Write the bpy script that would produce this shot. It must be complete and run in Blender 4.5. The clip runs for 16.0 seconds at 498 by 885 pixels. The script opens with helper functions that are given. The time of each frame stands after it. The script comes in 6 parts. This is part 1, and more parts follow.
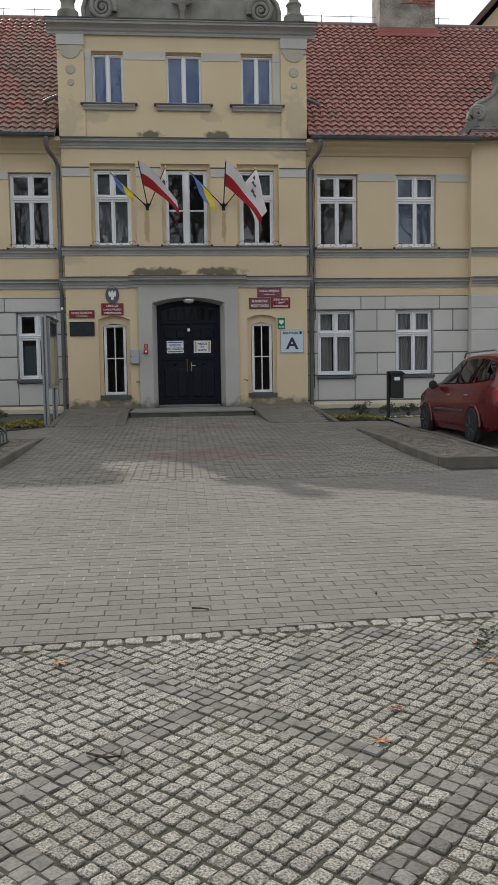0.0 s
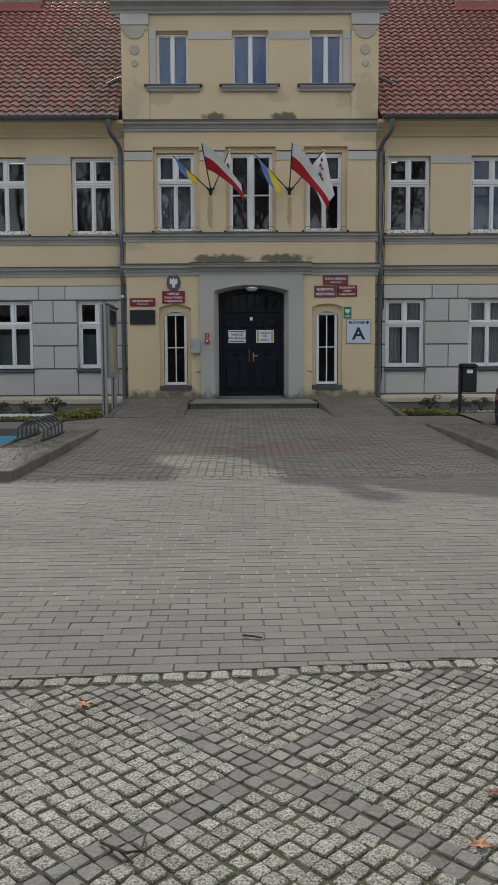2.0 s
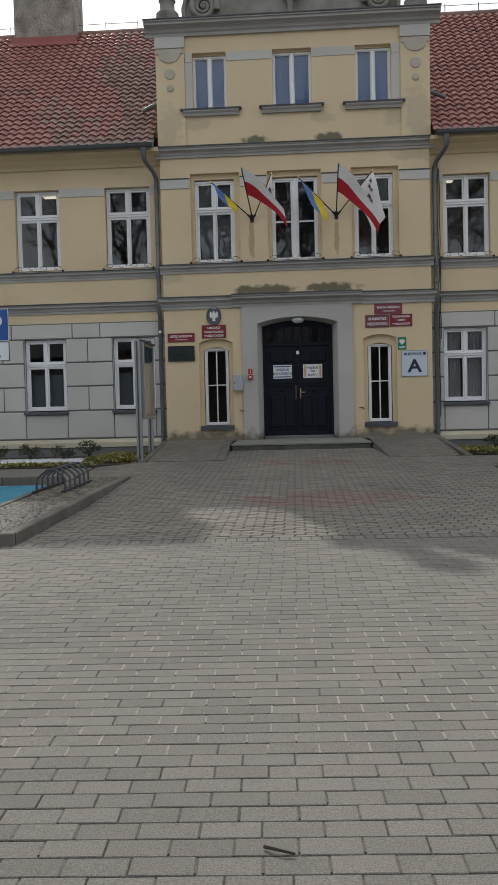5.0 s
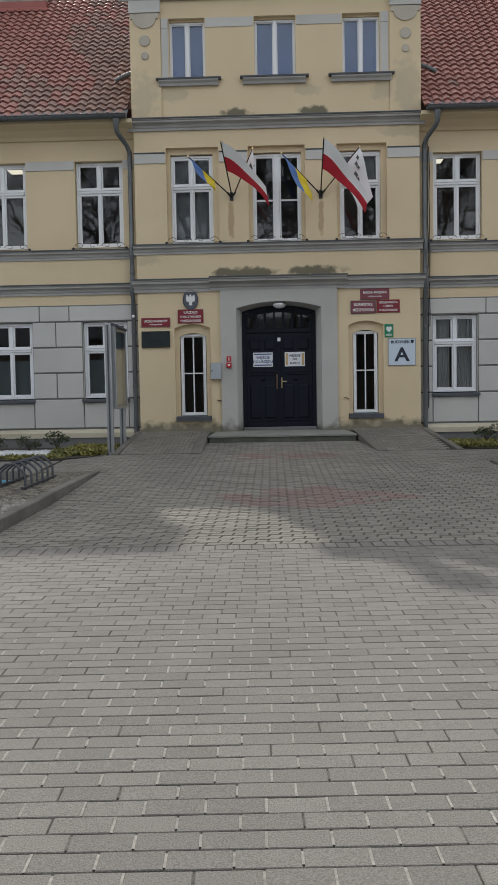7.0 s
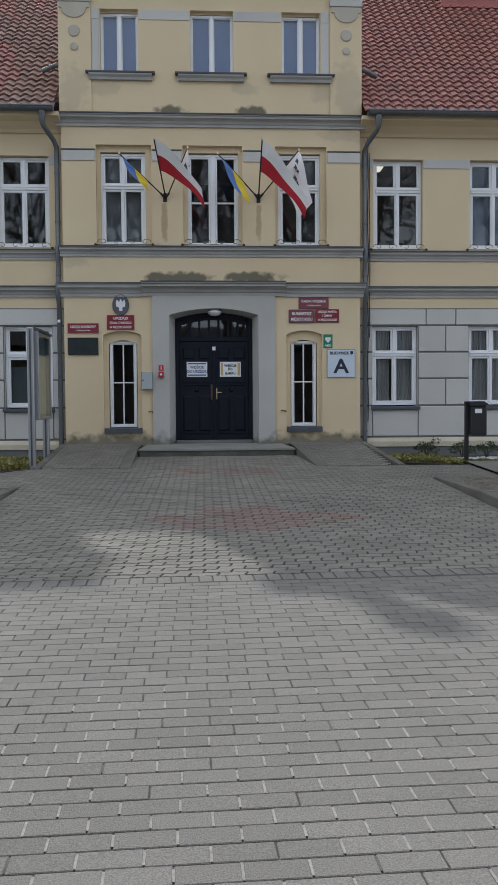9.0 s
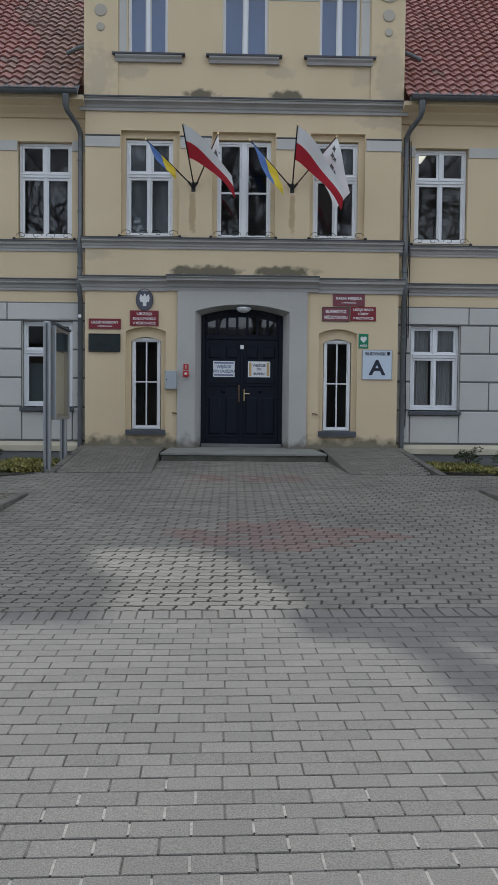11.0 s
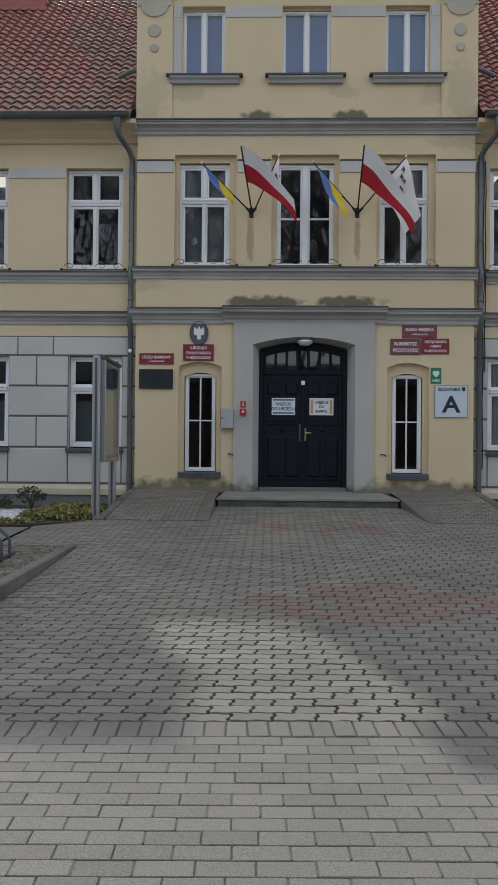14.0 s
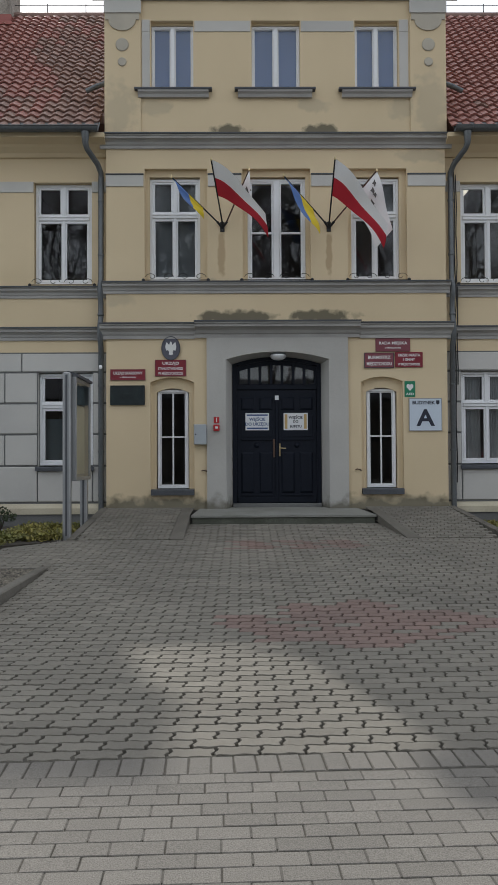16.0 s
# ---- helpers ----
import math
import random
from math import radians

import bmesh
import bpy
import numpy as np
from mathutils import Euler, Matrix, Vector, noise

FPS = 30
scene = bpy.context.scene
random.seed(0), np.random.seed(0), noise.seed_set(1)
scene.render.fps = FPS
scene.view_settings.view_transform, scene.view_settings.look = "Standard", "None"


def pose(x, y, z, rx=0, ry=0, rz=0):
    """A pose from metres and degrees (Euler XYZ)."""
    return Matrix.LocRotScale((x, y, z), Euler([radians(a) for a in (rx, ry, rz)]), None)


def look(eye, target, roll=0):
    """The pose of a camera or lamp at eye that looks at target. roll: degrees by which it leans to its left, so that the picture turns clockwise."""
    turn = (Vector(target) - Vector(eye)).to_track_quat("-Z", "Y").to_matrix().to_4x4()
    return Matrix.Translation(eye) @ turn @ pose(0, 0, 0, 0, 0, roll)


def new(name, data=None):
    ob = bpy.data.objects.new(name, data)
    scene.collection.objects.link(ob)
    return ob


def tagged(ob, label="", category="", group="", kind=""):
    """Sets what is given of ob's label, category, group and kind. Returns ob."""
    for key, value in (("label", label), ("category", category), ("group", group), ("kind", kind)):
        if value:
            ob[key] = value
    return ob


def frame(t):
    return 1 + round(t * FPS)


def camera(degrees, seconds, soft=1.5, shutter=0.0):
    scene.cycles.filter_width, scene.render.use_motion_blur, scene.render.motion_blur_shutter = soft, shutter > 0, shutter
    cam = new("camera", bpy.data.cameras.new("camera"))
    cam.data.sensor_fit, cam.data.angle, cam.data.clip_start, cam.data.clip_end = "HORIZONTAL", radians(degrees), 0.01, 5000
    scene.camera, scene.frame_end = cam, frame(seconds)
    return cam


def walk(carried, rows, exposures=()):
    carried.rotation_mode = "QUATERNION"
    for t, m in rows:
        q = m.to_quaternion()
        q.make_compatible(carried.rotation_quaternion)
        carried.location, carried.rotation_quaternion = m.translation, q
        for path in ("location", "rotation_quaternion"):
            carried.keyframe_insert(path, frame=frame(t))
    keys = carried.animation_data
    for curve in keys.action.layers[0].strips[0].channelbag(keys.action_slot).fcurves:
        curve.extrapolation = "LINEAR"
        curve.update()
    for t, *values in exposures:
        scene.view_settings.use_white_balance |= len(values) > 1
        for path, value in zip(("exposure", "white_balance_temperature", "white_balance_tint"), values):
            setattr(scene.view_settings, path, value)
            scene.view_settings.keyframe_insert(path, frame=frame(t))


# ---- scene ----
cam = camera(34.6, 16.0, soft=1.3)
PATH = [
    (0, (-0.251, -20.921, 0.597), (-0.083, -18.933, 0.446), -0.9),
    (0.5, (-0.283, -20.876, 0.585), (-0.117, -18.89, 0.425), -0.9),
    (1, (-0.235, -20.691, 0.553), (-0.129, -18.704, 0.343), -1.6),
    (1.5, (-0.178, -20.497, 0.6), (-0.146, -18.51, 0.375), -1.0),
    (2, (-0.197, -20.239, 0.601), (-0.185, -18.246, 0.429), -0.3),
    (2.5, (-0.19, -19.983, 0.595), (-0.218, -17.989, 0.448), -1.1),
    (3, (-0.113, -19.714, 0.623), (-0.225, -17.725, 0.452), -1.5),
    (3.5, (-0.045, -19.522, 0.641), (-0.166, -17.534, 0.454), -1.6),
    (3.7, (-0.053, -19.418, 0.647), (-0.163, -17.43, 0.465), -1.7),
    (5.8, (-0.115, -18.324, 0.664), (-0.262, -16.33, 0.618), -0.6),
    (6, (-0.147, -18.219, 0.64), (-0.357, -16.231, 0.578), -1.3),
    (6.5, (-0.203, -17.889, 0.651), (-0.457, -15.908, 0.533), -1.8),
    (7, (-0.178, -17.731, 0.661), (-0.237, -15.735, 0.553), -1.0),
    (7.5, (-0.21, -17.469, 0.684), (-0.176, -15.472, 0.568), -1.2),
    (8, (-0.252, -17.272, 0.666), (-0.265, -15.277, 0.533), -2.0),
    (8.5, (-0.233, -17.006, 0.672), (-0.209, -15.011, 0.533), -1.9),
    (9, (-0.218, -16.896, 0.673), (-0.107, -14.901, 0.591), -0.4),
    (9.2, (-0.223, -16.781, 0.679), (-0.111, -14.785, 0.619), -0.1),
    (11.3, (-0.191, -15.805, 0.705), (-0.186, -13.806, 0.624), 0.9),
    (11.5, (-0.229, -15.712, 0.705), (-0.299, -13.715, 0.632), 1.0),
    (12, (-0.343, -15.502, 0.683), (-0.617, -13.523, 0.596), 0.0),
    (12.5, (-0.378, -15.294, 0.723), (-0.581, -13.306, 0.663), 0.3),
    (13, (-0.489, -15.089, 0.745), (-0.516, -13.09, 0.738), 1.2),
    (13.5, (-0.596, -14.91, 0.736), (-0.619, -12.91, 0.753), 1.2),
    (14, (-0.6, -14.707, 0.763), (-0.654, -12.708, 0.776), 0.5),
    (14.5, (-0.624, -14.579, 0.767), (-0.575, -12.58, 0.812), 0.2),
    (15, (-0.691, -14.563, 0.788), (-0.57, -12.568, 0.84), 0.2),
    (15.5, (-0.689, -14.541, 0.788), (-0.571, -12.546, 0.86), -0.2),
    (16, (-0.662, -14.513, 0.78), (-0.643, -12.513, 0.831), -0.3),
]
walk(cam, [(t, look(eye, target, roll)) for t, eye, target, roll in PATH],
     [(0.0, .68, 6500, 10), (0.5, .50, 6500, 10), (1.0, .84, 6480, 10), (1.5, .55, 6450, 10), (2.0, .54, 6350, 10), (2.5, .26, 6450, 10), (3.0, .44, 6420, 10), (6.25, .56, 6480, 10), (6.5, .52, 6450, 10), (7.0, .78, 6350, 10), (7.5, .64, 6250, 10),
      (8.5, .78, 6000, 10), (11.5, .76, 5880, 10), (12.0, .82, 5880, 10), (12.5, .76, 5920, 10), (13.0, .96, 5980, 10), (13.5, .70, 6200, 10), (14.0, .68, 6100, 10), (14.5, .72, 6200, 10), (16.0, .68, 6330, 10)])

# ---- world and sun ----
SUN_DIR = Vector((0.335, -1.0, -0.945)).normalized()
world = bpy.data.worlds.new("sky")
scene.world = world
world.use_nodes = True
wt = world.node_tree
sky = wt.nodes.new("ShaderNodeTexSky")
sky.sky_type = 'NISHITA'
sky.sun_disc = False
sky.sun_elevation = math.asin(-SUN_DIR.z)
sky.sun_rotation = math.atan2(-SUN_DIR.x, -SUN_DIR.y)
sky.dust_density = 2.0
sky.air_density = 1.0
sky.ozone_density = 1.0
cloud = wt.nodes.new("ShaderNodeMix")      # a thin, even layer of cloud over the clear sky
cloud.data_type = 'RGBA'
cloud.inputs[0].default_value = 0.75
cloud.inputs[7].default_value = (7.2, 7.4, 7.6, 1)
wt.links.new(sky.outputs[0], cloud.inputs[6])
wt.links.new(cloud.outputs[2], wt.nodes["Background"].inputs["Color"])
wt.nodes["Background"].inputs["Strength"].default_value = 0.10
sun = new("sun", bpy.data.lights.new("sun", 'SUN'))
sun.data.energy = 1.75
sun.data.angle = radians(0.8)
sun.data.color = (1.0, 0.95, 0.86)
sun.matrix_world = look((0, 60, 60), Vector((0, 60, 60)) + SUN_DIR)


# ---- materials ----
def mat(name, col, rough=0.8, var=0.12, scale=6.0, bump=0.0, fine=60.0, metal=0.0, col2=None, patch=0.35,
        piece=0.0, spec=0.5, sheen=0.0):
    """Colour with broad patches and fine grain, relief, and a shade of its own for each piece."""
    m = bpy.data.materials.new(name)
    m.use_nodes = True
    nt = m.node_tree
    p = nt.nodes["Principled BSDF"]
    p.inputs["Roughness"].default_value = rough
    p.inputs["Metallic"].default_value = metal
    p.inputs["Specular IOR Level"].default_value = spec
    geo = nt.nodes.new("ShaderNodeNewGeometry")
    n1 = nt.nodes.new("ShaderNodeTexNoise")
    n1.inputs["Scale"].default_value = scale * 0.25
    n1.inputs["Detail"].default_value = 5
    n2 = nt.nodes.new("ShaderNodeTexNoise")
    n2.inputs["Scale"].default_value = fine
    n2.inputs["Detail"].default_value = 3
    for n in (n1, n2):
        nt.links.new(geo.outputs["Position"], n.inputs["Vector"])

    def mth(op, a, b=None):
        k = nt.nodes.new("ShaderNodeMath")
        k.operation = op
        for i, s in enumerate((a, b)):
            if s is None:
                continue
            if isinstance(s, (int, float)):
                k.inputs[i].default_value = s
            else:
                nt.links.new(s, k.inputs[i])
        return k.outputs[0]
    mix = nt.nodes.new("ShaderNodeMix")
    mix.data_type = 'RGBA'
    mix.inputs[6].default_value = (*col, 1)
    c2 = col2 or tuple(c * (1 - 1.6 * var) for c in col)
    mix.inputs[7].default_value = (*c2, 1)
    ramp = nt.nodes.new("ShaderNodeMapRange")
    ramp.inputs["From Min"].default_value = 0.5 - patch * 0.5
    ramp.inputs["From Max"].default_value = 0.5 + patch * 0.8
    nt.links.new(n1.outputs["Fac"], ramp.inputs["Value"])
    nt.links.new(ramp.outputs["Result"], mix.inputs[0])
    grain = nt.nodes.new("ShaderNodeMapRange")
    grain.inputs["From Min"].default_value = 0.32
    grain.inputs["From Max"].default_value = 0.68
    nt.links.new(n2.outputs["Fac"], grain.inputs["Value"])
    v = mth('ADD', mth('MULTIPLY', grain.outputs["Result"], 2 * var), 1 - var)
    if piece:
        oi = nt.nodes.new("ShaderNodeObjectInfo")
        r = mth('FRACT', mth('ADD', oi.outputs["Random"], geo.outputs["Random Per Island"]))
        v = mth('MULTIPLY', v, mth('ADD', mth('MULTIPLY', r, 2 * piece), 1 - piece))
    hsv = nt.nodes.new("ShaderNodeHueSaturation")
    nt.links.new(mix.outputs[2], hsv.inputs["Color"])
    nt.links.new(v, hsv.inputs["Value"])
    nt.links.new(hsv.outputs["Color"], p.inputs["Base Color"])
    rv = mth('ADD', mth('MULTIPLY', n1.outputs["Fac"], 0.2), rough - 0.1)
    nt.links.new(rv, p.inputs["Roughness"])
    if bump:
        b = nt.nodes.new("ShaderNodeBump")
        b.inputs["Strength"].default_value = bump
        b.inputs["Distance"].default_value = 0.006
        nt.links.new(n2.outputs["Fac"], b.inputs["Height"])
        nt.links.new(b.outputs[0], p.inputs["Normal"])
    return m


def stained(m, blots, dark, low=None, amount=0.85):
    """Mould and dirt on a plaster: soft blots (x, z, half width, half height) with ragged edges, and splash dirt under a height."""
    nt = m.node_tree
    p = nt.nodes["Principled BSDF"]
    src = p.inputs["Base Color"].links[0].from_socket
    geo = nt.nodes.new("ShaderNodeNewGeometry")
    nz = nt.nodes.new("ShaderNodeTexNoise")
    nz.inputs["Scale"].default_value = 5.0
    nz.inputs["Detail"].default_value = 8
    nt.links.new(geo.outputs["Position"], nz.inputs["Vector"])
    sep = nt.nodes.new("ShaderNodeSeparateXYZ")
    nt.links.new(geo.outputs["Position"], sep.inputs[0])

    def mth(op, a, b=None, c=None, clamp=False):
        k = nt.nodes.new("ShaderNodeMath")
        k.operation = op
        k.use_clamp = clamp
        for i, s in enumerate((a, b, c)):
            if s is None:
                continue
            if isinstance(s, (int, float)):
                k.inputs[i].default_value = s
            else:
                nt.links.new(s, k.inputs[i])
        return k.outputs[0]
    total = None
    for x, z, hw, hh in blots:
        dx = mth('DIVIDE', mth('SUBTRACT', sep.outputs[0], x), hw)
        dz = mth('DIVIDE', mth('SUBTRACT', sep.outputs[2], z), hh)
        d = mth('SQRT', mth('ADD', mth('POWER', mth('ABSOLUTE', dx), 2.6), mth('POWER', mth('ABSOLUTE', dz), 2.0)))
        d = mth('ADD', d, mth('MULTIPLY', mth('SUBTRACT', nz.outputs["Fac"], 0.5), 2.2))
        k = mth('MULTIPLY', mth('SUBTRACT', 1.15, d), 2.0, clamp=True)
        total = k if total is None else mth('MAXIMUM', total, k)
    if low is not None:
        k = mth('ADD', mth('MULTIPLY', mth('SUBTRACT', low, sep.outputs[2]), 6.0),
                mth('MULTIPLY', mth('SUBTRACT', nz.outputs["Fac"], 0.55), 3.0), clamp=True)
        total = k if total is None else mth('MAXIMUM', total, k)
    mx = nt.nodes.new("ShaderNodeMix")
    mx.data_type = 'RGBA'
    nt.links.new(mth('MULTIPLY', total, amount), mx.inputs[0])
    nt.links.new(src, mx.inputs[6])
    mx.inputs[7].default_value = (*dark, 1)
    nt.links.new(mx.outputs[2], p.inputs["Base Color"])
    return m


def glass(name, tint=(0.75, 0.8, 0.82), wave=0.0):
    m = bpy.data.materials.new(name)
    m.use_nodes = True
    nt = m.node_tree
    nt.nodes.remove(nt.nodes["Principled BSDF"])
    out = nt.nodes["Material Output"]
    tr = nt.nodes.new("ShaderNodeBsdfTransparent")
    tr.inputs["Color"].default_value = (*tint, 1)
    gl = nt.nodes.new("ShaderNodeBsdfGlossy")
    gl.inputs["Roughness"].default_value = 0.02
    fr = nt.nodes.new("ShaderNodeFresnel")
    fr.inputs["IOR"].default_value = 1.85
    mx = nt.nodes.new("ShaderNodeMixShader")
    nt.links.new(fr.outputs[0], mx.inputs[0])
    nt.links.new(tr.outputs[0], mx.inputs[1])
    nt.links.new(gl.outputs[0], mx.inputs[2])
    nt.links.new(mx.outputs[0], out.inputs["Surface"])
    if wave:
        nz = nt.nodes.new("ShaderNodeTexNoise")
        nz.inputs["Scale"].default_value = 2.5
        b = nt.nodes.new("ShaderNodeBump")
        b.inputs["Strength"].default_value = wave
        b.inputs["Distance"].default_value = 0.02
        geo = nt.nodes.new("ShaderNodeNewGeometry")
        nt.links.new(geo.outputs["Position"], nz.inputs["Vector"])
        nt.links.new(nz.outputs["Fac"], b.inputs["Height"])
        nt.links.new(b.outputs[0], gl.inputs["Normal"])
    return m


BLOTS = [(-0.80, 3.45, 0.70, 0.12), (-0.45, 3.44, 0.4, 0.10), (0.82, 3.45, 0.60, 0.11), (-0.85, 6.88, 0.33, 0.10), (0.85, 6.88, 0.33, 0.12),
         (-1.0, 4.6, 0.07, 0.42), (0.96, 4.6, 0.06, 0.42)]
YELLOW = stained(mat("yellow_plaster", (0.665, 0.54, 0.352), 0.9, 0.05, 3.0, 0.3, 90, col2=(0.60, 0.485, 0.312)), BLOTS[:5], (0.085, 0.08, 0.055), 0.24)
YELLOW = stained(YELLOW, BLOTS[5:], (0.31, 0.20, 0.10), amount=0.55)
YELLOW = stained(YELLOW, [(-2.85, 7.25, 0.30, 0.55), (2.86, 7.3, 0.30, 0.7), (-2.2, 7.3, 0.3, 0.16), (0.7, 7.35, 0.3, 0.14), (2.3, 7.3, 0.25, 0.2), (-2.9, 3.75, 0.3, 0.12), (2.7, 6.4, 0.5, 0.13),
                          (-1.3, 4.0, 0.4, 0.14), (-2.1, 0.02, 0.9, 0.14), (2.1, 0.02, 0.9, 0.15)], (0.30, 0.275, 0.21), amount=0.32)
YELLOW2 = mat("yellow_wing_plaster", (0.665, 0.54, 0.352), 0.9, 0.05, 3.0, 0.3, 90, col2=(0.60, 0.485, 0.312))
DROPM = mat("stained_drop_plaster", (0.47, 0.43, 0.35), 0.92, 0.05, 5.0, 0.4, 80, col2=(0.36, 0.33, 0.28))
GREYP = mat("grey_plaster", (0.53, 0.515, 0.478), 0.9, 0.06, 4.0, 0.35, 80, col2=(0.465, 0.455, 0.43), piece=0.05)
PORTAL = stained(mat("portal_plaster", (0.46, 0.448, 0.418), 0.9, 0.07, 4.0, 0.4, 90, col2=(0.395, 0.383, 0.355)), [], (0.12, 0.11, 0.08), 0.2)
CORN = mat("moulding_grey", (0.385, 0.375, 0.355), 0.85, 0.08, 6.0, 0.3, 70, col2=(0.30, 0.29, 0.275))
DARKM = mat("slate_ledge", (0.075, 0.08, 0.09), 0.7, 0.15, 8.0, 0.2, 60)
STONE = mat("weathered_stone", (0.30, 0.285, 0.255), 0.95, 0.2, 8.0, 0.6, 40, col2=(0.13, 0.125, 0.105))
PLINTH = mat("plinth_grey", (0.17, 0.17, 0.165), 0.9, 0.12, 5.0, 0.4, 60)
LEDGE = mat("pale_ledge", (0.55, 0.50, 0.38), 0.9, 0.1, 5.0, 0.3, 60, col2=(0.40, 0.35, 0.25))
WHITE = mat("white_frame", (0.78, 0.79, 0.80), 0.4, 0.03, 5.0)
GLASS = glass("window_glass", (0.86, 0.90, 0.92), 0.04)
ROOMW = mat("room_wall", (0.17, 0.168, 0.163), 0.9, 0.08, 3.0)
BLIND = mat("blue_blind", (0.26, 0.39, 0.68), 0.7, 0.06, 4.0)
BLIND2 = mat("grey_blind", (0.20, 0.25, 0.27), 0.7, 0.06, 4.0)
SKYSHEET = mat("slate_blue_sky_sheet", (0.20, 0.255, 0.36), 0.7, 0.06, 4.0)
BLIND4 = mat("grey_sheer_blind", (0.27, 0.285, 0.30), 0.8, 0.08, 4.0)
CURT = mat("net_curtain", (0.75, 0.75, 0.74), 0.9, 0.1, 12.0)
TILE = mat("clay_tile", (0.315, 0.135, 0.108), 0.55, 0.14, 6.0, 0.3, 50, col2=(0.25, 0.112, 0.092), piece=0.13)
TILE2 = mat("weathered_clay_tile", (0.265, 0.155, 0.122), 0.58, 0.2, 6.0, 0.4, 50, col2=(0.195, 0.12, 0.095), piece=0.2)
REDMETAL = mat("red_flashing", (0.26, 0.07, 0.055), 0.6, 0.1, 6.0)
ZINC = mat("zinc", (0.14, 0.15, 0.155), 0.5, 0.15, 9.0, 0.1, 40, metal=0.5)
CHIM = mat("chimney_render", (0.36, 0.33, 0.285), 0.95, 0.35, 9.0, 0.8, 24, col2=(0.13, 0.112, 0.09))
BRICK = mat("old_brick", (0.30, 0.11, 0.07), 0.9, 0.2, 12.0, 0.4, 40, piece=0.2)
DOORM = mat("door_paint", (0.007, 0.010, 0.018), 0.5, 0.12, 6.0, 0.05, 40, spec=0.2)
BRASS = mat("brass", (0.60, 0.48, 0.28), 0.3, 0.1, 10.0, metal=0.9)
RUST = mat("brown_metal", (0.10, 0.055, 0.035), 0.6, 0.2, 20.0)
REDSIGN = mat("red_enamel", (0.20, 0.012, 0.024), 0.35, 0.04, 5.0)
REDSIGN2 = mat("faded_red_enamel", (0.19, 0.045, 0.06), 0.4, 0.05, 5.0)
WHITEP = mat("white_lettering", (0.72, 0.72, 0.70), 0.5, 0.02, 5.0)
PAPER = mat("white_paper", (0.76, 0.77, 0.78), 0.8, 0.02, 5.0)
BLACKP = mat("black_print", (0.012, 0.013, 0.018), 0.5, 0.02, 5.0)
BLUEP = mat("blue_print", (0.03, 0.07, 0.22), 0.5, 0.02, 5.0)
GOLDP = mat("gold_print", (0.55, 0.38, 0.16), 0.6, 0.05, 5.0)
PLAQUE = mat("bronze_plaque", (0.022, 0.032, 0.034), 0.45, 0.3, 30.0, 0.4, 90, metal=0.3)
OVAL = mat("grey_shield", (0.085, 0.085, 0.11), 0.5, 0.05, 5.0)
AEDG = mat("green_sign", (0.012, 0.20, 0.10), 0.4, 0.03, 5.0)
SIGNW = mat("pale_blue_sign", (0.55, 0.62, 0.70), 0.4, 0.02, 5.0)
NAVY = mat("navy_lettering", (0.014, 0.018, 0.035), 0.5, 0.02, 5.0)
BOXG = mat("meter_box_grey", (0.38, 0.41, 0.43), 0.5, 0.04, 5.0)
REDBOX = mat("alarm_red", (0.42, 0.02, 0.025), 0.4, 0.04, 5.0)
BLACKM = mat("black_metal", (0.014, 0.014, 0.015), 0.5, 0.1, 10.0)
ALU = mat("aluminium", (0.34, 0.345, 0.35), 0.42, 0.05, 12.0, metal=0.75)
STEEL = mat("galvanised_steel", (0.06, 0.063, 0.07), 0.5, 0.12, 20.0, metal=0.3)
MAPP = mat("map_paper", (0.66, 0.62, 0.47), 0.8, 0.12, 9.0, col2=(0.55, 0.56, 0.42))
FWHITE = mat("flag_white", (0.85, 0.85, 0.85), 0.85, 0.03, 5.0)
FRED = mat("flag_red", (0.48, 0.018, 0.035), 0.85, 0.03, 5.0)
FBLUE = mat("flag_blue", (0.10, 0.19, 0.44), 0.85, 0.03, 5.0)
FYEL = mat("flag_yellow", (0.72, 0.55, 0.035), 0.85, 0.03, 5.0)
FGREY = mat("flag_emblem", (0.10, 0.09, 0.085), 0.85, 0.03, 5.0)
PSIGN = mat("traffic_blue", (0.010, 0.085, 0.32), 0.35, 0.02, 5.0)
ROADJOINT = mat("dark_joint", (0.05, 0.046, 0.038), 0.95, 0.3, 3.0, 0.5, 60, col2=(0.075, 0.068, 0.055))
SETTJOINT = mat("mossy_joint", (0.032, 0.029, 0.022), 0.95, 0.3, 3.0, 0.5, 60, col2=(0.060, 0.062, 0.028))
JOINT = mat("joint_sand", (0.030, 0.027, 0.021), 0.95, 0.25, 12.0, 0.5, 60)
PALESAND = mat("swept_sand", (0.29, 0.27, 0.235), 0.95, 0.2, 6.0, 0.3, 60)
DULLSAND = mat("dull_joint_sand", (0.105, 0.097, 0.083), 0.95, 0.25, 6.0, 0.3, 60)
SAND = mat("pale_joint_sand", (0.165, 0.157, 0.14), 0.95, 0.25, 6.0, 0.4, 60)
PAVER = mat("concrete_paver", (0.172, 0.159, 0.139), 0.9, 0.30, 2.0, 0.7, 170, col2=(0.143, 0.133, 0.117), piece=0.10)
UNI = mat("grey_uni_paver", (0.196, 0.181, 0.150), 0.9, 0.26, 2.5, 0.7, 190, col2=(0.140, 0.129, 0.109), piece=0.13)
UNIRED = mat("red_uni_paver", (0.196, 0.132, 0.112), 0.9, 0.2, 2.5, 0.6, 190, col2=(0.155, 0.118, 0.103), piece=0.10)
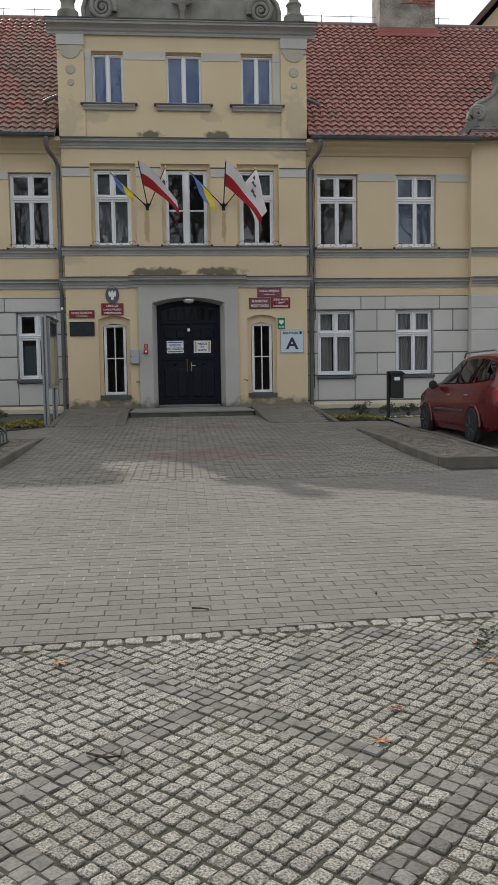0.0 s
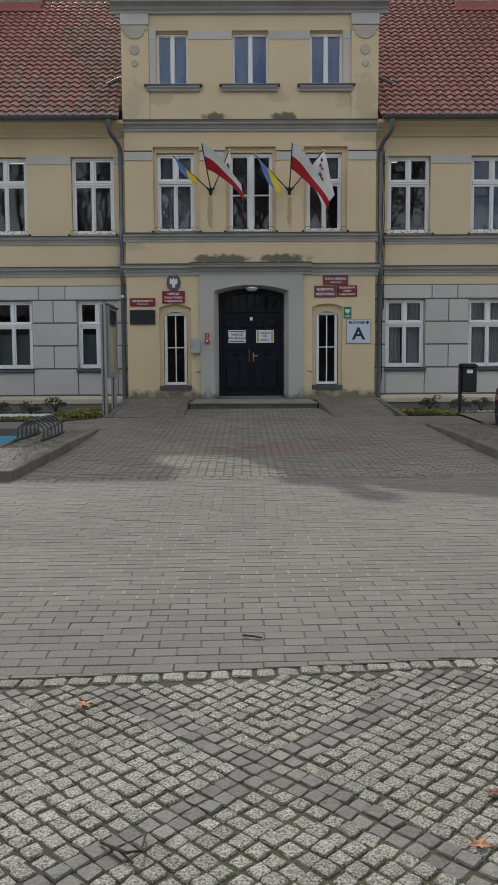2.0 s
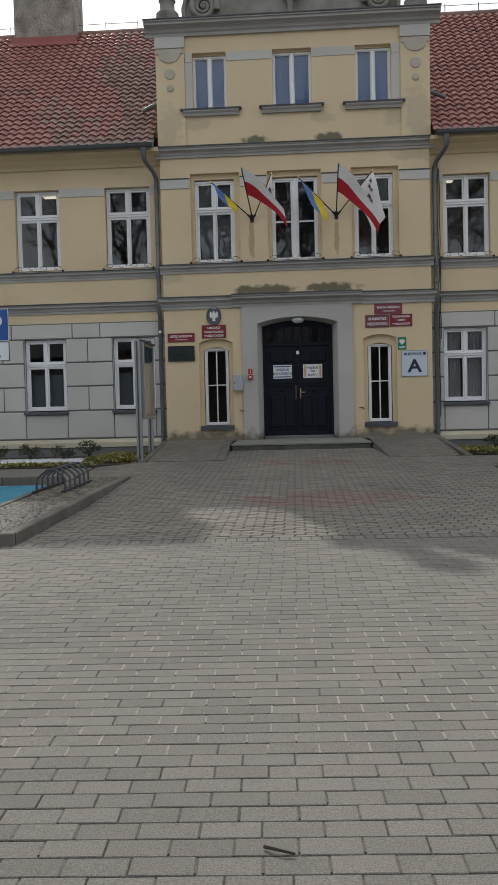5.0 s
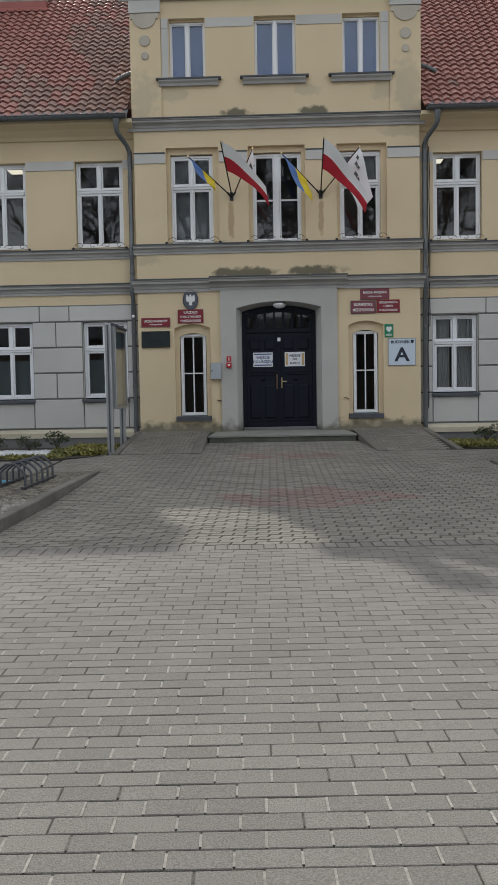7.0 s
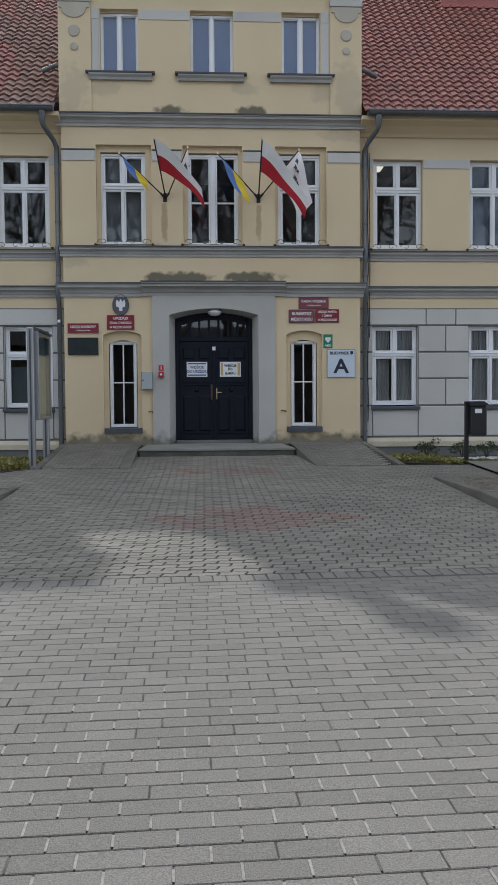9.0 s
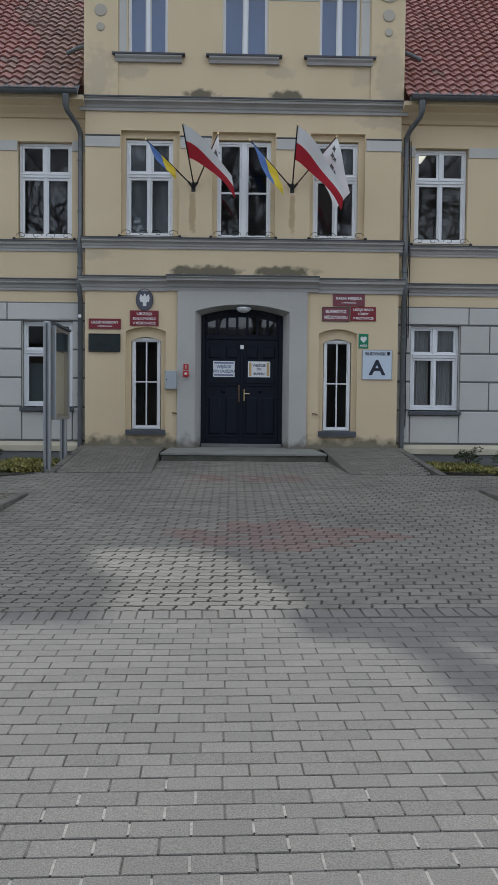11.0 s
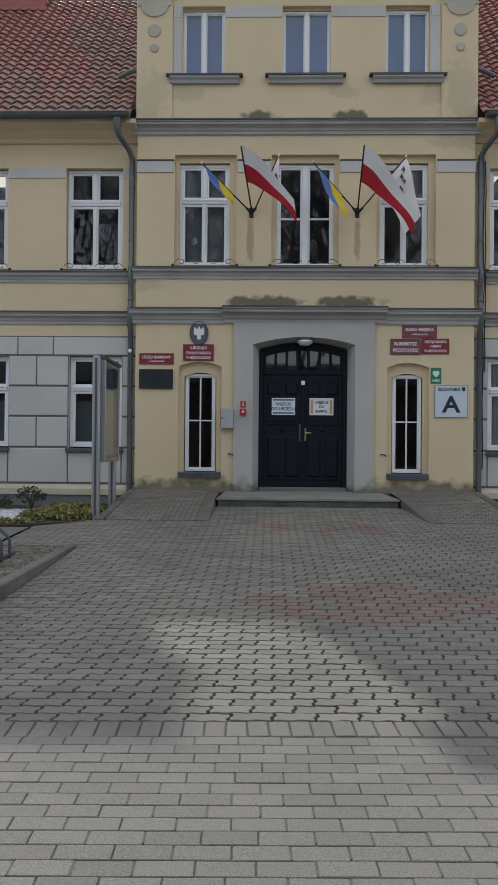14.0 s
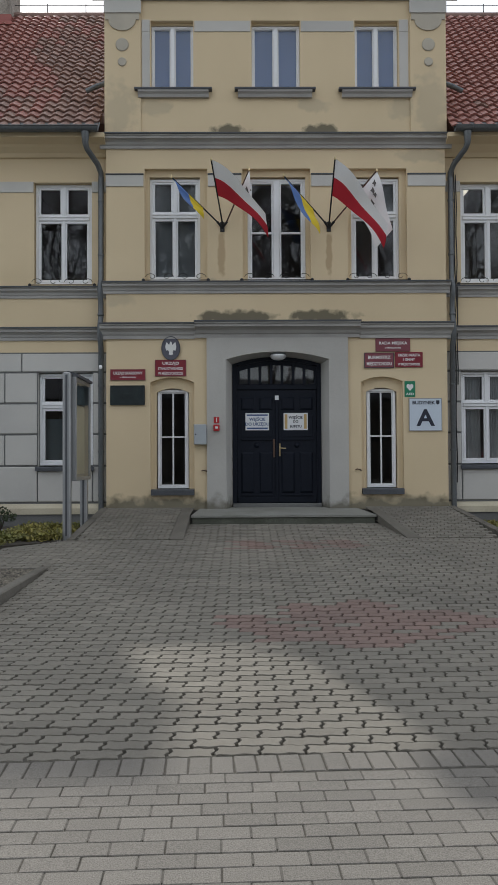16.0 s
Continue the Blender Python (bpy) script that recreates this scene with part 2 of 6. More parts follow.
COB = mat("granite_cobble", (0.245, 0.232, 0.20), 0.85, 0.75, 6.0, 0.9, 130, col2=(0.175, 0.165, 0.135), piece=0.16)
COBD = mat("dark_basalt_cobble", (0.158, 0.149, 0.132), 0.75, 0.22, 10.0, 0.5, 90, col2=(0.112, 0.106, 0.094), piece=0.25)
KERB = mat("kerb_concrete", (0.160, 0.148, 0.125), 0.9, 0.2, 6.0, 0.5, 60, col2=(0.075, 0.068, 0.055))
EDGEM = mat("edging_concrete", (0.150, 0.138, 0.115), 0.9, 0.2, 6.0, 0.5, 60, col2=(0.10, 0.092, 0.076))
STEPM = mat("step_concrete", (0.25, 0.25, 0.225), 0.9, 0.16, 6.0, 0.5, 60, col2=(0.17, 0.168, 0.145))
RISER = mat("mossy_riser_concrete", (0.115, 0.118, 0.095), 0.92, 0.25, 9.0, 0.6, 60, col2=(0.055, 0.06, 0.042))
GRAVEL = mat("island_gravel", (0.215, 0.192, 0.152), 0.95, 0.45, 30.0, 1.0, 55, piece=0.3)
PEBBLE = mat("pale_pebbles", (0.20, 0.186, 0.158), 0.9, 0.3, 20.0, 0.5, 50, col2=(0.25, 0.232, 0.20), piece=0.4)
WGRAVEL = mat("white_gravel", (0.66, 0.67, 0.68), 0.9, 0.2, 20.0, 0.6, 60, piece=0.2)
SOIL = mat("bed_soil", (0.05, 0.042, 0.032), 0.95, 0.3, 14.0, 0.8, 50)
BLUEPAV = mat("blue_bay_paver", (0.055, 0.26, 0.36), 0.85, 0.1, 5.0, 0.4, 140, piece=0.08)
LEAF = mat("ground_cover_leaf", (0.10, 0.115, 0.028), 0.6, 0.3, 9.0, 0.0, 40, col2=(0.33, 0.27, 0.07), piece=0.4)
SHRUB = mat("shrub_leaf", (0.045, 0.065, 0.025), 0.6, 0.3, 9.0, 0.0, 40, piece=0.35)
DRYLEAF = mat("dry_leaf", (0.42, 0.20, 0.10), 0.8, 0.2, 20.0, 0.0, 60)
DRYLEAF2 = mat("dark_dry_leaf", (0.22, 0.075, 0.055), 0.8, 0.2, 20.0, 0.0, 60)
TWIG = mat("twig", (0.05, 0.035, 0.025), 0.9, 0.2, 20.0)
BARK = mat("bark", (0.045, 0.038, 0.032), 0.95, 0.25, 12.0, 0.5, 30)
CARRED = mat("car_red", (0.105, 0.005, 0.008), 0.2, 0.03, 4.0, spec=0.6)
RUBBER = mat("tyre_rubber", (0.016, 0.016, 0.017), 0.85, 0.15, 20.0)
RIM = mat("wheel_rim", (0.11, 0.11, 0.115), 0.4, 0.1, 20.0, metal=0.6)
CARGLASS = glass("car_glass", (0.22, 0.26, 0.27))
CARDARK = mat("car_interior", (0.02, 0.02, 0.022), 0.7, 0.1, 8.0)
LIGHTM = bpy.data.materials.new("office_diffuser")
LIGHTM.use_nodes = True
LIGHTM.node_tree.nodes["Principled BSDF"].inputs["Emission Color"].default_value = (1.0, 0.88, 0.66, 1)
LIGHTM.node_tree.nodes["Principled BSDF"].inputs["Emission Strength"].default_value = 0.6
FARWALL = mat("dark_reflected_wall", (0.07, 0.062, 0.052), 0.9, 0.1, 1.0)
CREAM = mat("cream_plaster", (0.58, 0.47, 0.30), 0.9, 0.08, 2.0)
DARKWOOD = mat("dark_eaves", (0.12, 0.06, 0.045), 0.8, 0.15, 6.0)


# ---- mesh helpers ----
class Geo:
    """Loose vertices and faces in world coordinates."""

    def __init__(self):
        self.v, self.f = [], []

    def add(self, verts, faces):
        k = len(self.v)
        self.v += [tuple(p) for p in verts]
        self.f += [tuple(i + k for i in q) for q in faces]
        return self

    def box(self, x0, x1, y0, y1, z0, z1, c=0.0):
        c = min(c, 0.45 * min(abs(x1 - x0), abs(y1 - y0), abs(z1 - z0)))
        if c <= 0:
            vs = [(x, y, z) for x in (x0, x1) for y in (y0, y1) for z in (z0, z1)]
            return self.add(vs, [(0, 1, 3, 2), (4, 6, 7, 5), (0, 4, 5, 1), (2, 3, 7, 6), (0, 2, 6, 4), (1, 5, 7, 3)])
        vs, idx = [], {}
        for i, x in enumerate((x0, x1)):
            for j, y in enumerate((y0, y1)):
                for k, z in enumerate((z0, z1)):
                    sx, sy, sz = (c, -c)[i], (c, -c)[j], (c, -c)[k]
                    for a, p in (("x", (x, y + sy, z + sz)), ("y", (x + sx, y, z + sz)), ("z", (x + sx, y + sy, z))):
                        idx[i, j, k, a] = len(vs)
                        vs.append(p)
        q = idx
        fs = []
        for s in (0, 1):
            fs.append((q[s, 0, 0, "x"], q[s, 1, 0, "x"], q[s, 1, 1, "x"], q[s, 0, 1, "x"]))
            fs.append((q[0, s, 0, "y"], q[1, s, 0, "y"], q[1, s, 1, "y"], q[0, s, 1, "y"]))
            fs.append((q[0, 0, s, "z"], q[1, 0, s, "z"], q[1, 1, s, "z"], q[0, 1, s, "z"]))
            for t in (0, 1):
                fs.append((q[s, t, 0, "x"], q[s, t, 1, "x"], q[s, t, 1, "y"], q[s, t, 0, "y"]))
                fs.append((q[s, 0, t, "x"], q[s, 1, t, "x"], q[s, 1, t, "z"], q[s, 0, t, "z"]))
                fs.append((q[0, s, t, "y"], q[1, s, t, "y"], q[1, s, t, "z"], q[0, s, t, "z"]))
                for u in (0, 1):
                    fs.append((q[s, t, u, "x"], q[s, t, u, "y"], q[s, t, u, "z"]))
        return self.add(vs, fs)

    def prism(self, poly, axis, a, b):
        n = len(poly)

        def at(p, d):
            return {"x": (d, p[0], p[1]), "y": (p[0], d, p[1]), "z": (p[0], p[1], d)}[axis]
        vs = [at(p, a) for p in poly] + [at(p, b) for p in poly]
        fs = [tuple(range(n)), tuple(range(2 * n - 1, n - 1, -1))]
        fs += [(i, (i + 1) % n, n + (i + 1) % n, n + i) for i in range(n)]
        return self.add(vs, fs)

    def tube(self, pts, r, n=8, cap=True):
        pts = [Vector(p) for p in pts]
        rs = r if isinstance(r, (list, tuple)) else [r] * len(pts)
        vs, fs, side = [], [], None
        for i, p in enumerate(pts):
            d = (pts[min(i + 1, len(pts) - 1)] - pts[max(i - 1, 0)]).normalized()
            if side is None:
                side = d.cross(Vector((0, 0, 1)) if abs(d.z) < 0.9 else Vector((1, 0, 0))).normalized()
            side = (side - d * side.dot(d)).normalized()
            up = d.cross(side)
            vs += [p + rs[i] * (math.cos(2 * math.pi * k / n) * side + math.sin(2 * math.pi * k / n) * up) for k in range(n)]
        for i in range(len(pts) - 1):
            fs += [(i * n + k, i * n + (k + 1) % n, (i + 1) * n + (k + 1) % n, (i + 1) * n + k) for k in range(n)]
        if cap:
            fs += [tuple(range(n - 1, -1, -1)), tuple((len(pts) - 1) * n + k for k in range(n))]
        return self.add(vs, fs)

    def lathe(self, prof, at, n=20, axis="z"):
        vs, fs = [], []
        for r, h in prof:
            for k in range(n):
                a, b = r * math.cos(2 * math.pi * k / n), r * math.sin(2 * math.pi * k / n)
                o = {"z": (a, b, h), "y": (a, h, b), "x": (h, a, b)}[axis]
                vs.append((at[0] + o[0], at[1] + o[1], at[2] + o[2]))
        m = len(prof)
        for i in range(m - 1):
            fs += [(i * n + k, i * n + (k + 1) % n, (i + 1) * n + (k + 1) % n, (i + 1) * n + k) for k in range(n)]
        fs += [tuple(range(n)), tuple((m - 1) * n + k for k in range(n - 1, -1, -1))]
        return self.add(vs, fs)


base_of = {}


def mesh_of(name, g, m, origin=(0, 0, 0), smooth=None, fix=True):
    me = bpy.data.meshes.new(name)
    ox, oy, oz = origin
    me.from_pydata([(x - ox, y - oy, z - oz) for x, y, z in g.v], [], g.f)
    if fix and len(g.f) > 1:
        bm = bmesh.new()
        bm.from_mesh(me)
        bmesh.ops.recalc_face_normals(bm, faces=bm.faces)
        bm.to_mesh(me)
        bm.free()
    me.materials.append(m)
    if smooth:
        me.polygons.foreach_set("use_smooth", [True] * len(me.polygons))
        me.set_sharp_from_angle(angle=radians(smooth))
    return me


def thing(name, at, label="", category="", group="", kind=""):
    ob = new(name)
    ob.empty_display_size = 0.1
    ob.location = at
    base_of[ob.name] = tuple(at)
    return tagged(ob, label, category, group, kind)


def part(name, g, m, parent, label="", smooth=None):
    at = base_of[parent.name]
    ob = new(name, mesh_of(name, g, m, at, smooth))
    ob.parent = parent
    base_of[ob.name] = at
    return tagged(ob, label)


def solo(name, g, m, label="", category="", group="", kind="", smooth=None, at=(0, 0, 0), fix=True):
    ob = new(name, mesh_of(name, g, m, at, smooth, fix))
    ob.location = at
    base_of[ob.name] = tuple(at)
    return tagged(ob, label, category, group, kind)


def piece(name, me, parent, m):
    ob = new(name, me)
    ob.parent = parent
    at = base_of[parent.name]
    ob.matrix_basis = Matrix.Translation((-at[0], -at[1], -at[2])) @ m
    base_of[ob.name] = at
    return ob


def lettering(name, text, m, parent, x, y, z, h, label="", stretch=1.0, face="-y"):
    """Raised letters of cap height h, centred on x, base line at z."""
    cu = bpy.data.curves.new(name, 'FONT')
    cu.body = text
    cu.size = h / 0.72
    cu.align_x = 'CENTER'
    cu.extrude = 0.002
    cu.offset = h * 0.034
    tmp = bpy.data.objects.new(name, cu)
    scene.collection.objects.link(tmp)
    me = bpy.data.meshes.new_from_object(tmp.evaluated_get(bpy.context.evaluated_depsgraph_get()))
    bpy.data.objects.remove(tmp)
    me.transform(Matrix.Diagonal((stretch, 1, 1, 1)))
    me.materials.clear()
    me.materials.append(m)
    at = base_of[parent.name]
    turn = 90 if face == "+x" else 0
    me.transform(pose(x - at[0], y - at[1], z - at[2], 90, 0, turn))
    ob = new(name, me)
    ob.parent = parent
    base_of[ob.name] = at
    return tagged(ob, label)


def wall(x0, x1, z0, z1, y0, y1, holes):
    """A wall between y0 and y1 with rectangular holes (x0, x1, z0, z1)."""
    xs = sorted({x0, x1, *[h[0] for h in holes], *[h[1] for h in holes]})
    zs = sorted({z0, z1, *[h[2] for h in holes], *[h[3] for h in holes]})
    xs = [x for x in xs if x0 <= x <= x1]
    zs = [z for z in zs if z0 <= z <= z1]

    def solid(i, k):
        if not (0 <= i < len(xs) - 1 and 0 <= k < len(zs) - 1):
            return False
        cx, cz = (xs[i] + xs[i + 1]) / 2, (zs[k] + zs[k + 1]) / 2
        return not any(h[0] < cx < h[1] and h[2] < cz < h[3] for h in holes)
    g = Geo()
    for i in range(len(xs) - 1):
        for k in range(len(zs) - 1):
            if not solid(i, k):
                continue
            a, b, c, d = xs[i], xs[i + 1], zs[k], zs[k + 1]
            g.add([(a, y0, c), (b, y0, c), (b, y0, d), (a, y0, d)], [(0, 1, 2, 3)])
            g.add([(a, y1, c), (b, y1, c), (b, y1, d), (a, y1, d)], [(3, 2, 1, 0)])
            if not solid(i - 1, k):
                g.add([(a, y0, c), (a, y0, d), (a, y1, d), (a, y1, c)], [(0, 1, 2, 3)])
            if not solid(i + 1, k):
                g.add([(b, y0, c), (b, y1, c), (b, y1, d), (b, y0, d)], [(0, 1, 2, 3)])
            if not solid(i, k - 1):
                g.add([(a, y0, c), (a, y1, c), (b, y1, c), (b, y0, c)], [(0, 1, 2, 3)])
            if not solid(i, k + 1):
                g.add([(a, y0, d), (b, y0, d), (b, y1, d), (a, y1, d)], [(0, 1, 2, 3)])
    return g


def arch(xc, half, spring, top, n=14):
    """Points of a segmental arch from left to right."""
    rise = top - spring
    r = (half * half + rise * rise) / (2 * rise)
    zc, a0 = top - r, math.asin(min(1.0, half / r))
    return [(xc + r * math.sin(-a0 + 2 * a0 * i / n), zc + r * math.cos(-a0 + 2 * a0 * i / n)) for i in range(n + 1)]


def spandrels(g, xc, half, spring, top, y0, y1):
    pts = arch(xc, half, spring, top)
    n = len(pts) // 2
    g.prism([(xc - half, top)] + pts[:n + 1], "y", y0, y1)
    g.prism(pts[n:] + [(xc + half, top)], "y", y0, y1)
    return g


def ground_z(y):
    return float(np.interp(y, (-22, -18.5, -16, -10.5, -8, -2.6, -1.3, 0), (-0.86, -0.80, -0.755, -0.655, -0.61, -0.35, -0.215, -0.16)))


# ---- building: walls ----
W = 0.2            # the wings stand back by this much
WX = (-1.89, 0.0, 1.855)
ATTIC = [(-2.29, -1.51), (-0.44, 0.45), (1.46, 2.26)]
FIRST = [(-2.41, -1.27), (-0.62, 0.62), (1.31, 2.39)]
FIRSTIN = [(-2.33, -1.40), (-0.53, 0.54), (1.38, 2.27)]
SIDE = [(-2.31, -1.515), (1.525, 2.29)]
UPW = [(-6.66, -5.58), (-4.48, -3.41), (3.43, 4.50), (5.52, 6.62)]
LOW = [(-6.55, -5.53), (-4.40, -3.39), (3.40, 4.40), (5.51, 6.53)]

holes = [(a, b, 0.20, 2.34) for a, b in SIDE] + [(-1.1, 1.1, -0.5, 2.86)]
holes += [(a, b, 4.10, 6.17) for a, b in FIRST] + [(a, b, 7.66, 8.92) for a, b in ATTIC]
g = wall(-3.11, 3.10, -0.45, 9.40, 0.0, 0.10, holes)
for a, b in SIDE:
    spandrels(g, (a + b) / 2, (b - a) / 2, 2.25, 2.34, 0.0, 0.10)
front = solo("wall_front", g, YELLOW, "yellow plastered middle front of a town hall with grey mouldings", kind="structure")
# the inner leaf of the wall, seen as the stepped reveals
holes = [(a + 0.10, b - 0.10, 0.28, 2.15) for a, b in SIDE] + [(-1.1, 1.1, -0.5, 2.86)]
holes += [(a, b, 4.12, 6.05) for a, b in FIRSTIN] + [(a, b, 7.66, 8.88) for a, b in ATTIC]
g = wall(-3.11, 3.10, -0.45, 9.40, 0.10, 0.55, holes)
for a, b in SIDE:
    spandrels(g, (a + b) / 2, (b - a) / 2 - 0.10, 2.07, 2.15, 0.10, 0.4)
part("reveal", g, YELLOW, front)


def moulding(name, prof, x0, x1, m, parent, label=""):
    """A horizontal profile of (y, z) points run from x0 to x1."""
    return part(name, Geo().prism(prof, "x", x0, x1), m, parent, label)


def cornice_profile(y, z0, z1, out):
    h = z1 - z0
    return [(y, z0), (y - 0.22 * out, z0), (y - 0.22 * out, z0 + 0.22 * h), (y - 0.34 * out, z0 + 0.30 * h),
            (y - 0.42 * out, z0 + 0.46 * h), (y - 0.62 * out, z0 + 0.58 * h), (y - 0.88 * out, z0 + 0.66 * h),
            (y - 0.88 * out, z0 + 0.84 * h), (y - out, z0 + 0.86 * h), (y - out, z1 - 0.01), (y, z1)]


def topped(name, y, z0, z1, out, x0, x1, parent):
    o = moulding(name, cornice_profile(y, z0, z1, out), x0, x1, CORN, parent)
    part("flashing", Geo().box(x0 - 0.01, x1 + 0.01, y - out - 0.02, y - 0.002, z1 - 0.012, z1 + 0.012), DARKM, o, "dark sheet-metal cover strip")
    return o


topped("main_cornice", 0.0, 6.53, 6.76, 0.17, -3.22, 3.22, front)
topped("attic_cornice", 0.0, 9.29, 9.60, 0.28, -3.36, 3.36, front)
topped("string_course", 0.0, 3.04, 3.31, 0.15, -3.21, -1.50, front)
topped("string_course", 0.0, 3.04, 3.31, 0.15, 1.50, 3.20, front)
topped("portal_cornice", 0.0, 3.055, 3.33, 0.24, -1.495, 1.495, front)
topped("sill_course", 0.0, 3.87, 4.07, 0.11, -3.17, 3.16, front)
for a, b in ((-3.115, -2.43), (-1.25, -0.64), (0.64, 1.29), (2.41, 3.105)):
    part("impost_band", Geo().box(a, b, -0.022, 0.03, 5.84, 6.05, 0.004), GREYP, front, "pale grey plaster band")
    part("impost_ledge", Geo().box(a - 0.004, b + 0.004, -0.034, 0.03, 6.052, 6.075), DARKM, front)
for a, b in ((-1.49, -0.46), (0.47, 1.44)):
    part("lintel_band", Geo().box(a, b, -0.015, 0.03, 8.71, 8.91, 0.004), GREYP, front)
for a, b in ((-2.455, -2.31), (2.28, 2.445)):
    part("window_strip", Geo().box(a, b, -0.012, 0.03, 7.66, 8.915, 0.004), GREYP, front)
    part("lintel_band", Geo().box(a, b, -0.020, 0.03, 8.71, 8.93, 0.004), GREYP, front)
for s in (-1, 1):
    # pilaster with its panelled cap, drop and two discs
    a, b = sorted((s * 2.47, s * 3.135))
    pil = part("pilaster", Geo().box(a, b, -0.035, 0.02, 6.78, 9.285, 0.006), YELLOW, front)
    part("pilaster_cap", Geo().box(a - 0.01, b + 0.01, -0.075, -0.036, 9.03, 9.285, 0.006), GREYP, pil)
    xc = s * 2.81
    drop = [(xc - 0.31, 9.02), (xc - 0.31, 8.91), (xc - 0.25, 8.91)]
    drop += [(xc - 0.25 * math.cos(math.pi * i / 14), 8.91 - 0.20 * math.sin(math.pi * i / 14)) for i in range(1, 14)]
    drop += [(xc + 0.25, 8.91), (xc + 0.31, 8.91), (xc + 0.31, 9.02)]
    part("pilaster_drop", Geo().prism(drop, "y", -0.058, -0.034), DROPM, pil)
    for z, r in ((8.45, 0.12), (8.13, 0.08)):
        part("disc", Geo().lathe([(r * 0.3, -0.060), (r * 0.9, -0.058), (r, -0.050), (r, -0.034)], (xc, 0, z), 20, "y"), DROPM, pil, smooth=25)
for a, b in ((-2.58, -1.17), (-0.755, 0.725), (1.155, 2.56)):
    prof = [(0.02, 7.47), (-0.06, 7.47), (-0.075, 7.52), (-0.115, 7.56), (-0.115, 7.59), (0.02, 7.59)]
    sill = part("window_ledge", Geo().prism(prof, "x", a + 0.06, b - 0.06), CORN, front)
    part("ledge_cover", Geo().prism([(0.02, 7.592), (-0.13, 7.592), (-0.13, 7.625), (0.02, 7.655)], "x", a, b), DARKM, sill)

# portal surround with a segmental arch
outer = [(-1.285, -0.12), (-0.935, -0.12)] + arch(0.0, 0.935, 2.66, 2.80) + [(0.935, -0.12), (1.285, -0.12), (1.285, 3.055), (-1.285, 3.055)]
portal = part("portal", Geo().prism(outer, "y", -0.05, 0.02), PORTAL, front, "grey plaster door surround with a flat arch")
g = Geo()
inn = [(-0.935, -0.12)] + arch(0.0, 0.935, 2.66, 2.80) + [(0.935, -0.12)]
inn2 = [(-0.825, -0.12)] + arch(0.0, 0.825, 2.62, 2.755) + [(0.825, -0.12)]
k = len(inn)
g.add([(x, -0.05, z) for x, z in inn] + [(x, 0.36, z) for x, z in inn2], [(i, i + 1, k + i + 1, k + i) for i in range(k - 1)])
outs = [(-1.3, -0.12)] + [(x * 1.3 / 0.825, 3.0) for x, z in inn2[1:-1]] + [(1.3, -0.12)]
g.add([(x, 0.362, z) for x, z in inn2] + [(x, 0.362, z) for x, z in outs], [(i, i + 1, k + i + 1, k + i) for i in range(k - 1)])
part("jamb", g, PORTAL, portal)


# ---- gable top with scrolls ----
def spiral(xc, zc, r, s, turns=2.6, n=44):
    return [(xc + s * r * (1 - 0.86 * i / n) * math.cos(math.pi * 1.1 - 2 * math.pi * turns * i / n), -0.02,
             zc + r * (1 - 0.86 * i / n) * math.sin(math.pi * 1.1 - 2 * math.pi * turns * i / n)) for i in range(n + 1)]


half = [(2.44, 9.60), (2.46, 9.95), (2.40, 10.15), (2.25, 10.33), (2.0, 10.45), (1.75, 10.6), (1.5, 10.95), (1.2, 11.35), (0.95, 11.6), (0.9, 11.9), (0.55, 12.05)]
outline = [(-x, z) for x, z in half] + [(0, 12.1)] + half[::-1]
gable = solo("gable", Geo().prism(outline, "y", 0.05, 0.45), STONE, "weathered grey stone gable with scroll volutes", kind="structure")
for s in (-1, 1):
    part("volute", Geo().tube(spiral(s * 1.99, 9.96, 0.32, s), [0.075 - 0.001 * i for i in range(45)], 8), STONE, gable, smooth=50)
    part("volute_boss", Geo().lathe([(0.03, -0.05), (0.06, -0.03), (0.07, 0.06)], (s * 1.99, 0, 9.96), 14, "y"), STONE, gable, smooth=50)
    rim = [(s * x, 0.03, z) for x, z in half]
    part("gable_rim", Geo().tube(rim, 0.055, 8), STONE, gable, smooth=50)
    # urn on its pedestal
    prof = [(0.30, 9.60), (0.30, 9.68), (0.27, 9.70), (0.26, 9.84), (0.20, 9.90), (0.17, 9.96), (0.17, 10.10), (0.20, 10.14), (0.17, 10.18), (0.10, 10.26),
            (0.16, 10.36), (0.26, 10.52), (0.28, 10.66), (0.22, 10.76), (0.12, 10.82), (0.08, 10.95), (0.02, 11.02)]
    solo("urn_finial", Geo().lathe(prof, (s * 2.84, 0.05, 0), 18), STONE, "dark weathered stone urn on a pedestal", "urn", "gable urns", smooth=40)
g = Geo().lathe([(0.09, 9.60), (0.085, 9.72), (0.06, 9.80), (0.075, 9.95), (0.11, 10.02), (0.10, 10.06)], (0.0, 0.0, 0), 14)
part("carved_stem", g, STONE, gable, smooth=40)
g = Geo()
for i in range(9):
    a = math.pi * (i / 8)
    g.tube([(0, -0.02, 10.06), (0.14 * math.cos(a), -0.06, 10.10 + 0.10 * math.sin(a)), (0.27 * math.cos(a), -0.03, 10.12 + 0.22 * math.sin(a))], [0.05, 0.06, 0.02], 6)
part("carved_leaves", g, STONE, gable, smooth=50)

# ---- wings ----
ROWS = [(0.07, 0.74), (0.74, 1.32), (1.32, 1.89), (1.89, 2.46), (2.46, 2.82)]


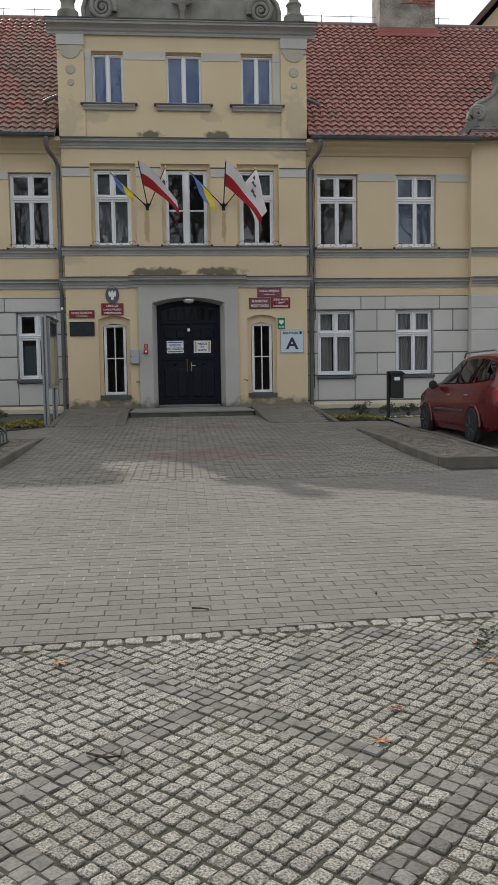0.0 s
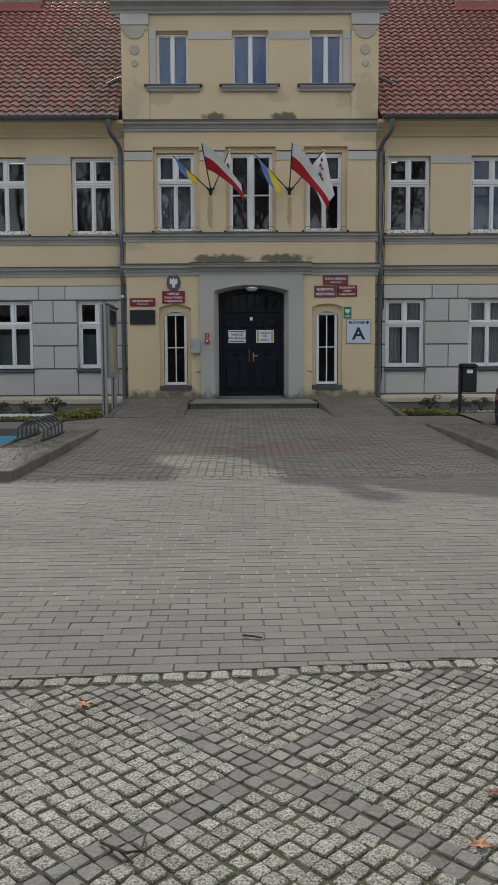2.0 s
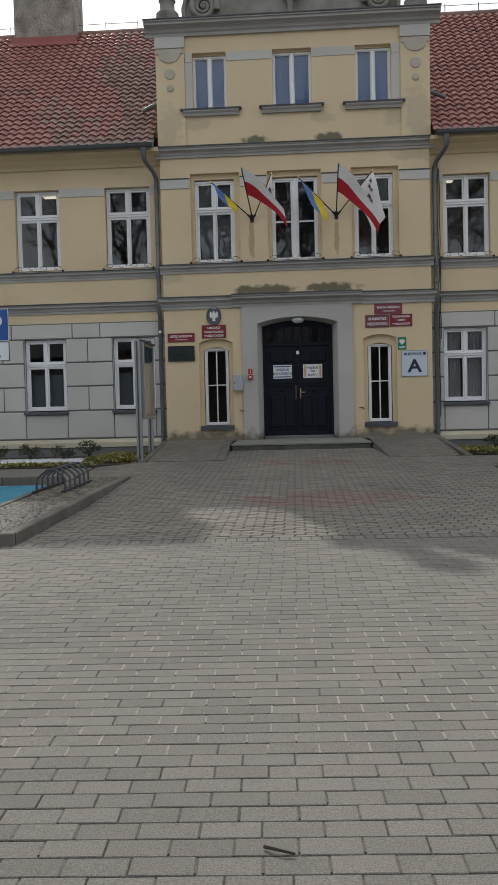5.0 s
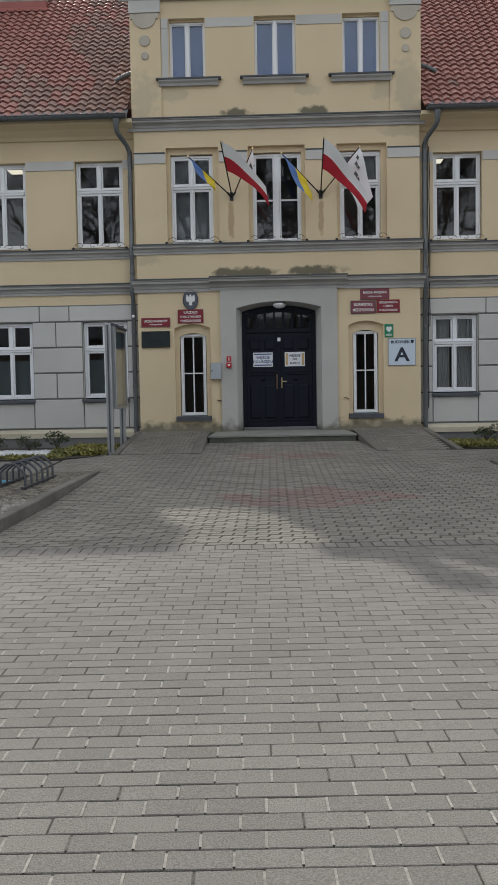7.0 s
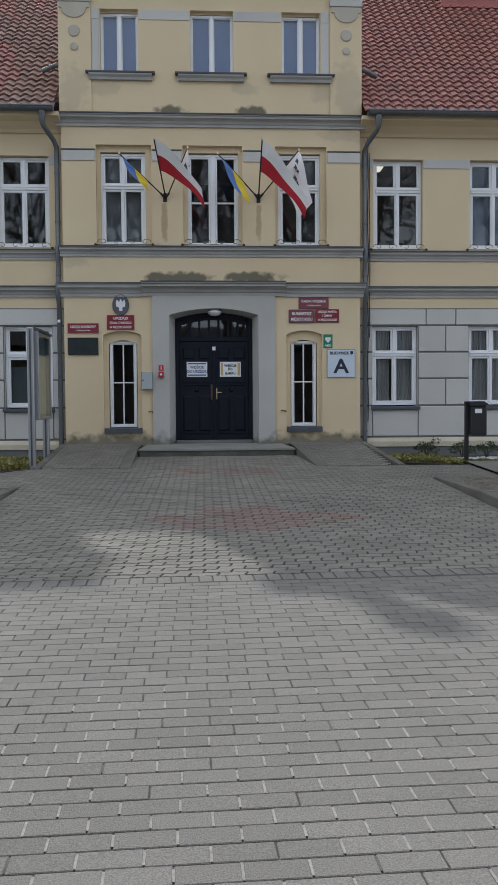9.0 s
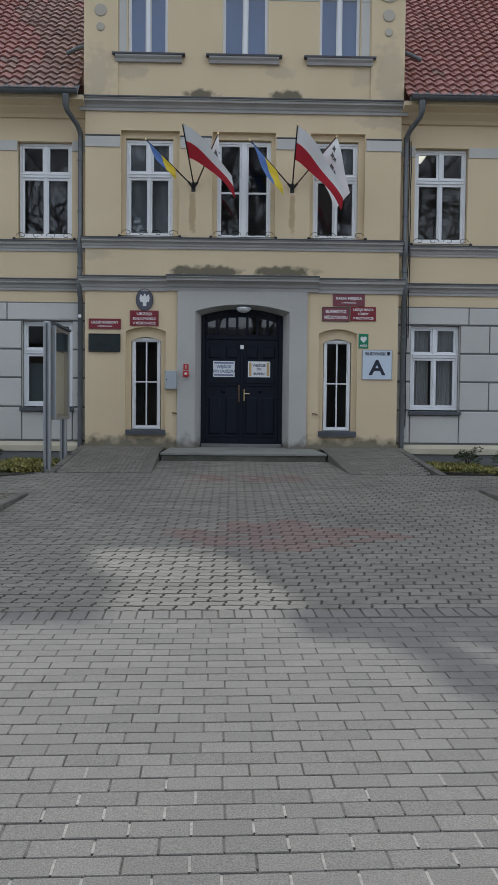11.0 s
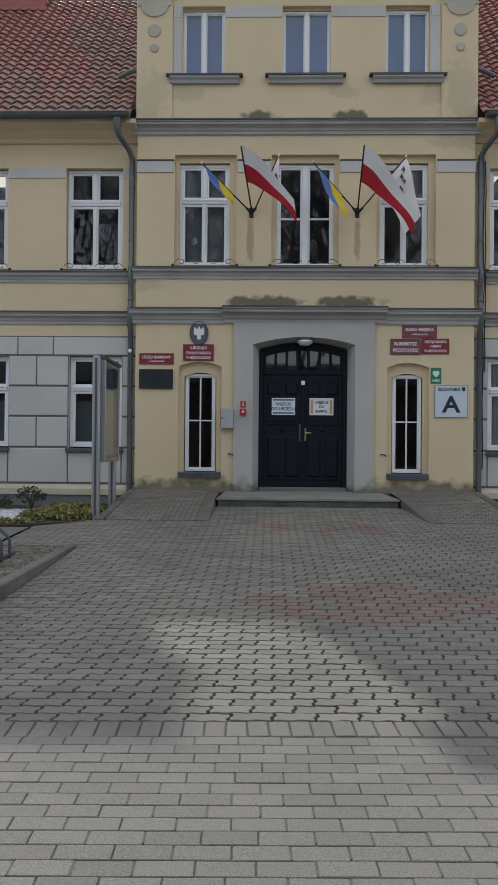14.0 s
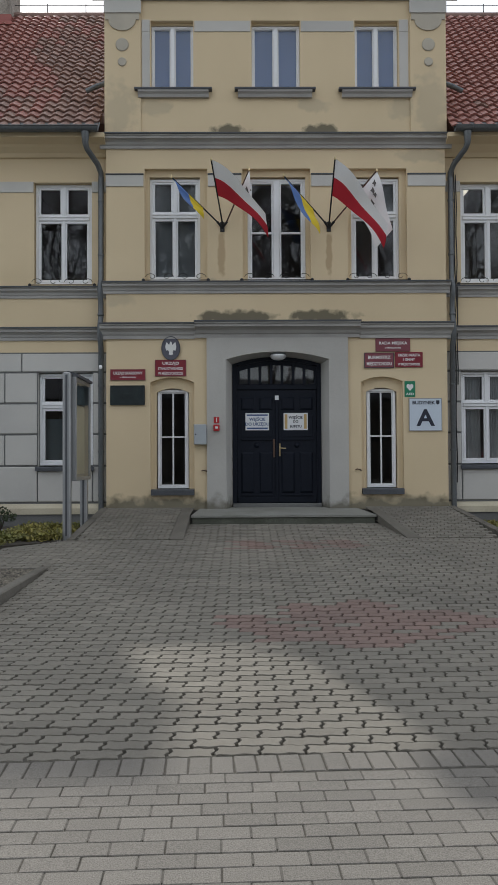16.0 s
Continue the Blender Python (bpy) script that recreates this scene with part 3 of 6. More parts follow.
def wing(name, x0, x1, ups, lows, side):
    hs = [(a, b, 0.72, 2.46) for a, b in lows] + [(a, b, 4.10, 5.99) for a, b in ups]
    w = solo(name, wall(x0, x1, 2.83, 6.75, W, W + 0.45, hs), YELLOW2, "yellow plastered wing over grey banded ground floor", kind="structure")
    part("ground_storey", wall(x0, x1, -0.6, 2.83, W, W + 0.45, hs), GREYP, w)
    part("plinth", Geo().box(x0, x1, W - 0.06, W + 0.02, -0.6, -0.14, 0.005), PLINTH, w)
    part("base_ledge", Geo().prism([(W, -0.14), (W - 0.09, -0.14), (W - 0.09, -0.03), (W - 0.04, 0.045), (W, 0.05)], "x", x0, x1), LEDGE, w)
    part("back_coat", wall(x0, x1, 0.05, 2.83, W - 0.012, W - 0.002, hs), PLINTH, w)
    for r, (z0, z1) in enumerate(ROWS):
        cuts = {x0, x1}
        for a, b in lows:
            if r < 4:
                cuts |= {a, b}
        if r == 4:
            cuts |= {a - 0.29 for a, b in lows} | {b + 0.17 for a, b in lows}
        if r in (1, 3):
            cuts |= {side * 5.0, side * 7.07}
        cs = sorted(c for c in cuts if x0 <= c <= x1)
        cs = [c for i, c in enumerate(cs) if i == 0 or c - cs[i - 1] > 0.08]
        for a, b in zip(cs, cs[1:]):
            if 0 < r < 4 and any(l < (a + b) / 2 < h for l, h in lows):
                continue
            top = z1 if not (r == 0 and any(l < (a + b) / 2 < h for l, h in lows)) else 0.66
            part("panel", Geo().box(a + 0.010, b - 0.010, W - 0.034, W - 0.011, z0 + 0.017, top - 0.017, 0.01), GREYP, w)
    topped("string_course", W, 3.05, 3.27, 0.13, x0, x1, w)
    topped("sill_course", W, 3.83, 4.03, 0.10, x0, x1, w)
    ed = [x0] + [v for a, b in ups for v in (a, b)] + [x1]
    for a, b in zip(ed[::2], ed[1::2]):
        part("impost_band", Geo().box(a + 0.005, b - 0.005, W - 0.02, W + 0.02, 5.80, 6.00, 0.004), GREYP, w)
    part("eaves_cove", Geo().prism([(W, 6.44), (W - 0.05, 6.44), (W - 0.10, 6.50), (W - 0.22, 6.57), (W - 0.26, 6.60), (W - 0.45, 6.66), (W - 0.45, 6.74), (W, 6.76)], "x", x0, x1), YELLOW2, w)
    return w


wl = wing("wall_left_wing", -7.5, -3.112, UPW[:2], LOW[:2], -1)
wr = wing("wall_right_wing", 3.102, 7.5, UPW[2:], LOW[2:], 1)


def bay(name, s):
    """End bay with its own small gable, seen at the rim only."""
    a, b = sorted((s * 7.502, s * 13.0))
    w = solo(name, Geo().box(a, b, 0.0, 0.5, -0.6, 7.0), YELLOW2, "yellow plastered end bay with a scrolled gable", kind="structure")
    part("ground_coat", Geo().box(a - 0.004, b + 0.004, -0.012, 0.3, -0.5, 2.83), GREYP, w)
    part("plinth", Geo().box(a, b, -0.06, -0.013, -0.6, -0.14), PLINTH, w)
    part("base_ledge", Geo().prism([(-0.013, -0.14), (-0.09, -0.14), (-0.09, -0.03), (-0.03, 0.045), (-0.013, 0.05)], "x", a, b), LEDGE, w)
    for r, (z0, z1) in enumerate(ROWS):
        n = 6
        for i in range(n):
            p = a + (b - a) * i / n + (0.2 if r % 2 and i else 0)
            q = a + (b - a) * (i + 1) / n + (0.2 if r % 2 and i < n - 1 else 0)
            part("panel", Geo().box(p + 0.010, q - 0.010, -0.031, -0.011, z0 + 0.012, z1 - 0.012, 0.01), GREYP, w)
    topped("string_course", 0.0, 3.05, 3.27, 0.13, a, b, w)
    topped("sill_course", 0.0, 3.83, 4.03, 0.10, a, b, w)
    topped("eaves_cornice", 0.0, 6.82, 7.05, 0.16, a - 0.08, b + 0.08, w)
    prof = [(7.45, 7.06), (7.42, 7.35), (7.5, 7.62), (7.66, 7.78), (7.9, 7.88), (8.12, 8.05), (8.22, 8.3), (8.2, 8.5), (8.1, 8.62), (8.3, 8.75), (8.6, 8.7),
            (8.9, 9.3), (9.6, 10.2), (10.25, 10.5), (10.25, 7.06)]
    poly = [(s * x, z) for x, z in prof] + [(s * (20.5 - x), z) for x, z in prof[-2:0:-1]]
    gb = part("bay_gable", Geo().prism(poly, "y", 0.03, 0.4), STONE, w, "weathered stone scroll gable")
    part("volute", Geo().tube(spiral(s * 7.66, 7.52, 0.2, s), 0.05, 8), STONE, gb, smooth=50)
    rim = [(s * x, 0.02, z) for x, z in prof[1:9]]
    part("gable_rim", Geo().tube(rim, 0.05, 8), STONE, gb, smooth=50)
    return w


bay("wall_left_bay", -1)
bay("wall_right_bay", 1)

# back, ends, floors and rooms behind the windows
g = Geo().box(-13, 13, 9.8, 10.2, -0.6, 7.0).box(-13, -12.6, 0.5, 9.8, -0.6, 7.0).box(12.6, 13, 0.5, 9.8, -0.6, 7.0)
solo("wall_back", g, YELLOW2, "plain plastered rear walls closing the building", kind="structure")
solo("floor", Geo().box(-12.6, 12.6, 0.55, 9.8, -0.2, -0.05), ROOMW, "inner floor", kind="structure")
solo("ceiling", Geo().box(-12.6, 12.6, 0.66, 9.8, 3.3, 3.5).box(-12.6, 12.6, 0.66, 9.8, 6.6, 6.75), ROOMW, "inner storey slabs", kind="structure")
g = Geo()
for x in (-7.5, -5.05, -3.1, -1.0, 1.0, 3.1, 5.05, 7.5):
    for z0, z1 in ((-0.05, 3.3), (3.5, 6.6)):
        g.box(x - 0.06, x + 0.06, 0.66, 4.5, z0, z1)
for z0, z1 in ((-0.05, 3.3), (3.5, 6.6)):
    g.box(-12.6, 12.6, 4.5, 4.6, z0, z1)
g.box(-3.1, 3.1, 2.5, 2.6, 6.75, 9.4)
solo("wall_inner", g, ROOMW, "inner partition walls", kind="structure")

# ---- windows ----
count = [0]


def frame_bars(g, x0, x1, z0, z1, w, y0, y1, c=0.006):
    g.box(x0, x1, y0, y1, z0, z0 + w, c).box(x0, x1, y0, y1, z1 - w, z1, c)
    g.box(x0, x0 + w, y0, y1, z0 + w, z1 - w, c).box(x1 - w, x1, y0, y1, z0 + w, z1 - w, c)
    return g


def sash(win, x0, x1, z0, z1, w, y):
    s = part("sash", frame_bars(Geo(), x0, x1, z0, z1, w, y - 0.025, y + 0.03), WHITE, win)
    p = part("pane", Geo().add([(x0 + w, y, z0 + w), (x1 - w, y, z0 + w), (x1 - w, y, z1 - w), (x0 + w, y, z1 - w)], [(0, 1, 2, 3)]), GLASS, s)
    p.visible_shadow = False
    return s


def window(x0, x1, z0, z1, y, style, label, sill=None, zt=None):
    count[0] += 1
    win = thing("window_%d" % count[0], ((x0 + x1) / 2, y, z0), label, kind="structure")
    fw = 0.042 if style == "two" else 0.05
    g = frame_bars(Geo(), x0, x1, z0, z1, fw, y - 0.01, y + 0.07)
    xm = (x0 + x1) / 2
    if style == "cross":
        g.box(x0 + fw, x1 - fw, y - 0.03, y + 0.06, zt - 0.045, zt + 0.045, 0.008)
        g.box(x0 + fw, x1 - fw, y - 0.045, y - 0.03, zt + 0.01, zt + 0.03, 0.004)
        g.box(xm - 0.035, xm + 0.035, y - 0.02, y + 0.06, zt + 0.045, z1 - fw, 0.006)
        part("window_frame", g, WHITE, win)
        for a, b in ((x0 + fw, xm - 0.035), (xm + 0.035, x1 - fw)):
            sash(win, a, b, zt + 0.045, z1 - fw, 0.04, y + 0.03)
        for a, b in ((x0 + fw, xm - 0.002), (xm + 0.002, x1 - fw)):
            sash(win, a, b, z0 + fw, zt - 0.045, 0.05, y + 0.02)
        part("handle", Geo().box(xm - 0.012, xm + 0.012, y - 0.03, y - 0.006, (z0 + zt) / 2 - 0.06, (z0 + zt) / 2 + 0.06, 0.005), WHITE, win)
        part("cover_strip", Geo().box(xm - 0.02, xm + 0.02, y - 0.028, y - 0.005, z0 + fw, zt - 0.045, 0.006), WHITE, win)
    elif style == "two":
        g.box(xm - 0.04, xm + 0.04, y - 0.02, y + 0.06, z0 + fw, z1 - fw, 0.008)
        part("window_frame", g, WHITE, win)
        for a, b in ((x0 + fw, xm - 0.04), (xm + 0.04, x1 - fw)):
            sash(win, a, b, z0 + fw, z1 - fw, 0.018, y + 0.03)
    elif style == "tall":
        g.box(xm - 0.055, xm + 0.055, y - 0.03, y + 0.06, z0 + fw, z1 - fw, 0.008)
        part("window_frame", g, WHITE, win)
        for a, b in ((x0 + fw, xm - 0.055), (xm + 0.055, x1 - fw)):
            s = sash(win, a, b, z0 + fw, z1 - fw, 0.035, y + 0.03)
            part("glazing_bar", Geo().box(a + 0.035, b - 0.035, y + 0.01, y + 0.05, zt - 0.018, zt + 0.018, 0.004), WHITE, s)
    else:
        part("window_frame", g, WHITE, win)
        s = sash(win, x0 + fw, x1 - fw, z0 + fw, z1 - fw, 0.02, y + 0.03)
        part("glazing_bar", Geo().box(xm - 0.014, xm + 0.014, y + 0.005, y + 0.05, z0 + fw, z1 - fw, 0.004), WHITE, s)
        part("glazing_bar", Geo().box(x0 + fw, x1 - fw, y + 0.004, y + 0.049, zt - 0.013, zt + 0.013, 0.004), WHITE, s)
    if sill:
        a, b, za, zb, ya, m = sill
        part("window_sill", Geo().prism([(y, za), (ya, za), (ya, zb - 0.02), (ya + 0.015, zb - 0.008), (y, zb)], "x", a, b), m, win, "dark slate-grey sill")
    return win


for a, b in ATTIC:
    window(a, b, 7.66, 8.87, 0.12, "two", "white attic window with two sashes and pale blue blinds drawn")
    solo("roller_blind", Geo().box(a + 0.05, b - 0.05, 0.20, 0.205, 7.70, 8.86), BLIND, "pale blue roller blind drawn behind attic glass", "blind", "attic blinds")
for i, (a, b) in enumerate(FIRSTIN):
    if i == 1:
        window(a, b, 4.115, 6.03, 0.17, "tall", "white two-leaf window with one thin glazing bar", zt=5.03)
    else:
        window(a, b, 4.115, 6.03, 0.17, "cross", "white four-light window with transom", zt=5.345)
for (a, b), z in ((FIRSTIN[0], 4.16), (FIRSTIN[2], 5.36)):
    solo("roller_blind", Geo().box(a + 0.06, b - 0.06, 0.30, 0.305, z, 5.99), BLIND4, "pale grey roller blind behind first floor window", "blind", "office blinds")
for a, b in SIDE:
    window(a + 0.115, b - 0.115, 0.32, 2.13, 0.15, "bar", "narrow white window with crossed glazing bars beside the door", zt=1.26,
           sill=(a + 0.01, b - 0.005, 0.20, 0.31, -0.07, DARKM))
for a, b in UPW:
    window(a + 0.01, b - 0.01, 4.10, 5.98, W + 0.12, "cross", "white four-light window of the upper storey", zt=5.35)
for i, (a, b) in enumerate(LOW):
    window(a + 0.01, b - 0.01, 0.75, 2.45, W + 0.10, "cross", "white four-light ground floor window", zt=1.85,
           sill=(a - 0.03, b + 0.03, 0.655, 0.73, W - 0.10, DARKM))
    if i < 2:
        solo("roller_blind", Geo().box(a + 0.06, b - 0.06, W + 0.27, W + 0.275, 0.76, 1.62), BLIND2, "blue-grey roller blind half drawn behind window", "blind", "office blinds")
    else:
        for u0, u1 in ((a + 0.04, a + 0.42), (b - 0.42, b - 0.04)) if i == 2 else ((a + 0.04, (a + b) / 2 - 0.01), ((a + b) / 2 + 0.01, b - 0.04)):
            n = 28
            pts = [(u0 + (u1 - u0) * k / n, W + 0.24 + 0.025 * math.sin(k * 1.7) + 0.012 * math.sin(k * 0.9)) for k in range(n + 1)]
            g = Geo().prism(pts + [(x, y + 0.004) for x, y in pts[::-1]], "z", 0.8, 2.42)
            solo("curtain", g, CURT, "pale net curtain hanging in folds behind window", "curtain", "ground floor curtains", smooth=60)
# added flat sheet whose colour stands for the sky mirrored in these panes
solo("roller_blind", Geo().box(UPW[3][0] + 0.06, UPW[3][1] - 0.06, W + 0.27, W + 0.275, 4.14, 5.95), SKYSHEET, "grey-blue sheet behind upper window, coloured as reflected sky", "blind", "office blinds")
for a, b, z in ((UPW[0][0], UPW[0][1], 5.62), (UPW[2][0], UPW[2][1], 5.50)):
    # office ceiling lights seen through the upper panes
    o = thing("office_light", ((a + b) / 2, 2.2, 6.5), "lit office ceiling light seen through an upper window", "ceiling light", "office lights")
    part("housing", Geo().box(a - 0.1, a + 0.75, 2.0, 2.9, 6.52, 6.60, 0.01), WHITE, o)
    part("diffuser", Geo().box(a - 0.07, a + 0.72, 2.03, 2.87, 6.50, 6.518), LIGHTM, o)


# wrought-iron scroll guards at the foot of the upper windows
def scroll_rail(x0, x1, y, z):
    o = thing("flower_guard", ((x0 + x1) / 2, y, z), "low black wrought-iron scroll guard on the sill course", "guard", "window scroll guards")
    g = Geo().tube([(x0, y, z + 0.02), (x1, y, z + 0.02)], 0.007, 6)
    part("rail", g, BLACKM, o)
    n = 4
    for i in range(n):
        xc = x0 + (x1 - x0) * (i + 0.5) / n
        d = 1 if i % 2 else -1
        pts = [(xc + d * (0.11 - 0.0085 * k) * math.cos(k * 0.55), y, z + 0.075 + (0.075 - 0.0058 * k) * math.sin(k * 0.55)) for k in range(12)]
        part("scroll", Geo().tube(pts, 0.006, 5), BLACKM, o)
    for x, d in ((x0, 1), (x1, -1)):
        part("knob", Geo().lathe([(0.004, -0.03), (0.026, -0.018), (0.032, 0), (0.026, 0.018), (0.004, 0.03)], (x, y, z + 0.02), 10), BLACKM, o, smooth=60)
    return o


for a, b in FIRST:
    scroll_rail(a - 0.02, b + 0.02, -0.06, 4.09)
for a, b in UPW:
    scroll_rail(a - 0.06, b + 0.06, W - 0.06, 4.05)

# ---- entrance door ----
DY = 0.36
door = thing("door_1", (0, DY, 0.0), "black-blue panelled double door with arched transom light, closed", kind="structure")
arc = arch(0.0, 0.82, 2.615, 2.75)
outerf = [(-0.82, 0.0)] + arc + [(0.82, 0.0), (0.745, 0.0), (0.745, 2.60)] + [(x * 0.745 / 0.82, z - 0.06) for x, z in arc[::-1]][1:-1] + [(-0.745, 2.60), (-0.745, 0.0)]
part("door_frame", Geo().prism(outerf, "y", DY - 0.03, DY + 0.08), DOORM, door)
part("transom", Geo().box(-0.745, 0.745, DY - 0.025, DY + 0.06, 2.14, 2.24, 0.01), DOORM, door)
arc2 = arch(0.0, 0.745, 2.565, 2.69)
top = part("transom_light", Geo().prism([(-0.745, 2.52)] + arc2 + [(0.745, 2.52)] + [(x, min(2.60, z - 0.09)) for x, z in arc2[::-1]], "y", DY, DY + 0.05), DOORM, door)
for i in range(8):
    x = -0.72 + 1.44 * i / 7
    part("glazing_bar", Geo().box(x - 0.026, x + 0.026, DY - 0.005, DY + 0.05, 2.24, 2.66 - 0.12 * (abs(x) / 0.72) ** 2, 0.006), DOORM, top)
for i in range(7):
    x0 = -0.72 + 1.44 * i / 7 + 0.026
    x1 = x0 + 1.44 / 7 - 0.052
    p = part("pane", Geo().add([(x0, DY + 0.03, 2.24), (x1, DY + 0.03, 2.24), (x1, DY + 0.03, 2.66), (x0, DY + 0.03, 2.66)], [(0, 1, 2, 3)]), GLASS, top)
    p.visible_shadow = False
for s in (-1, 1):
    a, b = sorted((s * 0.004, s * 0.744))
    leaf = part("door_leaf", Geo().box(a, b, DY + 0.0, DY + 0.05, 0.03, 2.14, 0.006), DOORM, door)
    for z0, z1, cols in ((1.76, 2.0, 2), (1.26, 1.66, 1), (0.22, 0.98, 2)):
        m = 0.075
        w = (b - a - 2 * m - (cols - 1) * 0.09) / cols
        for c in range(cols):
            u0 = a + m + c * (w + 0.09)
            if cols == 2:
                g = Geo()
                g.add([(u0, DY - 0.002, z0), (u0 + w, DY - 0.002, z0), (u0 + w, DY - 0.002, z1), (u0, DY - 0.002, z1),
                       (u0 + 0.03, DY - 0.026, z0 + 0.03), (u0 + w - 0.03, DY - 0.026, z0 + 0.03), (u0 + w - 0.03, DY - 0.026, z1 - 0.03), (u0 + 0.03, DY - 0.026, z1 - 0.03)],
                      [(0, 1, 5, 4), (1, 2, 6, 5), (2, 3, 7, 6), (3, 0, 4, 7), (4, 5, 6, 7)])
            else:
                g = Geo().box(u0, u0 + w, DY - 0.012, DY - 0.001, z0, z1, 0.005)
            part("door_panel", g, DOORM, leaf)
    part("bead", Geo().box(a + 0.08, b - 0.08, DY - 0.022, DY - 0.001, 1.20, 1.225, 0.006), DOORM, leaf)
    part("bead", Geo().box(a + 0.08, b - 0.08, DY - 0.022, DY - 0.001, 0.165, 0.195, 0.006), DOORM, leaf)
    part("kick_board", Geo().box(a + 0.02, b - 0.02, DY - 0.012, DY - 0.001, 0.04, 0.14, 0.005), DOORM, leaf)
    part("knocker", Geo().lathe([(0.01, -0.04), (0.03, -0.03), (0.045, -0.012), (0.05, -0.001)], ((a + b) / 2, DY, 1.105), 12, "y"), DOORM, leaf, smooth=50)
part("cover_strip", Geo().box(-0.03, 0.03, DY - 0.028, DY - 0.001, 0.04, 2.13, 0.01), DOORM, door)
part("lock_plate", Geo().box(-0.075, -0.035, DY - 0.02, DY - 0.001, 0.88, 1.22, 0.006), RUST, door, "brown worn lock plate")
hd = part("handle_plate", Geo().box(0.035, 0.068, DY - 0.018, DY - 0.001, 0.90, 1.14, 0.006), BRASS, door, "brass handle plate")
part("door_handle", Geo().tube([(0.05, DY - 0.018, 1.05), (0.05, DY - 0.06, 1.05), (0.08, DY - 0.065, 1.05), (0.16, DY - 0.06, 1.045)], 0.011, 8), BRASS, hd, "brass lever")
part("notice_tag", Geo().box(-0.035, 0.035, DY - 0.034, DY - 0.029, 1.95, 2.03), PAPER, door, "small white sticker")
part("threshold", Geo().box(-0.82, 0.82, DY - 0.12, DY + 0.04, -0.04, 0.03, 0.008), PLINTH, door)


def notice(x0, x1, z0, z1, lines, bars):
    o = thing("paper_notice", ((x0 + x1) / 2, DY - 0.014, z0), lines[0][1], "notice", "door notices")
    y = DY - 0.016
    part("sheet", Geo().box(x0, x1, y - 0.002, y + 0.001, z0, z1), PAPER, o)
    for m, a, b, c, d in bars:
        part("printed_bar", Geo().box(a, b, y - 0.0045, y - 0.0025, c, d), m, o)
    for txt, lab, x, z, h, m in lines:
        lettering("lettering", txt, m, o, x, y - 0.004, z, h)
    return o


notice(-0.585, -0.145, 1.385, 1.705, [("WEJŚCIE", "white paper notice with blue bars taped to door", -0.365, 1.565, 0.055, BLUEP), ("DO URZĘDU", "", -0.365, 1.475, 0.055, BLUEP)],
       [(BLUEP, -0.56, -0.17, 1.655, 1.68), (BLUEP, -0.56, -0.17, 1.41, 1.435)])
notice(0.125, 0.575, 1.385, 1.705, [("WEJŚCIE", "white paper notice with gold side ornaments taped to door", 0.35, 1.60, 0.048, NAVY), ("DO", "", 0.35, 1.525, 0.045, NAVY), ("BUFETU", "", 0.35, 1.435, 0.045, NAVY)],
       [(GOLDP, 0.145, 0.195, 1.41, 1.68), (GOLDP, 0.505, 0.555, 1.41, 1.68)])
lamp = thing("porch_lamp", (0.02, 0.12, 2.76), "white oval porch lamp under the door arch, unlit", "lamp")
part("mount", Geo().lathe([(0.14, 2.755), (0.14, 2.785)], (0.02, 0.12, 0), 20), ZINC, lamp)
part("shade", Geo().lathe([(0.02, 2.66), (0.08, 2.67), (0.13, 2.70), (0.15, 2.735), (0.14, 2.756)], (0.02, 0.12, 0), 20), WHITE, lamp, smooth=50)


# ---- roofs ----
EAVE, RIDGE = (-0.27, 6.80), (5.0, 11.85)
SL = math.hypot(RIDGE[0] - EAVE[0], RIDGE[1] - EAVE[1])
PITCH = math.atan2(RIDGE[1] - EAVE[1], RIDGE[0] - EAVE[0])


def roof_deck(name, x0, x1):
    prof = [(0.22, 7.25), (RIDGE[0], RIDGE[1] - 0.06), (10.3, 6.8), (10.3, 6.7), (RIDGE[0], RIDGE[1] - 0.22), (0.22, 7.1)]
    r = solo(name, Geo().prism(prof, "x", x0, x1), TILE2, "red clay pantile roof with weathered patches", kind="structure")
    part("ridge_cap", Geo().tube([(x0, RIDGE[0], RIDGE[1] - 0.03), (x1, RIDGE[0], RIDGE[1] - 0.03)], 0.10, 10), TILE2, r, smooth=50)
    return r


roof_l = roof_deck("roof_left", -13.0, -3.14)
roof_r = roof_deck("roof_right", 3.14, 13.0)
g = Geo().add([(-3.2, 0.3, 9.45), (3.2, 0.3, 9.45), (0, 0.46, 11.6), (-3.2, 9, 9.45), (3.2, 9, 9.45), (0, 9, 11.6)], [(0, 1, 2), (3, 5, 4), (0, 2, 5, 3), (1, 4, 5, 2), (0, 3, 4, 1)])
solo("roof_middle", g, TILE2, "red tile roof behind the gable", kind="structure")
solo("wall_attic_sides", Geo().box(-3.11, -2.9, 0.55, 9, 6.5, 9.44).box(2.9, 3.10, 0.55, 9, 6.5, 9.44), YELLOW2, "plastered attic side walls", kind="structure")

TW, TG = 0.222, 0.255


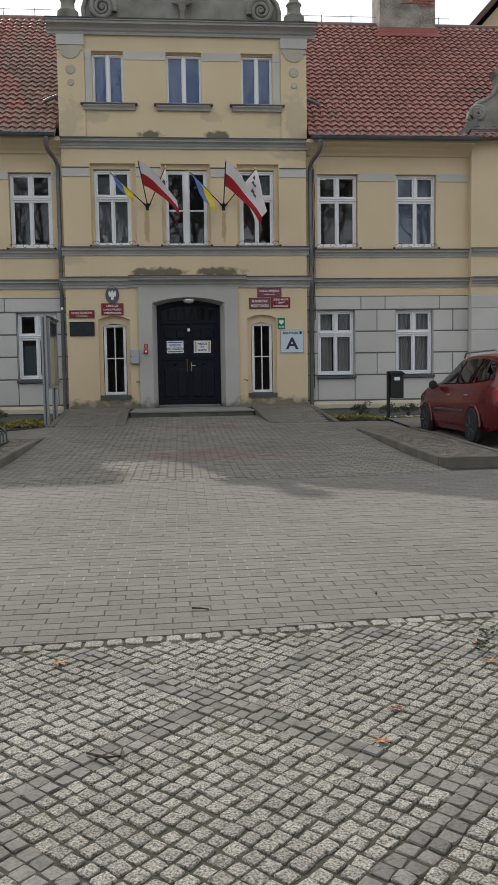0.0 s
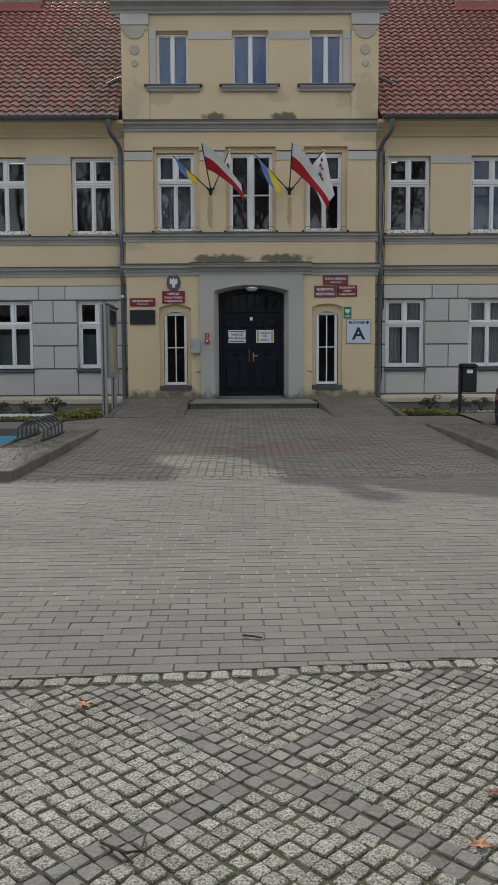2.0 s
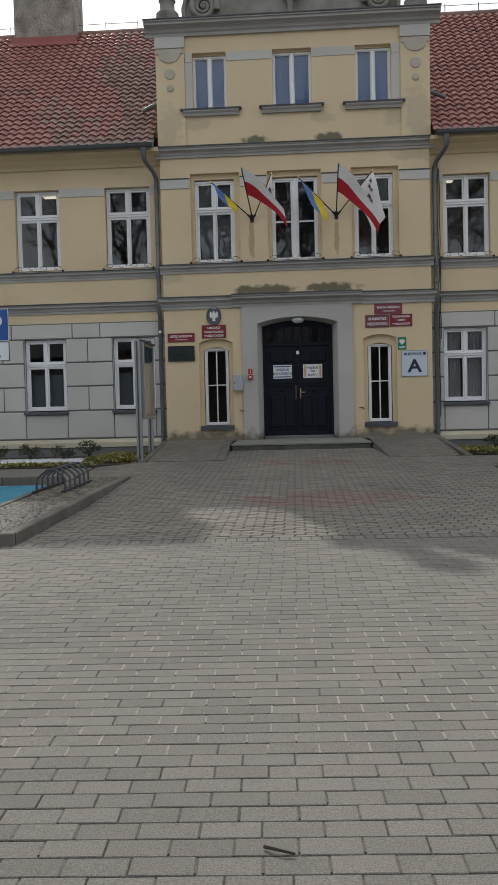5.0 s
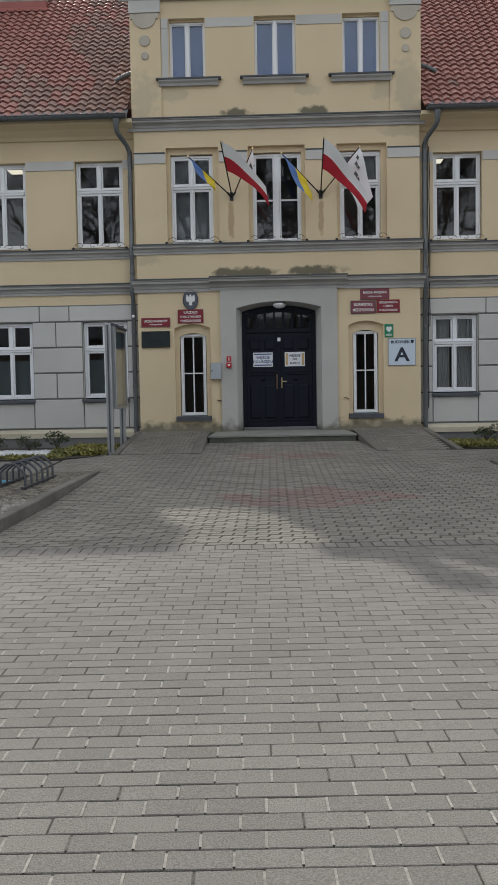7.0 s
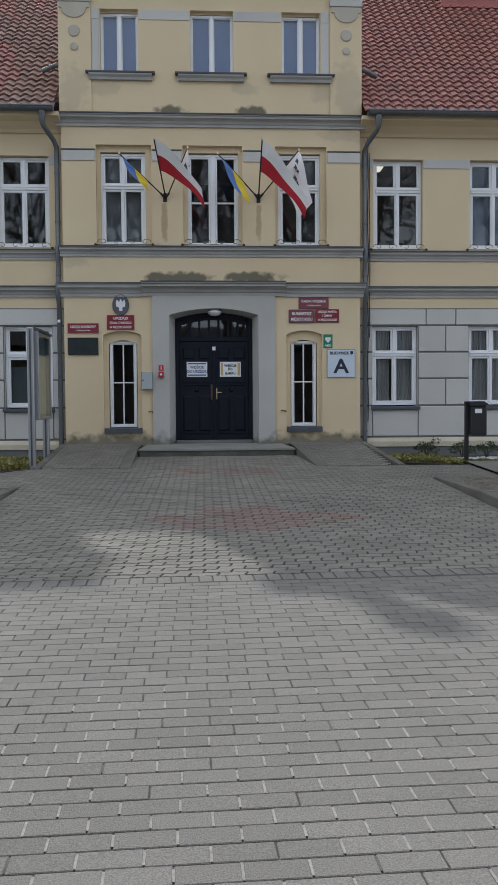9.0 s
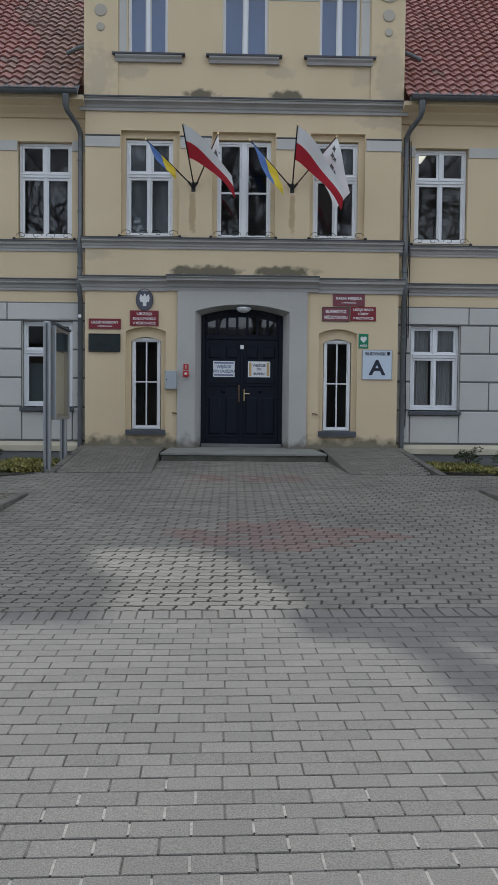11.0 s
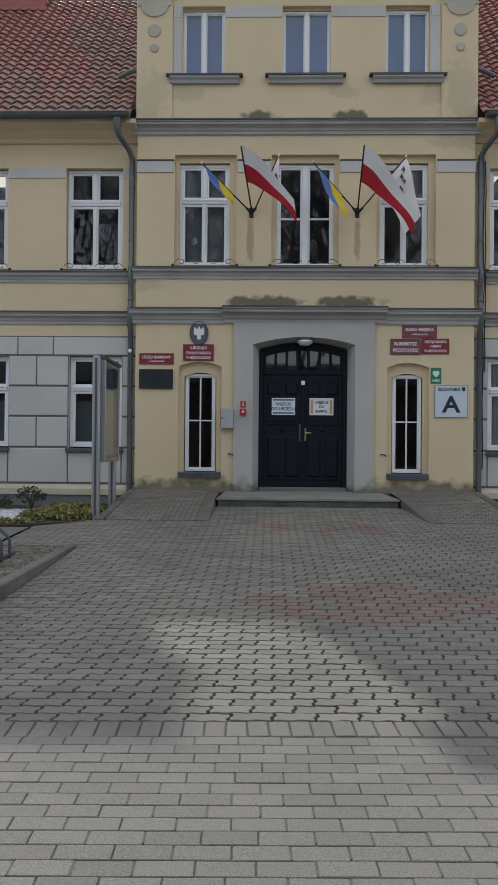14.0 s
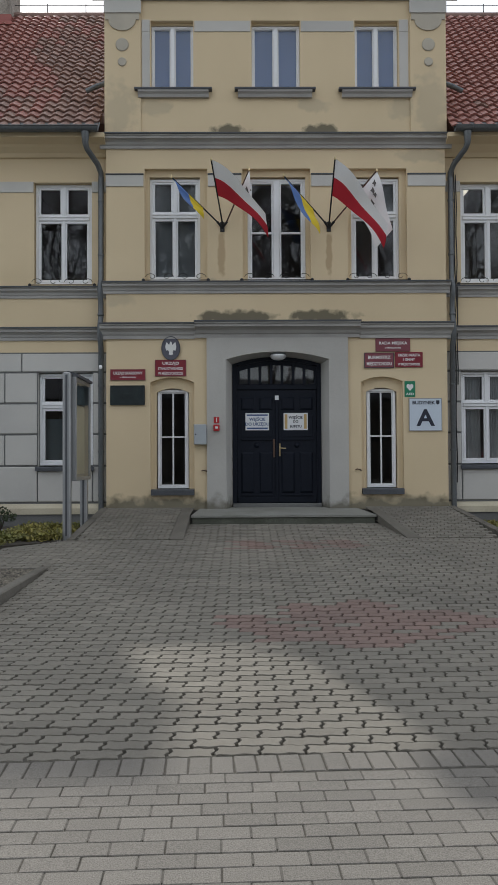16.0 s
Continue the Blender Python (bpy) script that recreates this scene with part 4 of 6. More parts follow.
def tile_geo():
    """One pantile: a wave across, thick lower edge, lying on the slope (u across, v up the slope)."""
    n, g = 8, Geo()
    top, tail = [], []
    for i in range(n + 1):
        u = i / n
        h = 0.025 * math.sin(2 * math.pi * (u - 0.08)) + (0.012 if u < 0.12 else 0)
        top.append((u * TW * 1.04, h))
    vs = [(u, -0.02, h + 0.064) for u, h in top] + [(u, TG + 0.03, h + 0.012) for u, h in top] + [(u, -0.02, h + 0.030) for u, h in top]
    m = n + 1
    fs = [(i, i + 1, m + i + 1, m + i) for i in range(n)] + [(2 * m + i, 2 * m + i + 1, i + 1, i) for i in range(n)]
    fs += [(0, m, 2 * m)]
    return g.add(vs, fs)


tg = tile_geo()
tile_red = mesh_of("tile", tg, TILE, smooth=50)
tile_old = mesh_of("tile", tg, TILE2, smooth=50)
ROOF_M = Matrix.Translation((0, EAVE[0], EAVE[1])) @ Matrix.Rotation(PITCH, 4, 'X')
rnd = random.Random(4)


def lay_tiles(roof, x0, x1, near):
    rest = {True: Geo(), False: Geo()}
    rows, cols = int(SL / TG), int((x1 - x0) / TW)
    made = 0
    for r in range(rows):
        for c in range(cols):
            x = x0 + c * TW
            m = Matrix.Translation((x, 0, 0)) @ ROOF_M @ Matrix.Translation((0, r * TG + rnd.uniform(-0.006, 0.006), rnd.uniform(0, 0.006))) @ Matrix.Rotation(rnd.uniform(-0.012, 0.012), 4, 'Z')
            old = 0.6 * noise.noise(Vector((x * 0.55, r * 0.125, 3.0))) + 0.7 * max(0.0, 1 - abs(x + 3.9) / 2.6) - 0.0125 * r + rnd.uniform(-0.14, 0.14) > 0.26
            if made < 300 and abs(x) < near and r < 24:
                piece("tile", tile_old if old else tile_red, roof, m)
                made += 1
            else:
                rest[old].add([m @ Vector(p) for p in tg.v], tg.f)
    for old, g in rest.items():
        ob = new("tiles", mesh_of("tiles", g, TILE2 if old else TILE, smooth=50, fix=False))
        ob.parent = roof
        tagged(ob, kind="stuff")


# gutters, brackets and downpipes
for s in (-1, 1):
    a, b = sorted((s * 3.2, s * 7.62))
    gut = thing("gutter", (s * 5.4, -0.33, 6.68), "grey zinc half-round eaves gutter", "gutter", "eaves gutters")
    n = 10
    arc = [(-0.36 + 0.085 * math.cos(math.pi + math.pi * i / n), 6.79 + 0.085 * math.sin(math.pi + math.pi * i / n)) for i in range(n + 1)]
    arc2 = [(-0.36 + 0.075 * math.cos(math.pi + math.pi * i / n), 6.79 + 0.075 * math.sin(math.pi + math.pi * i / n)) for i in range(n, -1, -1)]
    part("trough", Geo().prism(arc + arc2, "x", a, b), ZINC, gut, smooth=50)
    part("bead", Geo().tube([(a, -0.447, 6.79), (b, -0.447, 6.79)], 0.012, 8), ZINC, gut)
    part("eaves_sheet", Geo().prism([(-0.30, 6.755), (-0.27, 6.835), (-0.1, 6.99), (-0.1, 6.97), (-0.26, 6.81)], "x", a, b), ZINC, gut, "pale sheet under the tiles")
    for i in range(6):
        x = a + 0.3 + (b - a - 0.6) * i / 5
        part("bracket", Geo().tube([(x, -0.27, 6.79)] + [(x, -0.36 + 0.092 * math.cos(t), 6.79 + 0.092 * math.sin(t)) for t in (0, -0.8, -1.57, -2.4, -3.14)], 0.008, 5), ZINC, gut)
    dp = thing("downpipe", (s * 3.22, 0.10, -0.1), "grey zinc downpipe in the corner beside the middle front", "downpipe", "downpipes")
    part("outlet", Geo().tube([(s * 3.42, -0.36, 6.70), (s * 3.42, -0.36, 6.50), (s * 3.40, -0.30, 6.42), (s * 3.26, -0.04, 6.24), (s * 3.22, 0.09, 6.12), (s * 3.22, 0.10, 6.0)],
                              [0.075, 0.055, 0.05, 0.05, 0.05, 0.05], 12), ZINC, dp, smooth=50)
    part("pipe", Geo().tube([(s * 3.22, 0.08, 6.02), (s * 3.22, 0.08, 4.15), (s * 3.22, 0.0, 4.02), (s * 3.22, 0.0, 3.84), (s * 3.22, 0.06, 3.72), (s * 3.22, 0.06, 3.45),
                             (s * 3.22, -0.03, 3.3), (s * 3.22, -0.03, 3.06), (s * 3.22, 0.08, 2.9), (s * 3.22, 0.08, -0.1)], 0.05, 12), ZINC, dp, smooth=50)
    for z in (5.6, 4.6, 3.5, 2.2, 1.0, 0.2):
        part("clamp", Geo().lathe([(0.058, -0.018), (0.060, 0), (0.058, 0.018)], (s * 3.22, 0.08 if z not in (3.5,) else 0.05, z), 14), ZINC, dp)
    # roof flashing beside the attic
    g = Geo().tube([(s * 3.16, 0.45, 7.98), (s * 3.36, 0.42, 7.90), (s * 3.56, 0.42, 7.80)], 0.05, 8)
    solo("overflow_pipe", g, ZINC, "pale zinc overflow pipe out of the attic wall", "pipe", "overflow pipes", smooth=50)
    # corner flashing towards the end bay
    solo("valley_flashing", Geo().prism([(s * 7.05, 6.95), (s * 7.55, 7.35), (s * 7.62, 7.25), (s * 7.2, 6.85)], "y", -0.2, -0.12), ZINC, "zinc flashing beside the bay gable", "flashing", "valley flashings")
for x, z0, z1 in ((3.30, 0.4, 6.4), (3.335, 2.2, 6.1)):
    pts = [(x + 0.008 * math.sin(i * 1.7), W - 0.055 if not 3.8 < z0 + (z1 - z0) * i / 14 < 4.1 else W - 0.13, z0 + (z1 - z0) * i / 14) for i in range(15)]
    solo("cable", Geo().tube(pts, 0.010, 6), BLACKM, "thin black cable clipped to wing wall", "cable", "wall cables")
solo("wall_sensor", Geo().box(-3.245, -3.19, 0.0, 0.02, 2.51, 2.57, 0.008).lathe([(0.005, -0.03), (0.028, -0.02), (0.034, 0.0)], (-3.215, 0.0, 2.53), 12, "y"), WHITE,
     "small white round sensor clipped by downpipe", "sensor")


def chimney(s):
    x0, x1 = sorted((s * 6.2, s * 7.98))
    o = thing("chimney", (s * 7.1, 5.0, 11.5), "tall plastered chimney stack with crumbling brick and red base flashing" if s > 0 else "tall chimney stack with flaking grey render and red flashing", "chimney", "chimneys")
    g = Geo().box(x0, x1, 4.5, 5.5, 11.0, 13.9, 0.02).box(x0 - 0.07, x1 + 0.07, 4.43, 5.57, 13.55, 13.75, 0.02)
    part("chimney_shaft", g, CHIM, o)
    part("base_flashing", Geo().add([(x0 - 0.06, 4.42, 11.40), (x1 + 0.06, 4.42, 11.40), (x1 + 0.06, 4.46, 11.58), (x0 - 0.06, 4.46, 11.58),
                                     (x0 - 0.22, 4.25, 11.22), (x1 + 0.22, 4.25, 11.22), (x1 + 0.06, 5.6, 11.58), (x0 - 0.06, 5.6, 11.58)],
                                    [(0, 1, 2, 3), (4, 5, 1, 0), (2, 6, 7, 3), (1, 6, 2), (0, 3, 7)]), REDMETAL, o, "red sheet-metal skirt")
    r = random.Random(9)
    bx = Geo().box(-0.11, 0.11, -0.02, 0.02, -0.032, 0.032, 0.008)
    me = mesh_of("brick", bx, BRICK)
    for i in range(4):
        for j in range(7):
            if s > 0 and r.random() < 0.72:
                piece("brick", me, o, Matrix.Translation((x1 - 0.15 - 0.24 * i - (0.12 if j % 2 else 0), 4.50, 12.25 + 0.085 * j)))
    return o


chimney(-1)
chimney(1)
for s in (-1, 1):
    o = thing("lightning_wire", (s * 5.5, 5, 11.9), "thin lightning conductor wire on small ridge stays", "wire", "ridge wires")
    part("wire", Geo().tube([(s * 3.2, 5.0, 12.10), (s * 8.6, 5.0, 12.10)], 0.008, 5), BLACKM, o)
    for i in range(6):
        x = s * (3.5 + 0.95 * i)
        part("stay", Geo().tube([(x, 5.0, 11.88), (x, 5.0, 12.14)], 0.012, 5), BLACKM, o)

# tall gabled house behind the right wing
far = thing("far_house", (15, 14, 0), "cream gabled house with dark eaves behind the town hall", "house")
part("wall", Geo().prism([(11.6, 0), (11.6, 14.2), (16.0, 19.0), (20.4, 14.2), (20.4, 0)], "y", 13.0, 22.0), CREAM, far)
part("roof", Geo().prism([(10.9, 13.7), (16.0, 19.3), (21.1, 13.7), (21.1, 14.0), (16.0, 19.6), (10.9, 14.0)], "y", 12.5, 22.3), DARKWOOD, far)
g = arch(12.9, 0.42, 14.2, 14.62)
fw = part("window", Geo().prism([(12.48, 13.2)] + g + [(13.32, 13.2)], "y", 12.9, 13.0), STONE, far, "grey arched window surround")
part("pane", Geo().prism([(12.6, 13.25)] + arch(12.9, 0.3, 14.15, 14.45) + [(13.2, 13.25)], "y", 12.87, 12.9), DARKM, fw)

# ---- ground ----
xs = [-400, -60, -14, -7.5, -3.6, -3.2, -1.6, 0, 1.6, 3.2, 3.6, 7.5, 14, 60, 400]
ys = [-400, -60, -30, -22, -20, -18.5, -16, -13, -10.5, -9, -8, -6, -4, -2.6, -1.3, -0.2, 0.3, 12, 60, 400]
g = Geo()
for y in ys:
    for x in xs:
        z = ground_z(y) - 0.035
        if abs(x) > 3.4 and y > -2.6:
            z = -0.40
        g.v.append((x, y, z))
n = len(xs)
g.f = [(j * n + i, j * n + i + 1, (j + 1) * n + i + 1, (j + 1) * n + i) for j in range(len(ys) - 1) for i in range(n - 1)]
ground = solo("ground", g, JOINT, "sandy joint bed under the town square paving", kind="structure", fix=False)


def slab(name, x0, x1, y0, y1, m, label, up=0.0, n=8):
    """A level-laid sheet that follows the ground."""
    g = Geo()
    for j in range(n + 1):
        y = y0 + (y1 - y0) * j / n
        g.v += [(x0, y, ground_z(y) + up), (x1, y, ground_z(y) + up)]
    g.f = [(2 * j, 2 * j + 1, 2 * j + 3, 2 * j + 2) for j in range(n)]
    return solo(name, g, m, label, kind="structure", fix=False)


slab("pavement_far_left", -40, -9.0, -16.6, -2.6, PAVER, "grey paved square beyond the parking", -0.01)
slab("pavement_far_right", 9.0, 40, -16.6, -2.6, PAVER, "grey paved square beyond the parked car", -0.01)
slab("pavement_behind", -40, 40, -60, -22.5, PAVER, "grey paved square behind", -0.01)
slab("pavement_behind_left", -40, -4.3, -22.5, -16.6, PAVER, "grey paved square", -0.01)
slab("pavement_behind_right", 4.6, 40, -22.5, -16.6, PAVER, "grey paved square", -0.01)

# entrance step and the sloping flanks
step = thing("entrance_step", (0, -0.65, -0.2), "worn concrete entrance step before the door", "step")
part("step_top", Geo().add([(-1.50, -1.32, -0.085), (1.56, -1.32, -0.085), (1.40, 0.30, -0.035), (-1.40, 0.30, -0.035),
                            (-1.50, -1.32, -0.118), (1.56, -1.32, -0.118), (1.40, 0.30, -0.2), (-1.40, 0.30, -0.2)],
                           [(0, 1, 2, 3), (4, 7, 6, 5), (0, 4, 5, 1), (1, 5, 6, 2), (2, 6, 7, 3), (3, 7, 4, 0)]), STEPM, step)
part("riser", Geo().box(-1.48, 1.54, -1.295, -1.1, -0.32, -0.119, 0.008), RISER, step, "dark concrete riser")
for s, a, b, c, d in ((-1, -1.52, -3.13, -3.16, -1.53), (1, 1.58, 3.12, 3.3, 1.80)):
    # flank strip: from the wall foot down to the forecourt, with an edging beside the step
    edge = [(a, -1.32, -0.088), (a, 0.0, -0.035), (a + s * 0.19, 0.0, -0.03), (a + s * 0.20, -1.32, -0.125), (d + s * 0.21, -2.62, -0.345), (d, -2.62, -0.35)]
    g = Geo().add([(x, y, z + 0.004) for x, y, z in edge] + [(x, y, z - 0.12) for x, y, z in edge],
                  [(0, 1, 2, 3), (0, 3, 4, 5), (6, 9, 8, 7), (6, 11, 10, 9), (0, 5, 11, 6), (5, 4, 10, 11), (4, 3, 9, 10)])
    solo("ramp_edging", g, EDGEM, "concrete edging beside the entrance step", "edging", "ramp edgings")

# edging stones along the outer rims of the two slopes
for s, xa, xb in ((-1, 3.13, 3.20), (1, 3.14, 3.36)):
    o = thing("slope_edging", (s * xa, -1.3, -0.2), "row of dark concrete edging stones along paved slope", kind="structure")
    for i in range(5):
        v0, v1 = (i + 0.03) / 5, (i + 0.97) / 5
        q = [(s * (xb + (xa - xb) * v + w), -2.64 + 2.62 * v, -0.338 + 0.325 * v) for v, w in ((v0, -0.06), (v0, 0.06), (v1, 0.06), (v1, -0.06))]
        part("edging_stone", Geo().add(q + [(x, y, z - 0.2) for x, y, z in q], [(0, 1, 2, 3), (4, 7, 6, 5), (0, 4, 5, 1), (1, 5, 6, 2), (2, 6, 7, 3), (3, 7, 4, 0)]), EDGEM, o)

# kerbed islands
def island(name, x0, x1, y0, y1, up, fill, label, slant=0.0):
    o = thing(name, ((x0 + x1) / 2, (y0 + y1) / 2, ground_z((y0 + y1) / 2)), label, kind="structure")
    n = max(2, int((y1 - y0) / 1.0))
    for x, sgn in ((x0, 1), (x1, -1)):
        for i in range(n):
            ya, yb = y0 + (y1 - y0) * i / n, y0 + (y1 - y0) * (i + 1) / n
            za, zb = ground_z(ya), ground_z(yb)
            fa = min(1, (y1 - ya) / 2.5)
            fb = min(1, (y1 - yb) / 2.5)
            xa, xb = x, x + sgn * 0.10
            ha, hb = za + up * (0.25 + 0.75 * fa), zb + up * (0.25 + 0.75 * fb)
            g = Geo().add([(xa, ya + 0.004, za - 0.1), (xb, ya + 0.004, za - 0.1), (xb, yb - 0.004, zb - 0.1), (xa, yb - 0.004, zb - 0.1),
                           (xa + sgn * 0.0, ya + 0.004, ha - 0.012), (xb, ya + 0.004, ha), (xb, yb - 0.004, hb), (xa, yb - 0.004, hb - 0.012),
                           (xa + sgn * 0.018, ya + 0.004, ha), (xa + sgn * 0.018, yb - 0.004, hb)],
                          [(0, 3, 7, 4), (4, 7, 9, 8), (8, 9, 6, 5), (1, 5, 6, 2), (0, 4, 8, 5, 1), (3, 2, 6, 9, 7)])
            part("kerb_stone", g, KERB, o)
    m = max(1, int((x1 - x0) / 0.9))
    for i in range(m):
        a, b = x0 + (x1 - x0) * i / m, x0 + (x1 - x0) * (i + 1) / m
        part("kerb_stone", Geo().box(a + 0.003, b - 0.003, y0 - 0.10 + slant * (a - x0), y0 + slant * (a - x0), ground_z(y0) - 0.1, ground_z(y0) + up + 0.002, 0.014), KERB, o)
    g = Geo()
    k = 16
    for j in range(k + 1):
        y = y0 + (y1 - y0) * j / k
        z = ground_z(y) + up * (0.25 + 0.75 * min(1, (y1 - y) / 2.5)) - 0.02
        g.v += [(x0 + 0.08, y, z), (x1 - 0.08, y, z)]
    g.f = [(2 * j, 2 * j + 1, 2 * j + 3, 2 * j + 2) for j in range(k)]
    part("filling", g, fill, o)
    return o


isl_l = island("island_left", -3.98, -2.96, -10.75, -5.0, 0.13, JOINT, "kerbed island filled with pale pebbles by the bay")
isl_r = island("island_right", 3.42, 4.62, -9.75, -4.4, 0.13, GRAVEL, "kerbed island with dark exposed gravel paving", 0.0)

# loose stones on the islands
rnd = random.Random(11)


def stones(name, parent, x0, x1, y0, y1, zf, size, count_, m, label=""):
    g = Geo()
    for _ in range(count_):
        x, y, r = rnd.uniform(x0, x1), rnd.uniform(y0, y1), size * rnd.uniform(0.5, 1.25)
        z, a = zf(x, y), rnd.uniform(0, 6.28)
        ring = [(x + r * math.cos(a + k * 1.2566) * rnd.uniform(0.7, 1.1), y + r * math.sin(a + k * 1.2566) * rnd.uniform(0.7, 1.1), z + r * 0.15) for k in range(5)]
        g.add(ring + [(x, y, z + r * rnd.uniform(0.5, 0.8)), *[(p[0], p[1], z - r * 0.3) for p in ring]],
              [(k, (k + 1) % 5, 5) for k in range(5)] + [(6 + k, 6 + (k + 1) % 5, (k + 1) % 5, k) for k in range(5)])
    ob = new(name, mesh_of(name, g, m, base_of[parent.name], fix=False))
    ob.parent = parent
    return tagged(ob, label, kind="stuff")


def isl_z(x, y):
    return ground_z(y) + 0.13 * (0.25 + 0.75 * min(1, (-5.0 - y) / 2.5)) - 0.02


stones("pebbles", isl_l, -3.86, -3.08, -10.7, -8.3, isl_z, 0.030, 1500, PEBBLE, "pale pebbles")
stones("gravel_stones", isl_l, -3.86, -3.08, -8.6, -5.1, isl_z, 0.018, 4500, GRAVEL)
stones("gravel_stones", isl_r, 3.54, 4.5, -9.7, -4.6, lambda x, y: ground_z(y) + 0.13 * (0.25 + 0.75 * min(1, (-4.4 - y) / 2.5)) - 0.022, 0.016, 6000, GRAVEL)

# disabled bay in blue, its rear kerb and the path along the beds
bay_floor = slab("parking_bay", -9.0, -3.99, -10.6, -5.65, SAND, "bright blue paved parking bay", -0.012)
for r in range(46):
    if r % 23 == 0:
        g = Geo()
    for c in range(24):
        x, y = -8.9 + 0.2045 * c + (0.1 if r % 2 else 0), -10.54 + 0.1055 * r
        z = ground_z(y)
        g.box(x - 0.098, x + 0.098, y - 0.048, y + 0.048, z - 0.03, z, 0.003)
    if r % 23 == 22:
        ob = new("pavers", mesh_of("pavers", g, BLUEPAV))
        ob.parent = bay_floor
        tagged(ob, kind="stuff")
o = thing("bay_kerb", (-6.5, -5.6, ground_z(-5.6)), "dark concrete kerb behind the blue bay", kind="structure")
for i in range(5):
    part("kerb_stone", Geo().box(-9.0 + i * 1.0 + 0.004, -8.0 + i * 1.0 - 0.004, -5.64, -5.52, ground_z(-5.6) - 0.1, ground_z(-5.6) + 0.13, 0.014), KERB, o)
slab("path_left", -9.0, -3.99, -5.52, -3.55, PAVER, "grey paved path along the planted bed", 0.015)
slab("path_right", 4.63, 9.0, -4.4, -2.35, PAVER, "grey paved path along the planted bed", 0.02)
slab("parking_right", 4.63, 9.0, -10.4, -4.4, PAVER, "grey paved parking place", -0.004)


def bed(name, poly, zf, label):
    g = Geo()
    g.add([(x, y, zf) for x, y in poly] + [(x, y, zf - 0.3) for x, y in poly], [tuple(range(len(poly)))] + [(i, (i + 1) % len(poly), len(poly) + (i + 1) % len(poly), len(poly) + i) for i in range(len(poly))])
    return solo(name, g, SOIL, label, kind="structure")


BEDZ = -0.355      # level of the planted beds
bed_l = bed("bed_left", [(-9.0, -3.55), (-4.15, -3.5), (-3.38, -2.75), (-3.22, -1.2), (-3.16, 0.0), (-3.16, 0.14), (-9.0, 0.14)], BEDZ, "planted bed with ground cover and white gravel")
bed_r = bed("bed_right", [(3.16, 0.14), (3.2, -0.6), (3.34, -1.75), (4.2, -2.3), (9.0, -2.34), (9.0, 0.14)], BEDZ, "planted bed with ground cover and white gravel")
for bd, x0, x1, ya, yb in ((bed_l, -9.0, -4.3, -2.85, -0.75), (bed_r, 4.35, 9.0, -1.75, -0.5)):
    stones("white_gravel", bd, x0, x1, ya, yb, lambda x, y: BEDZ, 0.030, 3600, WGRAVEL, "white gravel")
    part("gravel_base", Geo().box(x0, x1, ya, yb, BEDZ - 0.01, BEDZ + 0.007), WGRAVEL, bd)


def leaves(name, parent, spots, m, size, label="", lift=0.0):
    """Many small folded leaves round the given spots (x, y, z, radius, height, count)."""
    g = Geo()
    for x, y, z, r, h, k in spots:
        for _ in range(k):
            a, q = rnd.uniform(0, 6.28), r * math.sqrt(rnd.random())
            p = Vector((x + q * math.cos(a), y + q * math.sin(a), z + h * rnd.random() * (1 - 0.5 * q / r)))
            d = Vector((rnd.uniform(-1, 1), rnd.uniform(-1, 1), rnd.uniform(-0.2, 0.9))).normalized()
            s = d.cross(Vector((rnd.uniform(-1, 1), rnd.uniform(-1, 1), 1))).normalized()
            L = size * rnd.uniform(0.6, 1.3)
            g.add([p, p + d * L * 0.5 + s * L * 0.3, p + d * L, p + d * L * 0.5 - s * L * 0.3, p + d * L * 0.5 + Vector((0, 0, -0.15 * L))],
                  [(0, 4, 1), (1, 4, 2), (2, 4, 3), (3, 4, 0)])
    if parent is None:
        return g
    ob = new(name, mesh_of(name, g, m, base_of[parent.name], fix=False))
    ob.parent = parent
    return tagged(ob, label, kind="stuff")


spots = []
for _ in range(150):
    spots.append((rnd.uniform(-9.0, -4.0), rnd.uniform(-3.42, -2.95), BEDZ, 0.15, 0.05, 30))
for _ in range(110):
    spots.append((rnd.uniform(-4.35, -3.42), rnd.uniform(-2.8, -0.5), BEDZ, 0.18, 0.14, 44))
leaves("ground_cover", bed_l, spots, LEAF, 0.062, "yellow-green ground cover leaves")
spots = []
for _ in range(280):
    x = rnd.choice((rnd.uniform(3.45, 4.6), rnd.uniform(3.45, 9.0)))
    spots.append((x, rnd.uniform(-2.25, -1.85) if x > 4.5 else rnd.uniform(-1.6 - 0.6 * (x - 3.3), -0.3), BEDZ, 0.18, 0.05 if x > 4.5 else 0.09, 36))
leaves("ground_cover", bed_r, spots, LEAF, 0.062, "yellow-green ground cover leaves")
